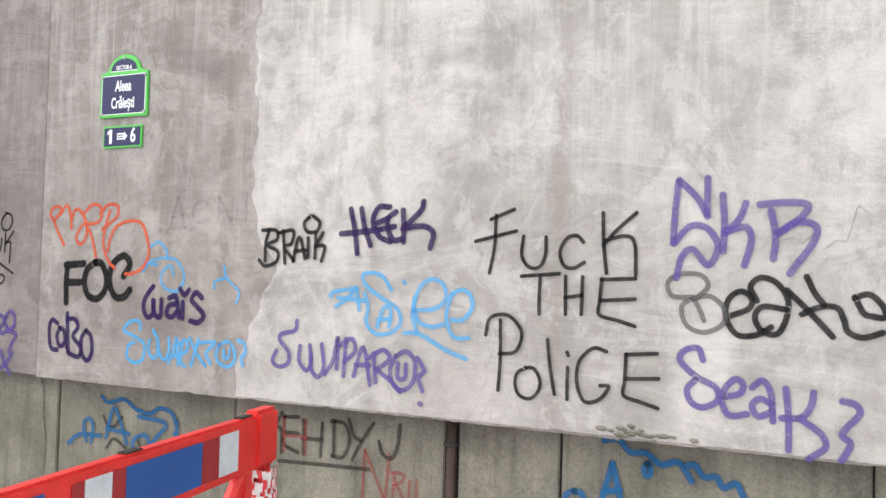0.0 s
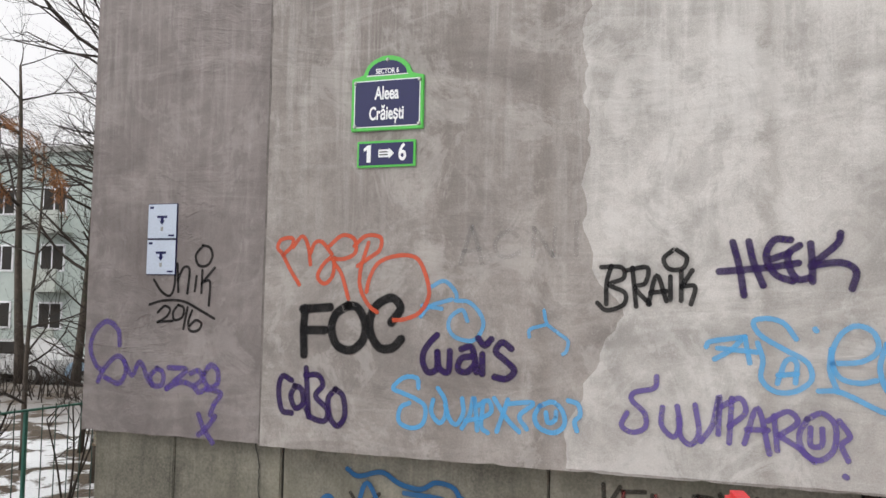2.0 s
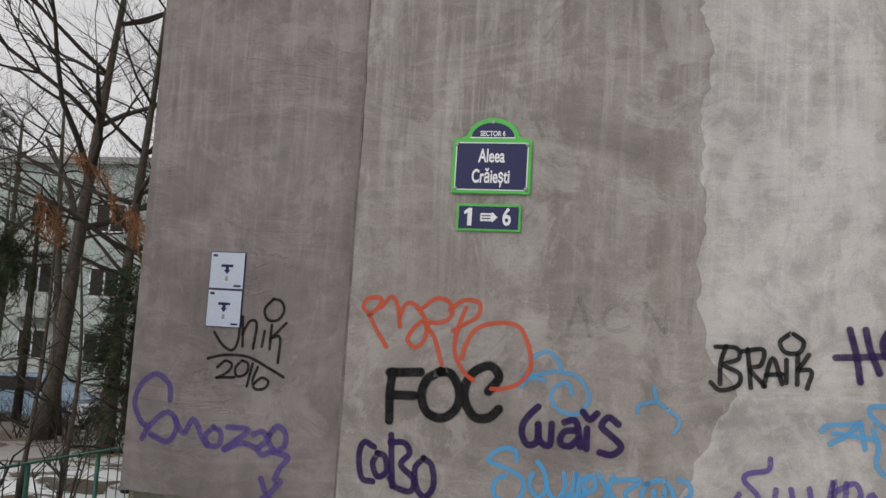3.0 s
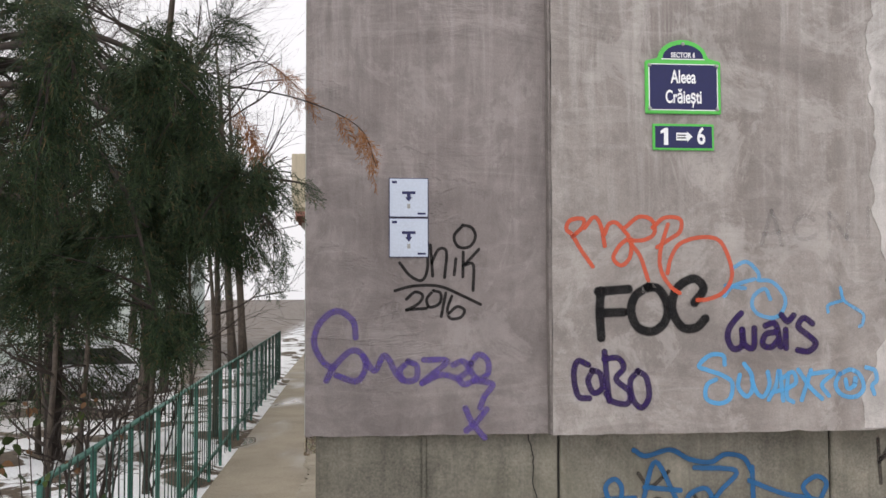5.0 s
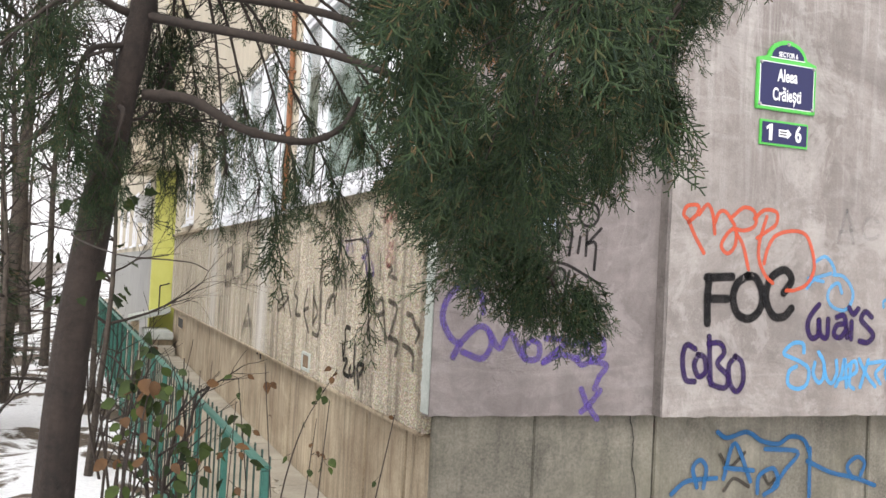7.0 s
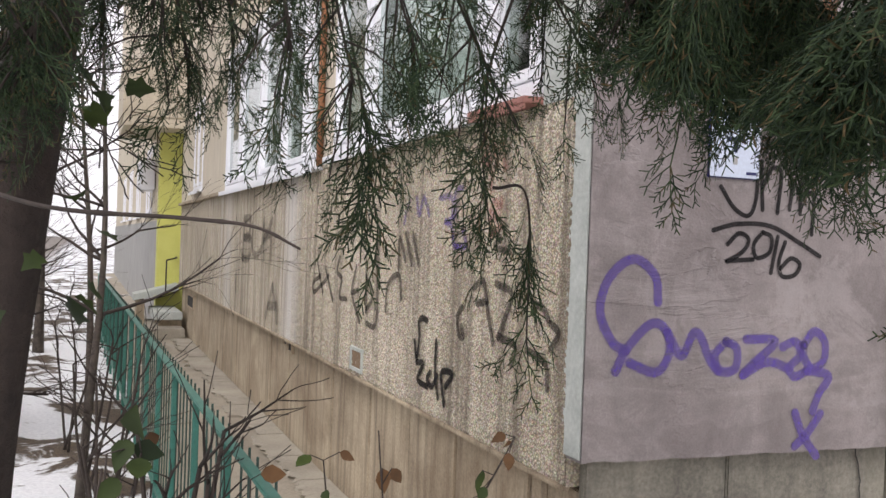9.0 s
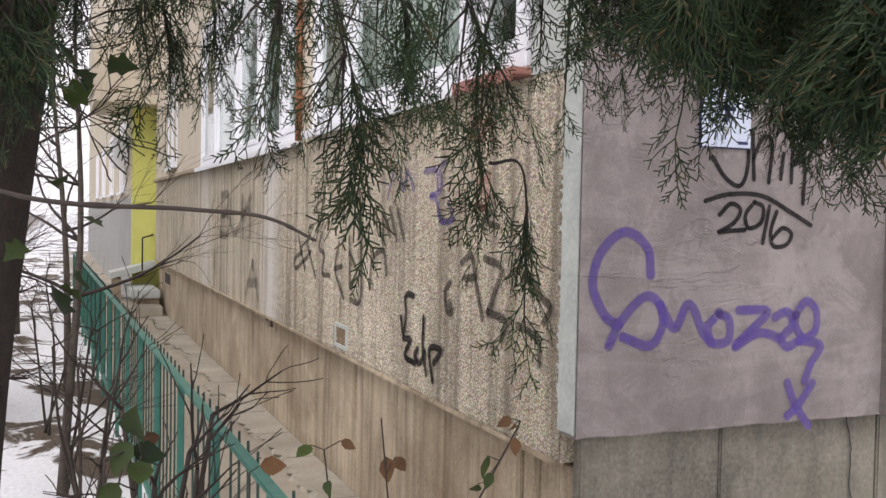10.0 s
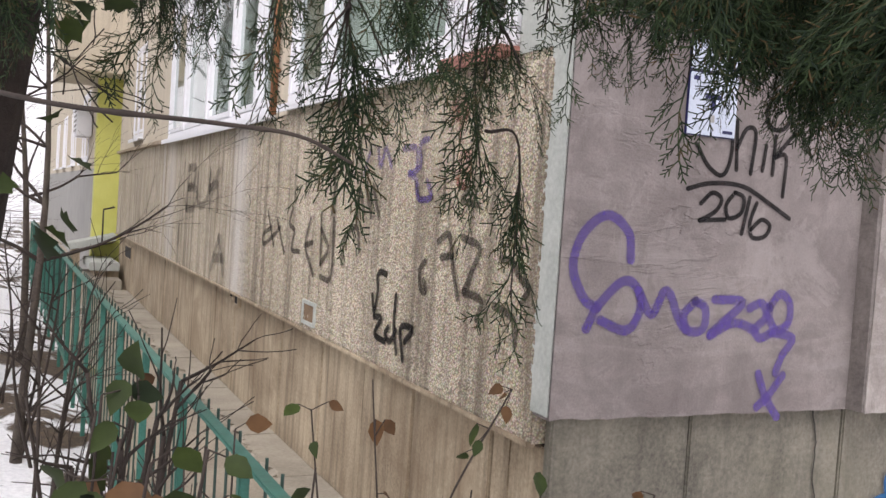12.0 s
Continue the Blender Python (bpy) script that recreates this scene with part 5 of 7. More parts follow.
WALLS = {
    "slab": lambda u, z, k: (u, (SLAB if u < 2.82 else SLAB - 0.009) - 0.003 - k, z),
    "strip": lambda u, z, k: (u, -0.003 - k, z),
    "plinth": lambda u, z, k: (u, 0.055 - k, z),
    "side": lambda u, z, k: (-0.012 - k, -u, z),
}
TAGS = [
    ("slab", "black marker-thin slogan reading FUCK THE POLICE", 0.02, "black", 0.92,
     [("F", 4.339, 1.588, 0.21, 0.301), ("U", 4.579, 1.611, 0.129, 0.153), ("C", 4.77, 1.615, 0.119, 0.149), ("K", 4.961, 1.593, 0.174, 0.28), ("T", 4.585, 1.396, 0.185, 0.189), ("H", 4.798, 1.403, 0.093, 0.173), ("E", 4.956, 1.363, 0.184, 0.212), ("P", 4.4, 1.027, 0.192, 0.35), ("O", 4.558, 0.999, 0.132, 0.144), ("L", 4.717, 1.025, 0.047, 0.249), ("i", 4.807, 1.011, 0.033, 0.218), ("G", 4.867, 1.006, 0.156, 0.249), ("E", 5.083, 1.005, 0.166, 0.238)]),
    ("slab", "thick black sprayed letters FOC", 0.05, "black", 0.97,
     [("f", 1.462, 1.338, 0.169, 0.247), ("O", 1.637, 1.369, 0.201, 0.222), ("Ch", 1.837, 1.375, 0.191, 0.255)]),
    ("slab", "almost washed-out grey letters", 0.024, "faint", 0.16,
     [("A", 2.328, 1.806, 0.124, 0.177), ("C", 2.507, 1.837, 0.121, 0.121), ("N", 2.695, 1.84, 0.119, 0.133), ("I", 2.879, 1.843, 0.065, 0.158)]),
    ("plinth", "dark sprayed letters above a long underline", 0.024, "umber", 0.7,
     [("K", 3.012, 0.551, 0.087, 0.227), ("E", 3.099, 0.563, 0.116, 0.202), ("H", 3.235, 0.563, 0.14, 0.185), ("D", 3.423, 0.563, 0.127, 0.211), ("Y", 3.533, 0.569, 0.177, 0.209), ("J", 3.728, 0.598, 0.144, 0.182), ("-", 3.086, 0.507, 0.577, 0.021)]),
    ("plinth", "faded red sprayed letters on the plinth", 0.02, "dullred", 0.55,
     [("N", 3.629, 0.372, 0.174, 0.251), ("R", 3.805, 0.404, 0.085, 0.131), ("I", 3.914, 0.4, 0.02, 0.101), ("I", 3.958, 0.405, 0.02, 0.101), ("H", 3.1, 0.566, 0.173, 0.186)]),
    ("plinth", "blue sprayed wave and peak on the plinth", 0.034, "deepblue", 0.85,
     [("wave", 4.963, 0.676, 0.404, 0.159), ("wave", 5.344, 0.619, 0.251, 0.136), ("A", 4.938, 0.505, 0.122, 0.208), ("o", 4.773, 0.48, 0.098, 0.085), ("o", 5.151, 0.676, 0.031, 0.056)]),
    ("side", "faint red sprayed blot on the pebble-dash", 0.035, "dullred", 0.4,
     [("M", -0.802, 1.787, 0.208, 0.09), ("I", -0.754, 1.71, 0.084, 0.072), ("S", -0.718, 1.547, 0.114, 0.121)]),
    ("side", "weathered grey scrawl further along the wall", 0.05, "umber", 0.4,
     [("B", -6.511, 1.294, 0.574, 0.391), ("u", -5.931, 1.345, 0.627, 0.261), ("K", -5.378, 1.334, 0.407, 0.316), ("A", -5.157, 0.863, 0.528, 0.258), ("I", -6.845, 0.975, 0.193, 0.149)]),
    ("slab", "dark purple sprayed word with a bar through it", 0.034, "purple", 0.9,
     [("a1", 3.548, 1.666, 0.327, 0.237), ("a2", 3.745, 1.732, 0.106, 0.18), ("a3", 3.834, 1.741, 0.084, 0.145), ("a4", 3.925, 1.7, 0.174, 0.233)]),
    ("slab", "sky-blue looping sprayed tag", 0.026, "blue", 0.7,
     [("b1", 3.492, 1.378, 0.209, 0.111), ("b2", 3.69, 1.259, 0.235, 0.315), ("b3", 3.785, 1.295, 0.08, 0.097), ("b4", 3.938, 1.273, 0.087, 0.256), ("b5", 4.001, 1.305, 0.179, 0.239), ("b6", 4.188, 1.257, 0.136, 0.244), ("b7", 3.943, 1.163, 0.354, 0.106)]),
    ("slab", "violet sprayed scrawl ending in a question mark", 0.028, "violet", 0.75,
     [("c1", 3.127, 1.044, 0.151, 0.257), ("c2", 3.301, 1.008, 0.159, 0.175), ("c3", 3.472, 1.029, 0.078, 0.204), ("c4", 3.559, 1.026, 0.099, 0.197), ("c5", 3.653, 0.997, 0.101, 0.186), ("c6", 3.749, 0.977, 0.181, 0.199), ("c7", 3.873, 0.978, 0.14, 0.2), ("c8", 4.029, 0.919, 0.041, 0.226)]),
    ("slab", "faded violet sprayed letters SKR", 0.034, "violet", 0.72,
     [("d1", 5.3, 1.587, 0.188, 0.43), ("d2", 5.508, 1.647, 0.12, 0.298), ("d3", 5.66, 1.61, 0.224, 0.302)]),
    ("slab", "thin grey sprayed looping initial", 0.024, "grey", 0.7,
     [("e1", 5.277, 1.346, 0.245, 0.254)]),
    ("slab", "black sprayed letters in looping handwriting", 0.028, "black", 0.9,
     [("f1", 5.529, 1.348, 0.185, 0.185), ("f2", 5.627, 1.361, 0.149, 0.23), ("f3", 5.779, 1.354, 0.357, 0.241), ("f4", 6.035, 1.445, 0.112, 0.088)]),
    ("slab", "violet sprayed word SEAK with a question mark", 0.032, "violet", 0.75,
     [("g1", 5.34, 1.025, 0.16, 0.251), ("g2", 5.521, 1.004, 0.101, 0.152), ("g3", 5.642, 0.996, 0.085, 0.161), ("g4", 5.762, 0.856, 0.171, 0.273), ("g5", 5.993, 0.865, 0.064, 0.236)]),
    ("slab", "black sprayed word BRAIK with a ring above", 0.024, "black", 0.92,
     [("h1", 3.01, 1.593, 0.123, 0.206), ("h2", 3.148, 1.614, 0.101, 0.173), ("h3", 3.242, 1.621, 0.078, 0.132), ("h4", 3.338, 1.644, 0.02, 0.104), ("h5", 3.385, 1.624, 0.061, 0.154), ("h6", 3.309, 1.781, 0.1, 0.085)]),
    ("slab", "orange-red looping sprayed tag", 0.024, "orange", 0.8,
     [("i1", 1.31, 1.698, 0.317, 0.252), ("i2", 1.556, 1.626, 0.21, 0.33), ("i3", 1.758, 1.553, 0.148, 0.396), ("i4", 1.839, 1.519, 0.34, 0.334)]),
    ("slab", "faint sky-blue sprayed spiral", 0.024, "blue", 0.6,
     [("j1", 2.13, 1.542, 0.193, 0.176), ("j2", 2.283, 1.439, 0.17, 0.184)]),
    ("slab", "small sky-blue sprayed hook", 0.02, "blue", 0.65,
     [("k1", 2.688, 1.382, 0.186, 0.204)]),
    ("slab", "sky-blue sprayed scrawl ending in a question mark", 0.026, "blue", 0.75,
     [("l1", 1.994, 0.994, 0.173, 0.254), ("l2", 2.198, 1.03, 0.162, 0.166), ("l3", 2.359, 1.009, 0.075, 0.154), ("l4", 2.428, 1.001, 0.076, 0.149), ("l5", 2.517, 1.008, 0.128, 0.158), ("l6", 2.582, 1.032, 0.131, 0.122), ("l7", 2.716, 1.02, 0.144, 0.144), ("l8", 2.879, 1.038, 0.056, 0.133)]),
    ("strip", "black marker tag with a date below", 0.017, "black", 0.88,
     [("m1", 0.471, 1.626, 0.141, 0.192), ("m2", 0.625, 1.64, 0.084, 0.168), ("m3", 0.747, 1.657, 0.02, 0.08), ("m4", 0.791, 1.575, 0.084, 0.214), ("m5", 0.749, 1.801, 0.106, 0.108)]),
    ("strip", "black marker figures reading 2016 under an arc", 0.017, "black", 0.9,
     [("n1", 0.504, 1.479, 0.101, 0.092), ("n2", 0.607, 1.493, 0.07, 0.084), ("n3", 0.68, 1.444, 0.024, 0.12), ("n4", 0.711, 1.438, 0.087, 0.109), ("n5", 0.452, 1.505, 0.43, 0.096)]),
    ("strip", "large faded violet sprayed scrawl", 0.034, "violet", 0.7,
     [("o1", 0.045, 1.123, 0.25, 0.353), ("o2", 0.29, 1.129, 0.195, 0.121), ("o3", 0.471, 1.124, 0.086, 0.098), ("o4", 0.586, 1.105, 0.253, 0.121), ("o5", 0.741, 1.135, 0.073, 0.083), ("o6", 0.829, 1.131, 0.088, 0.122), ("o7", 0.845, 0.988, 0.096, 0.136), ("o8", 0.799, 0.837, 0.11, 0.144)]),
    ("plinth", "blue sprayed scrawl on the plinth", 0.03, "deepblue", 0.85,
     [("p1", 1.685, 0.629, 0.632, 0.119), ("p2", 1.735, 0.479, 0.194, 0.207), ("p3", 1.405, 0.425, 0.285, 0.176), ("p4", 1.965, 0.402, 0.138, 0.14), ("p5", 2.011, 0.377, 0.31, 0.277), ("p6", 2.311, 0.424, 0.492, 0.166)]),
    ("plinth", "dark sprayed star over the blue scrawl", 0.022, "umber", 0.8,
     [("q1", 1.709, 0.436, 0.376, 0.203)]),
    ("slab", "dark purple sprayed word COBO", 0.034, "purple", 0.9,
     [("s1", 1.341, 1.036, 0.08, 0.182), ("s2", 1.416, 1.058, 0.074, 0.113), ("s3", 1.498, 1.003, 0.128, 0.259), ("s4", 1.631, 0.986, 0.098, 0.18)]),
    ("slab", "dark purple sprayed word WAIS", 0.036, "purple", 0.92,
     [("t1", 2.147, 1.275, 0.144, 0.18), ("t2", 2.331, 1.283, 0.095, 0.118), ("t3", 2.434, 1.279, 0.067, 0.168), ("t4", 2.518, 1.256, 0.099, 0.175)]),
    ("side", "black sprayed hook and letters on the pebble-dash", 0.032, "black", 0.92,
     [("u1", -1.503, 0.991, 0.152, 0.182), ("u2", -1.465, 0.88, 0.145, 0.091), ("u3", -1.325, 0.889, 0.117, 0.056), ("u4", -1.229, 0.856, 0.042, 0.232), ("u5", -1.157, 0.838, 0.128, 0.138)]),
    ("side", "weathered black sprayed figures near the corner", 0.032, "umber", 0.7,
     [("v1", -1.001, 1.137, 0.068, 0.115), ("v2", -0.844, 1.142, 0.193, 0.22), ("v3", -0.635, 1.092, 0.173, 0.271), ("v4", -0.372, 1.046, 0.161, 0.104), ("v5", -0.332, 1.185, 0.183, 0.124)]),
    ("side", "faded black scrawl on the pebble-dash", 0.034, "umber", 0.68,
     [("w1", -3.498, 1.164, 0.396, 0.207), ("w2", -3.188, 1.141, 0.196, 0.182), ("w3", -2.908, 1.17, 0.23, 0.228), ("w4", -2.567, 1.061, 0.168, 0.299), ("w5", -2.307, 1.064, 0.211, 0.324), ("w6", -1.944, 1.164, 0.236, 0.185), ("w7", -2.132, 1.402, 0.026, 0.142), ("w8", -1.761, 1.38, 0.277, 0.159)]),
    ("side", "washed-out violet letters on the pebble-dash", 0.03, "violet", 0.5,
     [("x1", -1.712, 1.591, 0.07, 0.107), ("x2", -1.537, 1.626, 0.163, 0.082), ("x3", -1.241, 1.622, 0.143, 0.077), ("x4", -1.169, 1.494, 0.23, 0.233)]),
    ("side", "black bits of a weathered scrawl on the pebble-dash", 0.026, "umber", 0.6,
     [("y1", -0.827, 1.473, 0.02, 0.133), ("y2", -0.707, 1.48, 0.173, 0.072), ("y3", -1.098, 1.494, 0.169, 0.06)]),
]
rng = random.Random(21)
for wall, label, width, colour, cover, letters in TAGS:
    at = WALLS[wall]
    u0, z0 = letters[0][1], letters[0][2]
    origin = Vector(at(u0, z0, 0))
    tag = base("graffiti", label, "graffiti", origin)
    paint = spray("paint_" + colour, PAINT[colour], cover)
    k = 0
    for glyph, u, z, w, h in letters:
        bm = bmesh.new()
        uvl = bm.loops.layers.uv.new("UVMap")
        for stroke in GLYPHS[glyph]:
            k += 1
            pts = [(u + w * (a + rng.uniform(-0.02, 0.02)), z + h * (b + rng.uniform(-0.02, 0.02))) for a, b in stroke]
            ribbon(bm, uvl, smooth_line(pts), width * 0.62 * (1.6 if wall == "side" and u < -4 else 1), lambda a, b, c: Vector(at(a, b, c)) - origin, 0.00025 * k)
        me = bpy.data.meshes.new("letter")
        bm.to_mesh(me)
        bm.free()
        me.materials.append(paint)
        ob = new("letter", me)
        ob.parent = tag
        ob.visible_shadow = False

# ---- trees and shrubs ----
M["bark"] = surface("grey_brown_bark", (0.035, 0.027, 0.022), (0.13, 0.105, 0.085), 14, 0.95, 0.9, 55, 0, 0.6, (0.05, 0.06, 0.035), 0.02)
M["bark_red"] = surface("dark_conifer_bark", (0.011, 0.008, 0.007), (0.045, 0.032, 0.025), 12, 0.95, 0.9, 55, 0, 0.6, None, 0.02)
M["twig"] = surface("dark_twigs", (0.016, 0.012, 0.01), (0.05, 0.037, 0.029), 20, 0.9, 0.3)


def leafy(name, a, b_, dry=None):
    m, t, b = nodes_of(name)
    g = t.nodes.new("ShaderNodeNewGeometry")
    col = ramp(t, g.outputs["Random Per Island"], [(0.0, a), (1.0, b_)] if dry is None else [(0.0, a), (0.88, b_), (0.95, dry)])
    n = noise_of(t, coords(t), 30, 4, 0.6)
    t.links.new(mix(t, ramp(t, n, [(0.35, (0, 0, 0)), (0.7, (0.45,) * 3)]), col, tuple(0.5 * c for c in a)), b.inputs["Base Color"])
    b.inputs["Roughness"].default_value = 0.7
    b.inputs["Specular IOR Level"].default_value = 0.25
    return m


M["thuja"] = leafy("thuja_green", (0.008, 0.02, 0.01), (0.046, 0.075, 0.028), (0.1, 0.07, 0.03))
M["thuja_dead"] = leafy("thuja_rust", (0.2, 0.085, 0.03), (0.36, 0.17, 0.07))
M["ivy"] = leafy("ivy_green", (0.009, 0.018, 0.006), (0.05, 0.075, 0.014))
M["dead_leaf"] = leafy("brown_leaf", (0.05, 0.026, 0.012), (0.15, 0.078, 0.032))


def grow(heap, p, d, length, r, depth, rng, droop=0.0, spread=0.6, twist=0.25, fork=3, least=0.0012):
    """A limb that wanders, tapers and forks."""
    pts, rad = [p], [r]
    n = 5 if depth > 1 else 4
    kids = []
    for i in range(n):
        d = (d + Vector((rng.gauss(0, twist), rng.gauss(0, twist), rng.gauss(0, twist) - droop)) * 0.5).normalized()
        p = p + d * (length / n)
        pts.append(p)
        rad.append(max(least, r * (1 - 0.6 * (i + 1) / n)))
        if depth > 0 and i >= 1:
            kids.append((p.copy(), d.copy(), rad[-1]))
    heap.put(sweep(pts, rad, 6 if r > 0.03 else 4 if r > 0.008 else 3))
    if depth > 0:
        for q, e, rr in kids:
            for _ in range(fork if depth > 1 else max(2, fork - 1)):
                if rng.random() < 0.6:
                    side_ = Vector((rng.gauss(0, 1), rng.gauss(0, 1), rng.gauss(0.25, 0.7)))
                    grow(heap, q, (e + side_.normalized() * spread * 1.2).normalized(), length * rng.uniform(0.45, 0.72), rr * rng.uniform(0.45, 0.7), depth - 1, rng, droop, spread, twist, fork, least)


def bare_tree(at, height, r, lean, seed, depth=3, label="leafless tree with dark bark and fine twigs", first=0.45, fork=3, limb_scale=0.42, bark="bark"):
    rng = random.Random(seed)
    at = (at[0], at[1], at[2] + ground_z(at[0], at[1]))
    tree = base("bare_tree", label, "tree", at)
    trunk, limbs = Heap(), Heap()
    pts, rad = [], []
    n = 9
    for i in range(n + 1):
        f = i / n
        pts.append(Vector((lean[0] * f + 0.06 * math.sin(seed + 5 * f) * f, lean[1] * f + 0.05 * math.cos(seed * 2 + 4 * f) * f, height * f - 0.1)))
        rad.append(r * (1.25 if i == 0 else 1) * (1 - 0.75 * f))
    trunk.put(sweep(pts, rad, 9))
    for i in range(1, n + 1):
        if i / n < first:
            continue
        for _ in range(2):
            a = rng.uniform(0, 6.28)
            grow(limbs, pts[i].copy(), Vector((math.cos(a), math.sin(a), rng.uniform(0.2, 0.9))).normalized(), height * limb_scale * rng.uniform(0.6, 1.0) * (1.25 - 0.6 * i / n), rad[i] * 0.6, depth, rng, fork=fork)
    o = trunk.make("trunk", bark, True)
    o.parent = tree
    o = limbs.make("crown", "twig", True)
    o.parent = tree
    return tree


def leaf_shape(size, rng, p, d, up, lobed=False):
    """A slightly folded leaf: eight points round a raised midrib."""
    side_ = d.cross(up).normalized()
    nrm = side_.cross(d).normalized()
    prof = [(0.0, 0.0), (0.15, 0.24), (0.42, 0.34), (0.74, 0.2), (1.0, 0.0)]
    if lobed:
        prof = [(0.0, 0.0), (0.1, 0.42), (0.32, 0.3), (0.5, 0.5), (0.66, 0.24), (1.0, 0.0)]
    curl = rng.uniform(-0.5, 0.5)
    mid = [p + d * (size * a) + nrm * (size * curl * a * a) for a, _ in prof]
    vs_ = list(mid)
    for s in (-1, 1):
        vs_ += [m_ + side_ * (s * size * w) + nrm * (size * 0.3 * w) for m_, (_, w) in zip(mid, prof)]
    n = len(prof)
    fs_ = []
    for k in range(n - 1):
        fs_.append((k, k + 1, n + k + 1, n + k))
        fs_.append((k + 1, k, 2 * n + k, 2 * n + k + 1))
    return vs_, fs_


# conifer sprays: flat ferny fans of scale twigs
def make_spray(rng, length):
    """One drooping spray in its own frame: +x along the stem, fan in x-y."""
    segs = []

    def run(p, ang, ln, r, depth, z):
        n = (1, 3, 5)[depth]
        q = p
        for i in range(n):
            ang += rng.gauss(0, 0.1)
            step = ln / n
            nz = z - 0.12 * step * (1 + i)
            e = (q[0] + step * math.cos(ang), q[1] + step * math.sin(ang), nz)
            segs.append((q, e, r * (1 - 0.1 * i), r * (1 - 0.1 * (i + 1))))
            if depth:
                for s in (-1, 1):
                    if rng.random() < 0.86:
                        run(e, ang + s * rng.uniform(0.45, 0.8), ln * (rng.uniform(0.34, 0.5) if depth > 1 else rng.uniform(0.3, 0.5)) * (1.12 - 0.13 * i), r * 0.86, depth - 1, nz + rng.gauss(0, 0.004))
            q, z = e, nz

    run((0, 0, 0), 0.0, length, 0.0024, 2, 0.0)
    vs_, fs_ = [], []
    for a, b, ra, rb in segs:
        a, b = Vector(a), Vector(b)
        d = (b - a).normalized()
        s = d.cross(Vector((0, 0, 1)))
        s = s.normalized() if s.length > 1e-5 else Vector((0, 1, 0))
        u = s.cross(d)
        o = len(vs_)
        for c, r in ((a, ra), (b, rb)):
            vs_ += [c + s * r * 1.25, c + u * r * 0.9, c - s * r * 1.25]
        fs_ += [(o, o + 3, o + 4, o + 1), (o + 1, o + 4, o + 5, o + 2)]
    return np.array([tuple(v) for v in vs_]), np.array(fs_)


class Sprays:
    def __init__(self, seed):
        self.rng = random.Random(seed)
        self.kinds = [make_spray(self.rng, 0.22) for _ in range(9)]
        self.v, self.f, self.n = [], [], 0

    def put(self, p, d, size):
        rng = self.rng
        x = Vector(d).normalized()
        up = Vector((rng.gauss(0, 0.5), rng.gauss(0, 0.5), 1))
        y = up.cross(x)
        y.normalize()
        z = x.cross(y)
        r = np.array([x, y, z])
        v, f = self.kinds[rng.randrange(len(self.kinds))]
        self.v.append(v * size @ r + np.array(p))
        self.f.append(f + self.n)
        self.n += len(v)

    def make(self, name, material):
        me = bpy.data.meshes.new(name)
        v, f = np.concatenate(self.v), np.concatenate(self.f)
        me.from_pydata(v.tolist(), [], f.tolist())
        me.update()
        me.materials.append(M[material])
        return new(name, me)


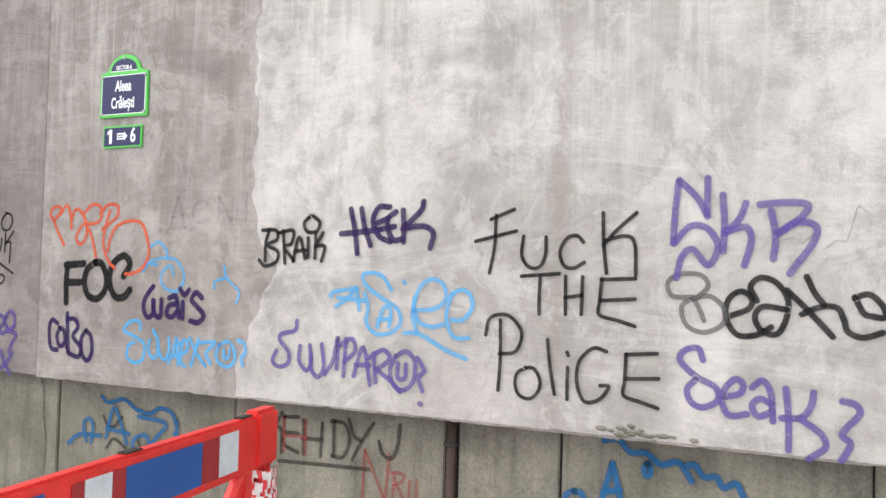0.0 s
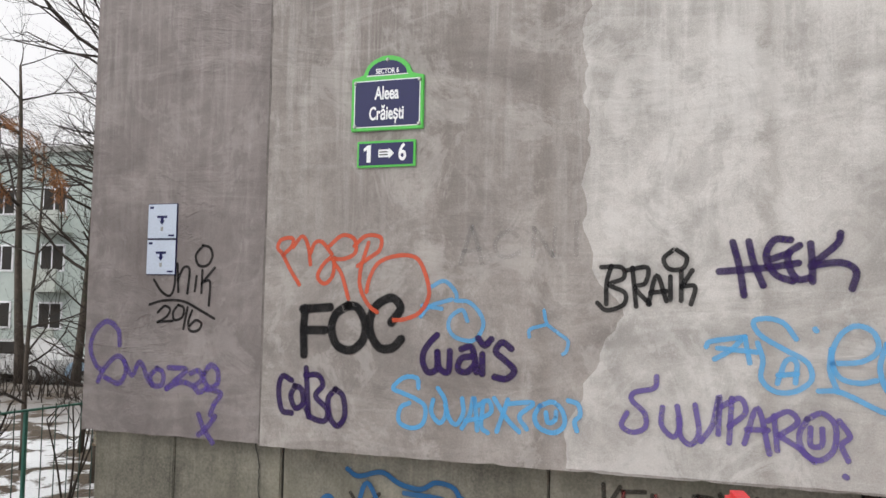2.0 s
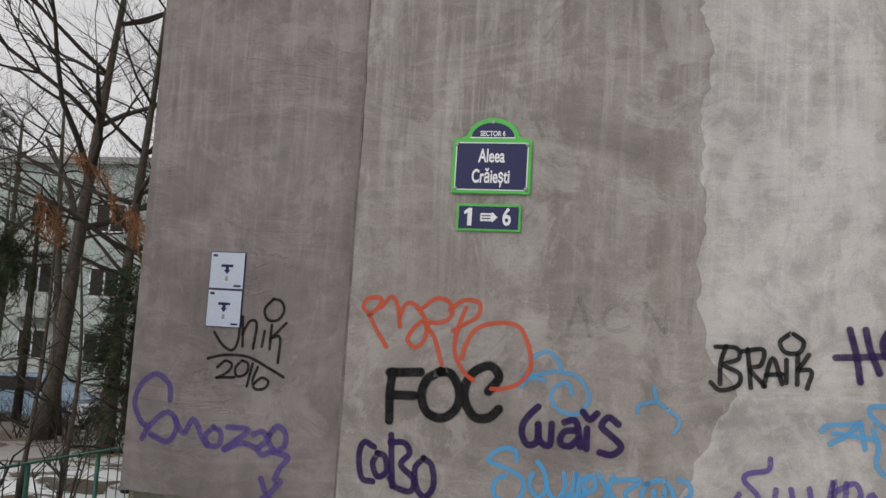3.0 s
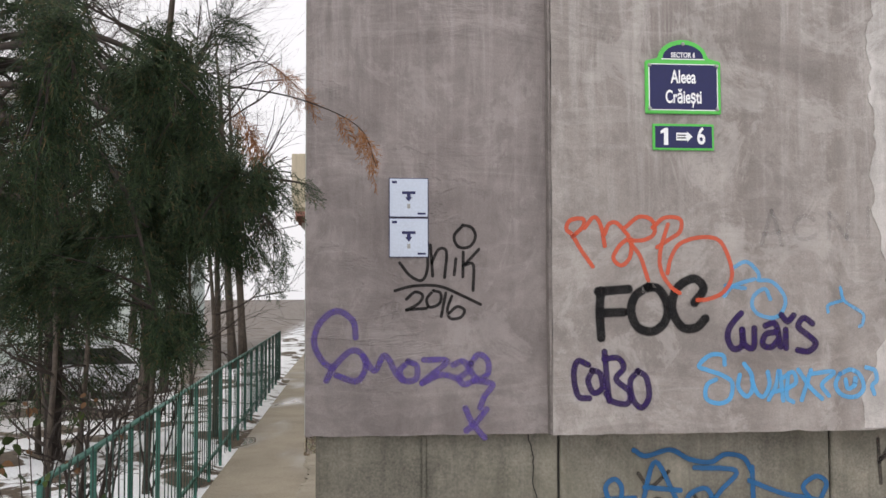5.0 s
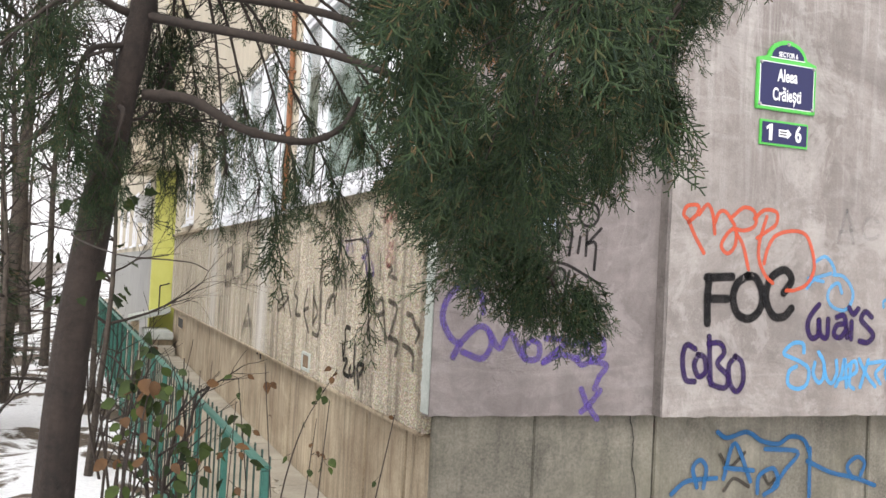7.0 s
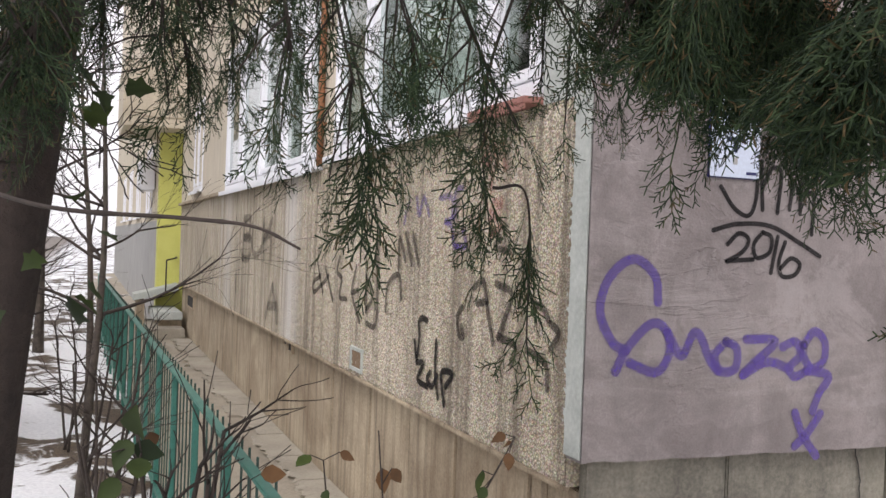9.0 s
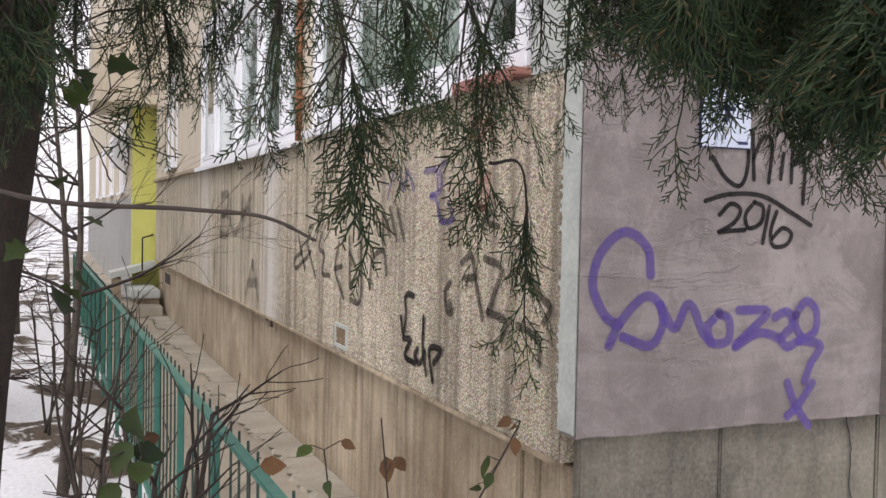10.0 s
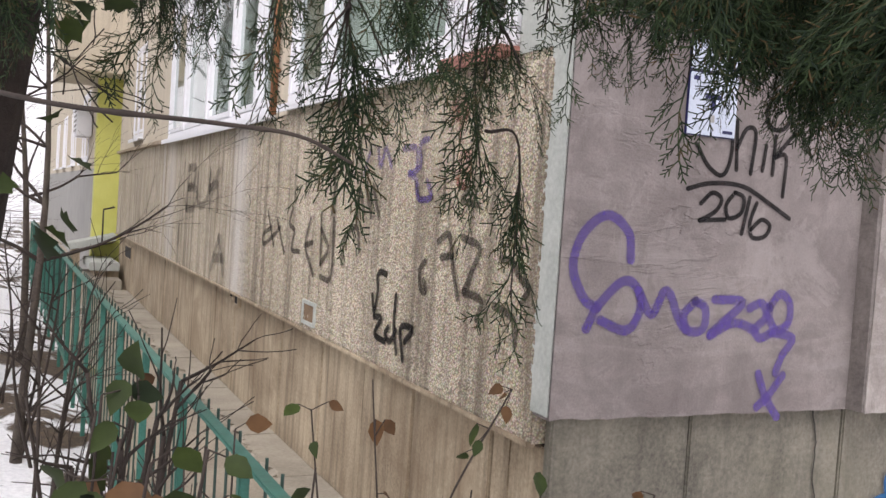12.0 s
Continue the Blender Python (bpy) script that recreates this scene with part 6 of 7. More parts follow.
def thuja(at, trunk_top, boughs, hanging, seed):
    """Trunk, main boughs that carry tip sprays in clumps, and thin hanging twigs."""
    tree = base("thuja_tree", "dark green thuja with drooping ferny sprays over the fence", "tree", at)
    rng = random.Random(seed)
    o_ = Vector(at)
    wood = Heap()
    tp = [Vector((0, 0, -0.1)), Vector((0.03, 0.0, 0.7)), Vector((0.06, 0.0, 1.25)), Vector((0.155, 0.0, 2.0)), Vector((0.22, 0.0, 2.4)), Vector((trunk_top[0] - at[0], trunk_top[1] - at[1], trunk_top[2]))]
    wood.put(sweep(smooth_path(tp), [0.074 - 0.0014 * i for i in range(len(smooth_path(tp)))], 10))
    t_ob = wood.make("trunk", "bark_red", True)
    t_ob.parent = tree
    for route, tips, full in boughs:
        sticks, green = Heap(), Sprays(rng.randrange(9999))
        line = smooth_path([Vector(q) - o_ for q in route], 8)
        n = len(line)
        sticks.put(sweep(line, [max(0.003, 0.017 * (1 - 0.85 * i / n)) for i in range(n)], 6))
        for tip in tips:
            e = Vector(tip) - o_
            i = min(range(n // 4, n), key=lambda k: (line[k] - e).length + 0.25 * abs(k - n) / n)
            p = line[i]
            m_ = p.lerp(e, 0.55) + Vector((rng.gauss(0, 0.03), rng.gauss(0, 0.03), 0.12 * (p - e).length))
            twig = smooth_path([p, m_, e + Vector((0, 0, 0.06))], 5)
            sticks.put(sweep(twig, [0.005 - 0.0004 * k for k in range(len(twig))], 4))
            fall = (e - m_).normalized()
            for k in range(full):
                q = twig[-1 - min(int(abs(rng.gauss(0, 2.6))), len(twig) - 2)] + Vector((rng.gauss(0, 0.028), rng.gauss(0, 0.028), rng.gauss(0.01, 0.03)))
                d = fall * rng.uniform(0.5, 1.2) + Vector((rng.gauss(0, 0.4), rng.gauss(0, 0.4), rng.gauss(-0.45, 0.3)))
                green.put(q, d, rng.uniform(0.32, 0.62))
        for k in range(n * full // 16):
            i = rng.randrange(n // 2, n - 1)
            green.put(line[i] + Vector((rng.gauss(0, 0.03), rng.gauss(0, 0.03), rng.gauss(-0.01, 0.02))), (line[i + 1] - line[i]).normalized() + Vector((rng.gauss(0, 0.5), rng.gauss(0, 0.5), rng.gauss(-0.35, 0.3))), rng.uniform(0.26, 0.5))
        b_ob = sticks.make("bough", "twig", True)
        b_ob.parent = tree
        g_ob = green.make("sprays", "thuja")
        g_ob.parent = b_ob
    for k in range(9):
        dead, a = Heap(), rng.uniform(1.9, 5.6)
        grow(dead, Vector((0.13 + 0.02 * k, 0, 1.75 + 0.13 * k + rng.uniform(-0.05, 0.05))), Vector((math.cos(a), abs(math.sin(a)) + 0.25, rng.uniform(0.1, 1.1))).normalized(), rng.uniform(0.35, 0.7), 0.009, 3, rng, 0.02, 0.7, 0.3, 3, 0.0018)
        d_ob = dead.make("bare_branch", "twig", True)
        d_ob.parent = tree
    sticks, green = Heap(), Sprays(seed + 1)
    for start, end, thick, sag, dense, size, bare in hanging:
        a, b = Vector(start) - o_, Vector(end) - o_
        L = (b - a).length
        mid = a.lerp(b, 0.5) + Vector((rng.gauss(0, 0.04), rng.gauss(0, 0.04), sag))
        line = smooth_path([a, mid, b], 8)
        sticks.put(sweep(line, [max(0.0025, thick * (1 - 0.85 * i / len(line))) for i in range(len(line))], 6))
        count = int(L * (1 - bare) * dense * 1.6)
        for k in range(count):
            f = rng.uniform(bare, 1.0) ** 0.8
            i = min(len(line) - 2, int(f * (len(line) - 1)))
            p = line[i].lerp(line[i + 1], rng.random())
            d = (line[i + 1] - line[i]).normalized()
            out = (d * rng.uniform(0.3, 1.0) + Vector((rng.gauss(0, 0.75), rng.gauss(0, 0.75), rng.gauss(-0.45, 0.45)))).normalized()
            ln = rng.uniform(0.05, 0.24) * size
            e = p + out * ln + Vector((0, 0, -0.35 * ln))
            m_ = p.lerp(e, 0.5) + Vector((0, 0, 0.08 * ln))
            sticks.put(sweep([p, m_, e], [0.003, 0.0022, 0.0016], 3))
            hang = (e - m_).normalized()
            for q, w in ((m_, 0.8), (e, 1.0), (p.lerp(m_, 0.5), 0.7)):
                green.put(q, hang + Vector((rng.gauss(0, 0.45), rng.gauss(0, 0.45), rng.gauss(-0.35, 0.3))), size * w * rng.uniform(0.5, 0.95))
    s_ob = sticks.make("bough", "twig", True)
    s_ob.parent = tree
    g_ob = green.make("sprays", "thuja")
    g_ob.parent = s_ob
    return tree


def smooth_path(pts, per=6):
    p = [Vector(q) for q in pts]
    p = [2 * p[0] - p[1]] + p + [2 * p[-1] - p[-2]]
    out = []
    for i in range(1, len(p) - 2):
        for k in range(per):
            f = k / per
            a, b, c, d = p[i - 1], p[i], p[i + 1], p[i + 2]
            out.append(0.5 * (2 * b + (c - a) * f + (2 * a - 5 * b + 4 * c - d) * f * f + (3 * b - a - 3 * c + d) * f ** 3))
    return out + [p[-2]]


T0 = (-1.62, -0.9)
BOUGHS = [
    # the bough's line from the trunk, the tips of its twigs, sprays at each tip
    ([(-1.38, -0.9, 2.7), (-1.1, -1.5, 2.75), (-1.0, -2.2, 2.5), (-1.0, -2.75, 2.12)],
     [(-1.17, -2.23, 2.24), (-1.09, -2.75, 1.83), (-1.08, -2.8, 1.99), (-1.13, -2.65, 1.98), (-1.08, -2.7, 2.13), (-0.97, -2.46, 1.72), (-0.99, -3.04, 1.81), (-0.93, -2.96, 2.04), (-1.16, -2.82, 1.78), (-0.92, -2.83, 1.98), (-1.21, -1.89, 2.38)], 20),
    ([(-1.38, -0.9, 2.6), (-0.95, -1.4, 2.6), (-0.83, -2.1, 2.4), (-0.78, -2.8, 2.05)],
     [(-0.85, -2.58, 1.65), (-0.87, -2.08, 1.88), (-0.93, -1.9, 2.11), (-0.79, -2.77, 1.82), (-0.76, -2.63, 1.98), (-0.83, -2.16, 2.35), (-0.78, -2.85, 2.04), (-1.04, -2.8, 1.78), (-0.89, -2.47, 1.61), (-0.82, -1.97, 1.79), (-0.8, -2.5, 1.77)], 24),
    ([(-1.36, -0.9, 2.8), (-0.85, -1.4, 2.7), (-0.6, -1.95, 2.4), (-0.42, -2.56, 2.18)],
     [(-0.67, -1.85, 2.4), (-0.55, -2.32, 1.7), (-0.6, -2.05, 1.88), (-0.48, -2.31, 1.94), (-0.48, -2.16, 1.85), (-0.55, -2.1, 2.38), (-0.41, -2.59, 2.16), (-0.68, -2.32, 1.64), (-0.51, -2.39, 2.03), (-0.62, -1.87, 2.28)], 34),
    ([(-1.4, -0.9, 2.5), (-0.8, -1.35, 2.45), (-0.5, -1.7, 2.25), (-0.3, -2.1, 2.2)],
     [(-0.72, -1.47, 2.28), (-0.49, -1.65, 2.24), (-0.3, -2.15, 1.89), (-0.34, -1.98, 2.06), (-0.27, -1.83, 2.17), (-0.27, -2.18, 2.2), (-0.3, -2.25, 2.1), (-0.21, -1.99, 1.99)], 46),
    ([(-1.42, -0.9, 2.3), (-0.8, -1.3, 2.15), (-0.5, -1.6, 1.9), (-0.34, -1.82, 1.46)],
     [(-0.67, -1.92, 1.63), (-0.6, -1.32, 1.78), (-0.48, -1.87, 1.56), (-0.49, -1.32, 1.88), (-0.44, -1.48, 1.73), (-0.32, -1.6, 1.44), (-0.36, -1.6, 1.6), (-0.32, -1.86, 1.42), (-0.68, -1.96, 1.53), (-0.66, -1.67, 1.68)], 52),
    ([(-1.41, -0.9, 2.4), (-0.8, -1.2, 2.3), (-0.3, -1.45, 2.02), (0.09, -1.65, 1.92)],
     [(-0.28, -1.58, 1.71), (-0.3, -1.39, 1.92), (-0.17, -1.5, 1.98), (-0.07, -1.57, 1.93), (-0.39, -1.17, 1.79), (-0.23, -1.16, 1.74)], 52),
    ([(-1.4, -0.9, 2.55), (-0.8, -0.9, 2.6), (-0.4, -0.85, 2.35), (-0.16, -0.95, 1.98)],
     [(-0.26, -0.72, 1.93), (-0.3, -0.72, 2.06), (-0.14, -0.99, 1.9), (-0.47, -1.03, 2.2), (-0.37, -1.19, 2.38), (-0.28, -0.91, 2.59), (-0.51, -1.16, 2.05)], 34),
    ([(-1.36, -0.9, 2.75), (-1.26, -1.0, 2.75), (-1.16, -1.06, 2.6)],
     [(-1.16, -1.06, 2.51)], 30),
    ([(-1.3, -0.9, 3.2), (-0.8, -1.3, 3.2), (-0.5, -1.5, 3.0)],
     [(-0.6, -1.4, 2.75), (-0.5, -1.6, 2.85), (-0.3, -1.4, 2.8), (-0.75, -1.6, 2.8)], 30),
]
HANGING = [
    # start, end, thickness, sag, sprays a metre, size, first part without sprays
    ((-1.42, -0.9, 2.4), (-1.12, -0.95, 1.8), 0.01, 0.32, 42, 0.62, 0.68),
    ((-1.42, -0.9, 2.4), (-1.0, -0.9, 1.77), 0.01, 0.32, 42, 0.62, 0.68),
    ((-1.42, -0.9, 2.4), (-0.86, -0.85, 1.82), 0.01, 0.32, 42, 0.62, 0.68),
    ((-1.42, -0.9, 2.4), (-0.72, -0.9, 1.77), 0.01, 0.32, 42, 0.62, 0.68),
    ((-1.42, -0.9, 2.4), (-0.58, -0.95, 1.86), 0.01, 0.32, 42, 0.62, 0.68),
    ((-1.42, -0.9, 2.4), (-0.42, -1.05, 1.86), 0.01, 0.32, 56, 0.6, 0.66),
    ((-1.42, -0.9, 2.4), (-0.3, -1.1, 1.82), 0.01, 0.32, 56, 0.6, 0.68),
    ((-1.42, -0.9, 2.4), (-0.16, -1.1, 1.76), 0.01, 0.32, 56, 0.6, 0.7),
    ((-1.42, -0.9, 2.4), (-0.04, -1.08, 1.8), 0.01, 0.32, 56, 0.6, 0.72),
    ((-1.42, -0.9, 2.5), (-0.2, -1.12, 1.98), 0.01, 0.32, 56, 0.7, 0.66),
    ((-1.42, -0.9, 2.5), (-1.3, -0.6, 1.85), 0.01, 0.3, 46, 0.62, 0.5),
    ((-1.42, -0.9, 2.5), (-1.22, -0.4, 1.8), 0.01, 0.3, 46, 0.62, 0.5),
    ((-1.42, -0.9, 2.5), (-1.12, -0.3, 1.95), 0.01, 0.3, 46, 0.62, 0.5),
    ((-1.42, -0.9, 2.5), (-1.4, -0.3, 1.95), 0.01, 0.3, 46, 0.62, 0.5),
    ((-1.45, -0.9, 2.2), (-1.6, -1.18, 1.78), 0.012, 0.12, 70, 0.6, 0.4),
    ((-1.47, -0.9, 2.0), (-1.52, -1.1, 1.68), 0.012, 0.1, 70, 0.5, 0.4),
    ((-1.45, -0.9, 2.3), (-1.9, -1.1, 2.0), 0.014, 0.15, 50, 0.85, 0.3),
    ((-1.42, -0.9, 2.5), (-2.1, -0.5, 2.45), 0.016, 0.15, 44, 1, 0.3),
    ((-1.36, -0.9, 2.8), (-1.8, -0.6, 2.9), 0.016, 0.15, 40, 1.1, 0.3),
    ((-1.36, -0.9, 2.8), (-0.85, -0.3, 2.6), 0.016, 0.15, 24, 1, 0.4),
]
thuja((T0[0], T0[1], 0.0), (-1.05, -0.9, 5.0), BOUGHS, HANGING, 40)

# hanging twigs with thin sprays and rust-brown dead tufts
def tuft(at, tip, label, n, material, size, seed, lines=()):
    rng = random.Random(seed)
    o_ = Vector(at)
    twig = base("thuja_twig", label, "twig", at)
    wood, green = Heap(), Sprays(seed)
    line = smooth_path([Vector(p) - o_ for p in (at, *lines, tip)], 7)
    wood.put(sweep(line, [0.004 - 0.0022 * i / len(line) for i in range(len(line))], 4))
    for k in range(n):
        i = rng.randrange(len(line) // 2, len(line) - 1)
        d = line[i + 1] - line[i]
        green.put(line[i], d.normalized() + Vector((rng.gauss(0, 0.4), rng.gauss(0, 0.4), rng.gauss(-0.5, 0.3))), size * rng.uniform(0.6, 1.2))
    o = wood.make("stem", "twig", True)
    o.parent = twig
    o = green.make("sprays", material)
    o.parent = twig
    return twig


tuft((-0.6, -0.75, 2.1), (-0.64, -0.7, 1.5), "thin hanging thuja twig with sparse sprays", 9, "thuja", 0.7, 61, [(-0.67, -0.7, 1.8)])
tuft((-0.64, -0.7, 1.62), (-0.5, -0.6, 1.28), "thin hanging thuja twig with sparse sprays", 10, "thuja", 0.7, 62, [(-0.54, -0.66, 1.6)])
tuft((-0.95, -0.6, 2.0), (-0.86, -0.6, 1.55), "thin hanging thuja twig with sparse sprays", 12, "thuja", 0.75, 63, [(-0.9, -0.6, 1.8)])
tuft((-0.3, -0.85, 2.42), (0.34, -0.6, 2.12), "dead rust-brown thuja spray", 12, "thuja_dead", 0.55, 64, [(0.0, -0.7, 2.4), (0.26, -0.6, 2.3)])
tuft((-0.3, -0.85, 2.45), (0.03, -0.45, 2.46), "dead rust-brown thuja spray", 14, "thuja_dead", 0.55, 65, [(-0.15, -0.6, 2.58)])
tuft((-0.3, -0.8, 2.4), (-0.2, -0.5, 2.24), "dead rust-brown thuja spray", 12, "thuja_dead", 0.55, 66, [(-0.26, -0.6, 2.38)])

# long bare twig that crosses in front of the wall
def bare_twig(points, r, label, seed):
    o_ = Vector(points[0])
    e = base("bare_twig", label, "twig", points[0])
    h = Heap()
    line = smooth_path([Vector(p) - o_ for p in points], 9)
    h.put(sweep(line, [r * (1 - 0.55 * i / len(line)) * (1.35 if i % 9 == 4 else 1) for i in range(len(line))], 6))
    o = h.make("stem", "twig", True)
    o.parent = e


bare_twig([(-1.5, -0.9, 1.6), (-1.58, -1.25, 1.57), (-1.47, -1.6, 1.52), (-1.35, -1.66, 1.512), (-1.295, -1.68, 1.507), (-1.26, -1.7, 1.49)], 0.0026, "thin bare dark twig reaching over the fence", 1)
bare_twig([(-1.3, -0.9, 3.0), (-0.95, -1.7, 2.75), (-0.83, -2.1, 2.33), (-0.74, -2.09, 2.12), (-0.665, -2.08, 1.99)], 0.006, "pale bare twig hanging among the thuja", 2)
bare_twig([(-0.665, -2.08, 1.99), (-0.6, -2.2, 2.0), (-0.49, -2.38, 2.06), (-0.4, -2.45, 2.14)], 0.0035, "pale bare twig end among the thuja", 3)

bare_twig([(-1.395, -0.900, 2.043), (-1.262, -0.950, 2.037), (-1.169, -1.000, 1.989), (-1.101, -1.030, 1.950), (-0.989, -1.050, 1.926), (-0.871, -1.050, 1.927), (-0.769, -1.050, 1.985), (-0.713, -1.050, 2.090)], 0.019, "dark bare limb curving off the thuja trunk", 4)

# garden trees
bare_tree((-2.25, 6.6, 0), 6.0, 0.1, (0.3, 0.2), 8, 3, limb_scale=0.36)
bare_tree((-1.4, 2.9, 0), 2.6, 0.028, (0.1, -0.2), 12, 2, "slender bare sapling in the snow", 0.4, 2, 0.3)
bare_tree((-1.33, 6.1, 0), 3.2, 0.035, (-0.1, 0.1), 13, 2, "slender bare sapling in the snow", 0.4, 2, 0.3)
for k, (x, y, h_, r_) in enumerate(((-4.5, 10.6, 6.5, 0.13), (-7.3, 11.3, 7.0, 0.11), (-6.5, 8.8, 5.5, 0.09), (-9.0, 17.9, 8.0, 0.14), (-3.2, 12.5, 6.5, 0.08), (-2.4, 16.0, 7.0, 0.1), (-12.0, 14.0, 7.5, 0.13), (-5.6, 20.0, 8.0, 0.12), (-2.9, 22.0, 8.0, 0.12), (-1.9, 10.2, 5.0, 0.06), (-8.2, 13.5, 6.0, 0.08), (-10.5, 10.0, 6.5, 0.1), (-3.6, 7.4, 5.0, 0.06), (-15.5, 17.0, 8.0, 0.14), (-13.5, 10.5, 7.0, 0.12), (-17.5, 13.0, 7.5, 0.12), (-19.0, 16.5, 8.0, 0.12), (-21.5, 15.0, 8.0, 0.13))):
    bare_tree((x, y, 0), h_, r_, (0.5 * math.sin(k * 2.1), 0.3 * math.cos(k)), 100 + k, 3 if y < 10 else 2, limb_scale=0.38, fork=2, first=0.35 + 0.05 * (k % 3))

bare_tree((-6.30, 8.20, 0), 7.5, 0.15, (0.5, 0.2), 210, 3, limb_scale=0.5, fork=2, first=0.42)
bare_tree((-4.73, 7.40, 0), 6.5, 0.11, (0.3, -0.1), 211, 3, limb_scale=0.5, fork=2, first=0.38)
for k, (x, y, h_) in enumerate(((-2.0, 2.4, 2.4), (-2.3, 4.2, 3.0), (-2.2, 6.5, 3.4), (-2.1, 9.0, 4.0), (-2.6, 1.2, 2.8), (-3.0, 2.6, 3.2), (-2.9, 5.0, 3.4), (-3.4, 3.8, 3.4))):
    bare_tree((x, y, 0), h_, 0.03, (0.15 * math.sin(k * 2.0), 0.1), 150 + k, 2, "thin bare garden tree with a tangle of brown twigs", 0.2, 2, 0.26)

# dark conifers further back in the garden
def cone_conifer(at, height, radius, seed, sprays):
    rng = random.Random(seed)
    at = (at[0], at[1], at[2] + ground_z(at[0], at[1]))
    tree = base("garden_conifer", "dark green garden conifer behind the fence", "tree", at)
    wood, green = Heap(), Sprays(seed)
    wood.put(sweep([(0, 0, -0.1), (0.03, 0, height * 0.5), (0, 0.02, height)], [0.09, 0.06, 0.01], 8))
    for k in range(sprays):
        f = rng.random() ** 0.8
        a = rng.uniform(0, 6.28)
        rr = radius * (1 - 0.85 * f) * rng.uniform(0.45, 1.05)
        p = Vector((rr * math.cos(a), rr * math.sin(a), height * (0.22 + 0.76 * f)))
        green.put(p, Vector((math.cos(a), math.sin(a), rng.gauss(-0.35, 0.35))), rng.uniform(1.3, 2.2))
    o = wood.make("trunk", "bark_red", True)
    o.parent = tree
    o = green.make("crown", "thuja")
    o.parent = tree


cone_conifer((-2.65, 4.6, 0), 2.5, 0.5, 71, 260)
cone_conifer((-8.6, 10.6, 0), 4.6, 0.8, 73, 130)

# ivy on the leaning tree and on the conifer trunk
def ivy(at, height, r, lean, n, seed, z0=0.0, size=0.06, label="dark green ivy leaves climbing a tree trunk"):
    rng = random.Random(seed)
    e = base("ivy", label, "ivy", at, kind="stuff")
    h = Heap()
    for k in range(n):
        f = rng.random() ** 1.3
        z = z0 + height * f
        a = rng.uniform(0, 6.28)
        rr = r * rng.uniform(1.0, 1.7)
        p = Vector((lean[0] * z + rr * math.cos(a), lean[1] * z + rr * math.sin(a), z))
        d = Vector((math.cos(a) * 0.5 + rng.gauss(0, 0.4), math.sin(a) * 0.5 + rng.gauss(0, 0.4), rng.uniform(-1, 0.2))).normalized()
        h.put(leaf_shape(size * rng.uniform(0.6, 1.2), rng, p, d, Vector((rng.gauss(0, 0.3) + math.cos(a), math.sin(a) + rng.gauss(0, 0.3), 0.4)), "trunk" in label))
    o = h.make("leaves", "ivy", True)
    o.parent = e


ivy((-1.62, -0.9, 0), 0.75, 0.08, (0.045, 0.0), 230, 5, 0.0, 0.045)
ivy((-1.62, -0.9, 0), 0.6, 0.085, (0.068, 0.0), 34, 6, 1.35, 0.05)
for k_, (x_, y_, h_) in enumerate(((-1.27, -1.0, 1.1), (-1.17, -0.98, 1.02), (-1.06, -1.06, 1.04))):
    ivy((x_, y_, 0), 0.36, 0.04, (0.0, 0.0), 15, 20 + k_, h_ - 0.38, 0.052, "dark glossy leaves crowding a low garden bush")


# bare shrub by the fence, and stems that still hold leaves
def shrub(at, stems, label, seed, r=0.009):
    rng = random.Random(seed)
    e = base("bare_shrub", label, "shrub", at)
    for tip, kids in stems:
        h = Heap()
        t_ = Vector(tip) - Vector(at)
        foot = Vector((rng.gauss(0, 0.04), rng.gauss(0, 0.04), -0.06))
        line = smooth_path([foot, foot.lerp(t_, 0.5) + Vector((rng.gauss(0, 0.03), rng.gauss(0, 0.03), 0.02)), t_], 6)
        h.put(sweep(line, [r * (1 - 0.5 * i / len(line)) for i in range(len(line))], 6))
        for _ in range(kids):
            i = rng.randrange(len(line) // 2, len(line))
            d = Vector((rng.gauss(0, 0.6), rng.gauss(0, 0.6), rng.uniform(0.3, 1.2))).normalized()
            grow(h, line[i].copy(), d, rng.uniform(0.12, 0.34), r * 0.55, 1, rng, 0, 0.5, 0.2, 2, 0.0016)
        o = h.make("stem", "twig", True)
        o.parent = e


shrub((-1.16, 0.25, 0), [((-1.1, 0.2, 0.85), 8), ((-1.2, 0.1, 0.8), 6), ((-1.05, 0.4, 0.75), 6), ((-1.3, 0.3, 0.7), 5), ((-1.0, 0.45, 0.9), 2), ((-1.25, 0.6, 0.9), 5)], "leafless shrub with knotted stems by the fence", 31, 0.013)
shrub((-1.3, 1.3, 0), [((-1.25, 1.3, 0.8), 5), ((-1.4, 1.2, 0.7), 4), ((-1.2, 1.5, 0.9), 4), ((-1.35, 1.8, 0.85), 4)], "leafless shrub with thin stems by the fence", 32, 0.01)
shrub((-1.35, 2.9, 0), [((-1.25, 3.0, 0.9), 5), ((-1.45, 2.8, 0.8), 4), ((-1.2, 3.4, 0.8), 4)], "leafless shrub with thin stems by the fence", 33, 0.01)
shrub((-1.45, 4.6, 0), [((-1.3, 4.6, 0.9), 5), ((-1.5, 4.8, 1.0), 5), ((-1.6, 5.2, 0.8), 4)], "leafless shrub with thin stems by the fence", 34, 0.01)


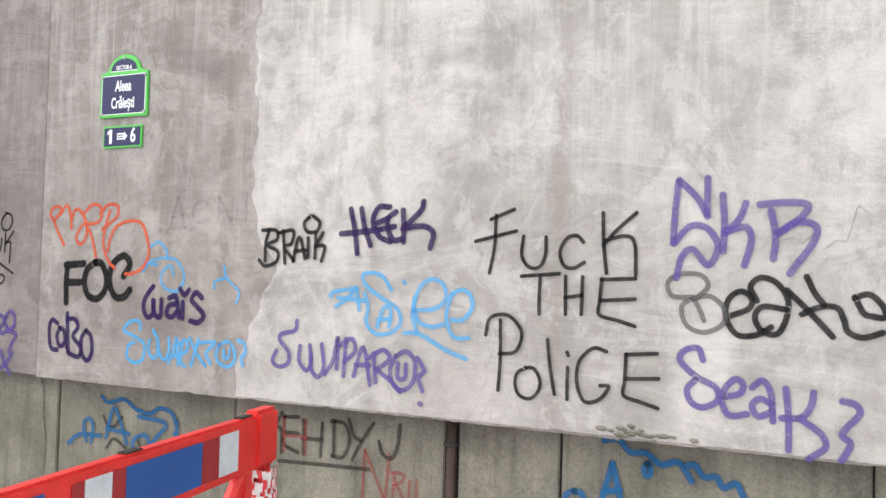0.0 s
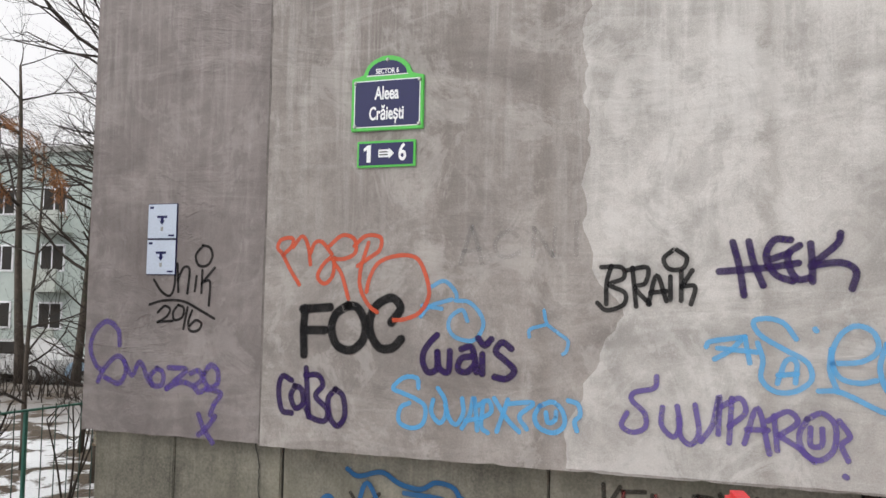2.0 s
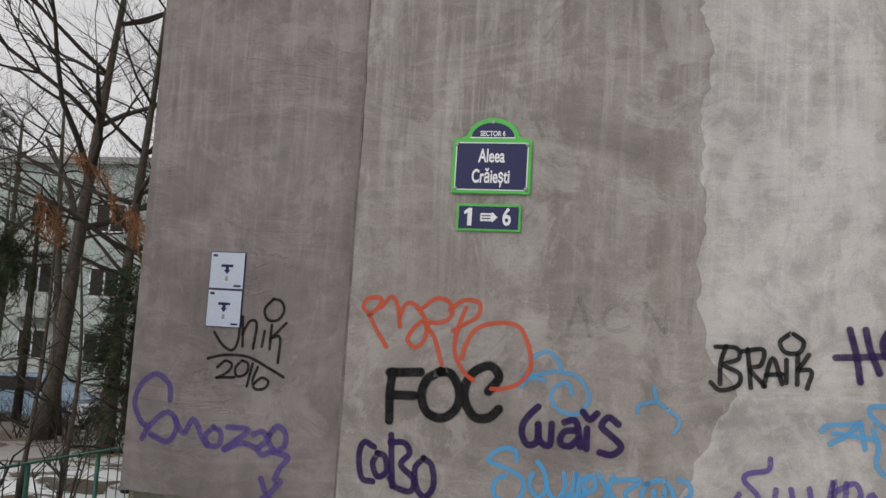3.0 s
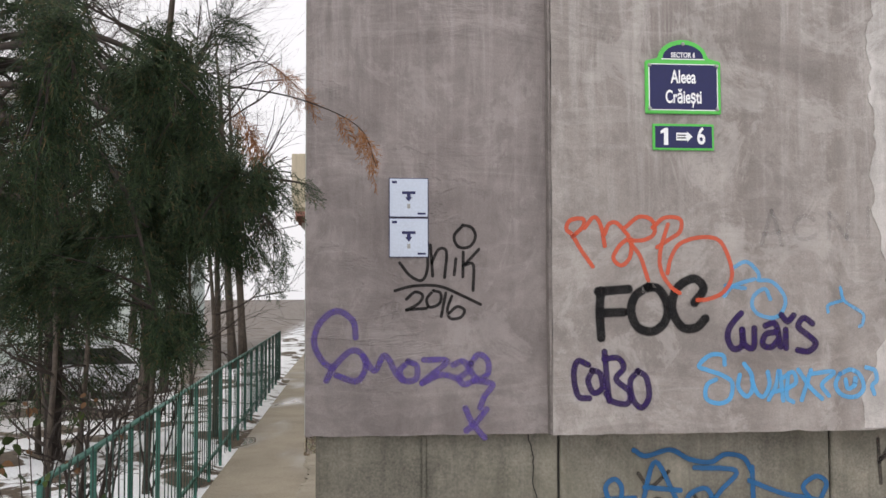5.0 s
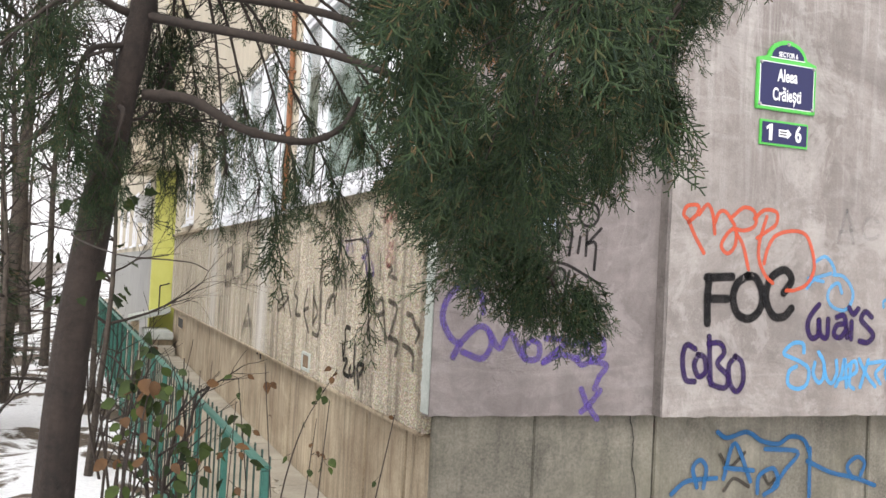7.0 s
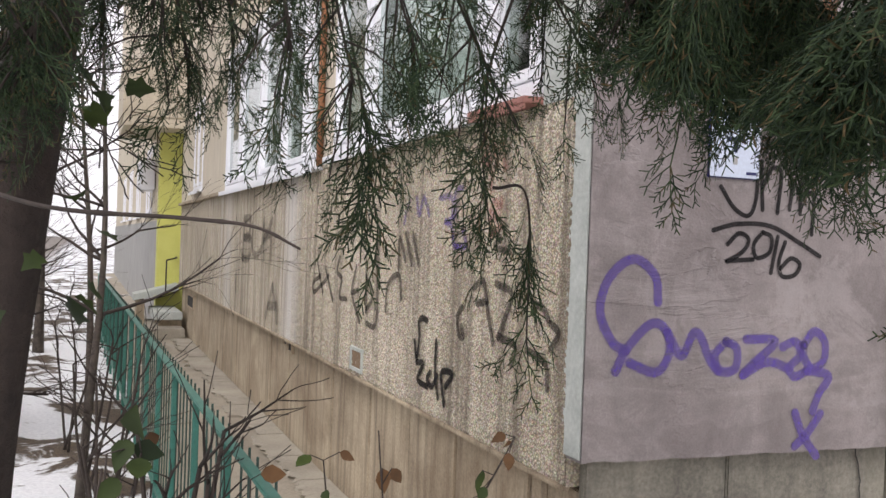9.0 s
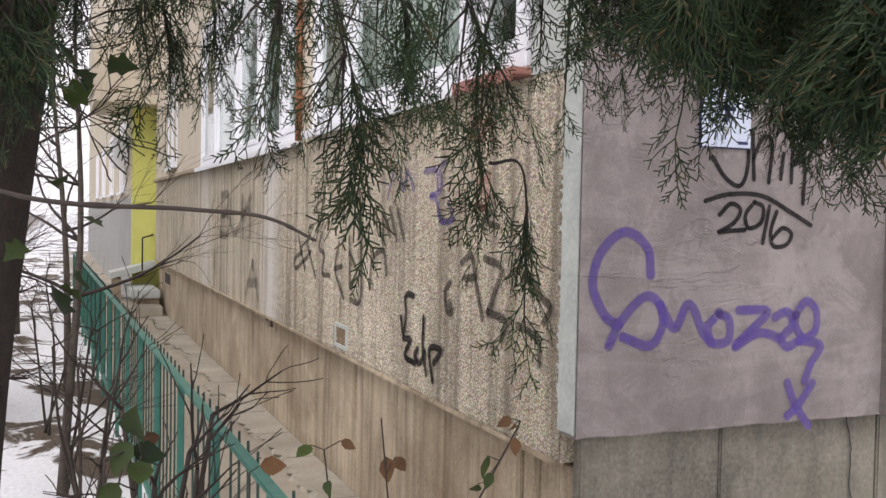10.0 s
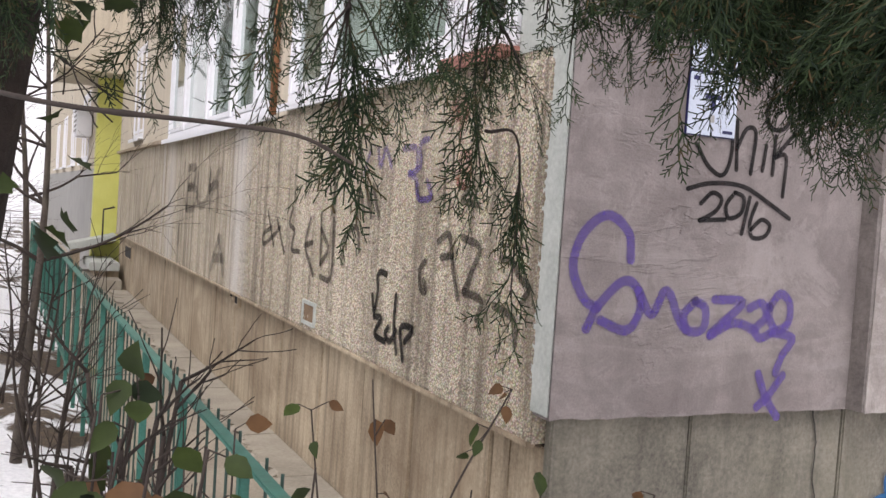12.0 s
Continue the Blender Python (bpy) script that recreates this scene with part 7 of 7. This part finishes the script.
def leafy_stem(points, leaves, label, seed, brown=0.4, size=0.055):
    rng = random.Random(seed)
    o_ = Vector(points[0])
    e = base("leafy_stem", label, "plant", points[0])
    w = Heap()
    line = smooth_path([Vector(p) - o_ for p in points], 7)
    w.put(sweep(line, [0.0035 - 0.002 * i / len(line) for i in range(len(line))], 4))
    g, d_ = Heap(), Heap()
    for k in range(leaves):
        i = rng.randrange(len(line) // 3, len(line))
        p = line[i]
        st = Vector((rng.gauss(0, 0.6), rng.gauss(0, 0.6), rng.gauss(0.1, 0.5))).normalized()
        q = p + st * rng.uniform(0.015, 0.04)
        w.put(sweep([p, q], 0.001, 3))
        hp = g if rng.random() > brown else d_
        hp.put(leaf_shape(size * rng.uniform(0.6, 1.15), rng, q, (st + Vector((0, 0, rng.uniform(-1.6, -0.5)))).normalized(), Vector((rng.gauss(0, 0.5), -1 + rng.gauss(0, 0.5), 0.5))))
    o = w.make("stem", "twig", True)
    o.parent = e
    for hp, n_, m_ in ((g, "green_leaves", "ivy"), (d_, "brown_leaves", "dead_leaf")):
        if hp.v:
            o = hp.make(n_, m_, True)
            o.parent = e


leafy_stem([(-1.2, -0.95, 0), (-1.22, -1.0, 0.5), (-1.25, -1.05, 1.1)], 13, "low stem with ivy-like green leaves", 81, 0.2, 0.045)
leafy_stem([(-1.15, -0.9, 0), (-1.16, -0.95, 0.6), (-1.17, -1.0, 1.12)], 11, "low stem with green and brown leaves", 82, 0.3, 0.045)
leafy_stem([(-1.1, -0.95, 0), (-1.08, -1.0, 0.5), (-1.07, -1.08, 1.08)], 7, "low stem with green and brown leaves", 83, 0.4, 0.042)
leafy_stem([(-0.9, -1.05, 0), (-0.92, -1.05, 0.6), (-0.86, -1.05, 0.95), (-0.74, -1.05, 1.18)], 9, "thin stem with withered brown leaves", 84, 0.6, 0.036)
leafy_stem([(-0.9, -1.05, 0), (-0.93, -1.08, 0.6), (-0.98, -1.05, 1.2)], 5, "thin stem with withered brown leaves", 85, 0.8, 0.036)
leafy_stem([(-0.9, -1.05, 0), (-0.84, -1.08, 0.7), (-0.8, -1.05, 1.02)], 5, "thin stem with withered brown leaves", 86, 0.6, 0.036)
leafy_stem([(-0.7, -1.2, 0), (-0.66, -1.2, 0.6), (-0.6, -1.25, 1.06)], 8, "thin stem with green and brown leaves", 87, 0.5, 0.036)
leafy_stem([(-0.95, -1.0, 0), (-1.0, -1.0, 0.7), (-1.05, -0.98, 1.14)], 6, "thin stem with green leaves", 88, 0.2, 0.038)
leafy_stem([(-1.426, -1.370, 0), (-1.416, -1.390, 0.759), (-1.396, -1.420, 1.265)], 12, "low stem with drooping dark green leaves", 120, 0.12, 0.034)
leafy_stem([(-1.393, -1.330, 0), (-1.383, -1.350, 0.757), (-1.363, -1.380, 1.261)], 14, "low stem with drooping dark green leaves", 121, 0.12, 0.034)
leafy_stem([(-1.378, -1.350, 0), (-1.368, -1.370, 0.736), (-1.348, -1.400, 1.226)], 11, "low stem with drooping dark green leaves", 122, 0.12, 0.034)
leafy_stem([(-1.413, -1.370, 0), (-1.403, -1.390, 0.726), (-1.383, -1.420, 1.210)], 14, "low stem with drooping dark green leaves", 123, 0.12, 0.034)
leafy_stem([(-1.326, -1.370, 0), (-1.316, -1.390, 0.727), (-1.296, -1.420, 1.211)], 9, "low stem with drooping dark green leaves", 124, 0.12, 0.034)
leafy_stem([(-0.857, -1.250, 0), (-0.847, -1.270, 0.667), (-0.827, -1.300, 1.112)], 5, "low stem with drooping dark green leaves", 125, 0.12, 0.034)

leafy_stem([(-1.42, -1.42, 0), (-1.41, -1.43, 0.93), (-1.38, -1.45, 1.23)], 12, "low stem with large dark green leaves", 130, 0.15, 0.055)
leafy_stem([(-1.44, -1.39, 0), (-1.43, -1.40, 0.95), (-1.40, -1.42, 1.25)], 8, "low stem with large dark green leaves", 131, 0.1, 0.055)
leafy_stem([(-1.40, -1.47, 0), (-1.39, -1.48, 0.92), (-1.36, -1.50, 1.22)], 9, "low stem with large dark green leaves", 132, 0.3, 0.05)
leafy_stem([(-1.35, -1.47, 0), (-1.34, -1.48, 0.93), (-1.31, -1.50, 1.23)], 8, "low stem with large dark green leaves", 133, 0.25, 0.05)
leafy_stem([(-1.40, -1.37, 0), (-1.39, -1.38, 0.96), (-1.36, -1.40, 1.26)], 6, "low stem with large dark green leaves", 134, 0.2, 0.045)

# low hedge and litter in front of the car park
def twig_hedge(x0, x1, y, h, n, seed):
    rng = random.Random(seed)
    e = base("bare_hedge", "tangled brown leafless hedge by the car park", "hedge", ((x0 + x1) / 2, y, ground_z((x0 + x1) / 2, y)), kind="stuff")
    hp = Heap()
    for k in range(n):
        p = Vector((rng.uniform(x0, x1) - (x0 + x1) / 2, rng.gauss(0, 0.3), -0.05))
        grow(hp, p, Vector((rng.gauss(0, 0.3), rng.gauss(0, 0.3), 1)).normalized(), h * rng.uniform(0.7, 1.1), 0.012, 1, rng, 0, 0.6, 0.25, 3, 0.003)
    o = hp.make("bush", "twig")
    o.parent = e


twig_hedge(-16, -4.5, 13.2, 0.9, 240, 91)
twig_hedge(-9, -2.0, 8.0, 0.55, 130, 92)

# ---- car park and far flats ----
structure("road", boxes((-45, -5.0, 15.5, 24.0, -1.2, -1.02)), surface("wet_asphalt", (0.035, 0.035, 0.036), (0.08, 0.08, 0.08), 3, 0.55, 0.4, 60), "wet dark asphalt of the car park", "road")


def car(at, turn, colour, label):
    c = base("parked_car", label, "car", at)
    c.rotation_euler = (0, 0, radians(turn))
    paint = plain("car_paint", colour, 0.25, 0, 0.03)
    prof = [(-2.1, 0.32), (-2.12, 0.62), (-1.95, 0.82), (-1.1, 0.9), (1.5, 0.93), (2.05, 0.78), (2.12, 0.4), (2.0, 0.28)]
    part("body", outline(prof, -0.85, 0.85, 0.05), paint, c, smooth=False)
    part("cabin", outline([(-1.15, 0.88), (-0.55, 1.36), (0.75, 1.4), (1.45, 0.9)], -0.7, 0.7, 0.05), paint, c)
    for s in (-1, 1):
        part("side_window", outline([(-0.95, 0.93), (-0.5, 1.29), (0.7, 1.32), (1.2, 0.93)], s * 0.705, s * 0.71), "dark", c)
    part("windscreen", boxes((-1.02, -0.98, -0.6, 0.6, 0.95, 1.0)), "dark", c)
    for x in (-1.35, 1.3):
        for s in (-1, 1):
            bm = bmesh.new()
            bmesh.ops.create_cone(bm, cap_ends=True, segments=20, radius1=0.31, radius2=0.31, depth=0.2, matrix=Matrix.Translation((x, s * 0.78, 0.3)) @ Matrix.Rotation(radians(90), 4, "X"))
            w_ = part("wheel", bm, "dark", c)
            bm = bmesh.new()
            bmesh.ops.create_cone(bm, cap_ends=True, segments=16, radius1=0.19, radius2=0.17, depth=0.03, matrix=Matrix.Translation((x, s * 0.885, 0.3)) @ Matrix.Rotation(radians(90), 4, "X"))
            part("rim", bm, "steel", w_)
    for s in (-1, 1):
        part("headlight", boxes((-2.14, -2.05, s * 0.62 - 0.14, s * 0.62 + 0.14, 0.6, 0.72), bevel=0.02), "white", c)
    return c


car((-9.3, 17.2, -1.02), 8, (0.7, 0.72, 0.74), "white parked car in the car park")
car((-14.2, 18.4, -1.02), 5, (0.3, 0.42, 0.55), "pale blue parked car in the car park")
car((-11.6, 21.0, -1.02), 0, (0.4, 0.04, 0.04), "red parked car in the car park")
car((-6.2, 18.8, -1.02), 4, (0.6, 0.62, 0.65), "silver parked car in the car park")
car((-19.5, 19.0, -1.02), 0, (0.68, 0.68, 0.68), "white parked car in the car park")
M["teal"] = surface("pale_teal_render", (0.36, 0.42, 0.4), (0.5, 0.56, 0.53), 0.8, 0.9, 0.1, 20)
flats = base("apartment_building", "pale teal block of flats with balconies beyond the car park", "building", (-22.0, 31.0, -1.0))
part("wall", boxes((-26, 15, 0, 10, -0.1, 9.8)), "teal", flats)
part("roof", boxes((-26.3, 15.3, -0.3, 10.3, 9.8, 10.1)), "grey_wall", flats)
for storey in range(3):
    for k in range(12):
        x, z = -24.6 + 3.2 * k, 1.2 + 2.8 * storey
        wn_ = part("window", boxes((x, x + 1.5, -0.06, 0.02, z, z + 1.35), bevel=0.02), "pvc", flats)
        part("pane", boxes((x + 0.1, x + 0.7, -0.075, -0.05, z + 0.1, z + 1.25)), "dark", wn_)
        part("pane", boxes((x + 0.8, x + 1.4, -0.075, -0.05, z + 0.1, z + 1.25)), "dark", wn_)
        if k % 2:
            part("balcony", boxes((x - 0.2, x + 1.9, -1.0, -0.9, z - 0.9, z + 0.1), (x - 0.2, x + 1.9, -1.0, 0.0, z - 1.0, z - 0.9), bevel=0.02), "edge", flats)
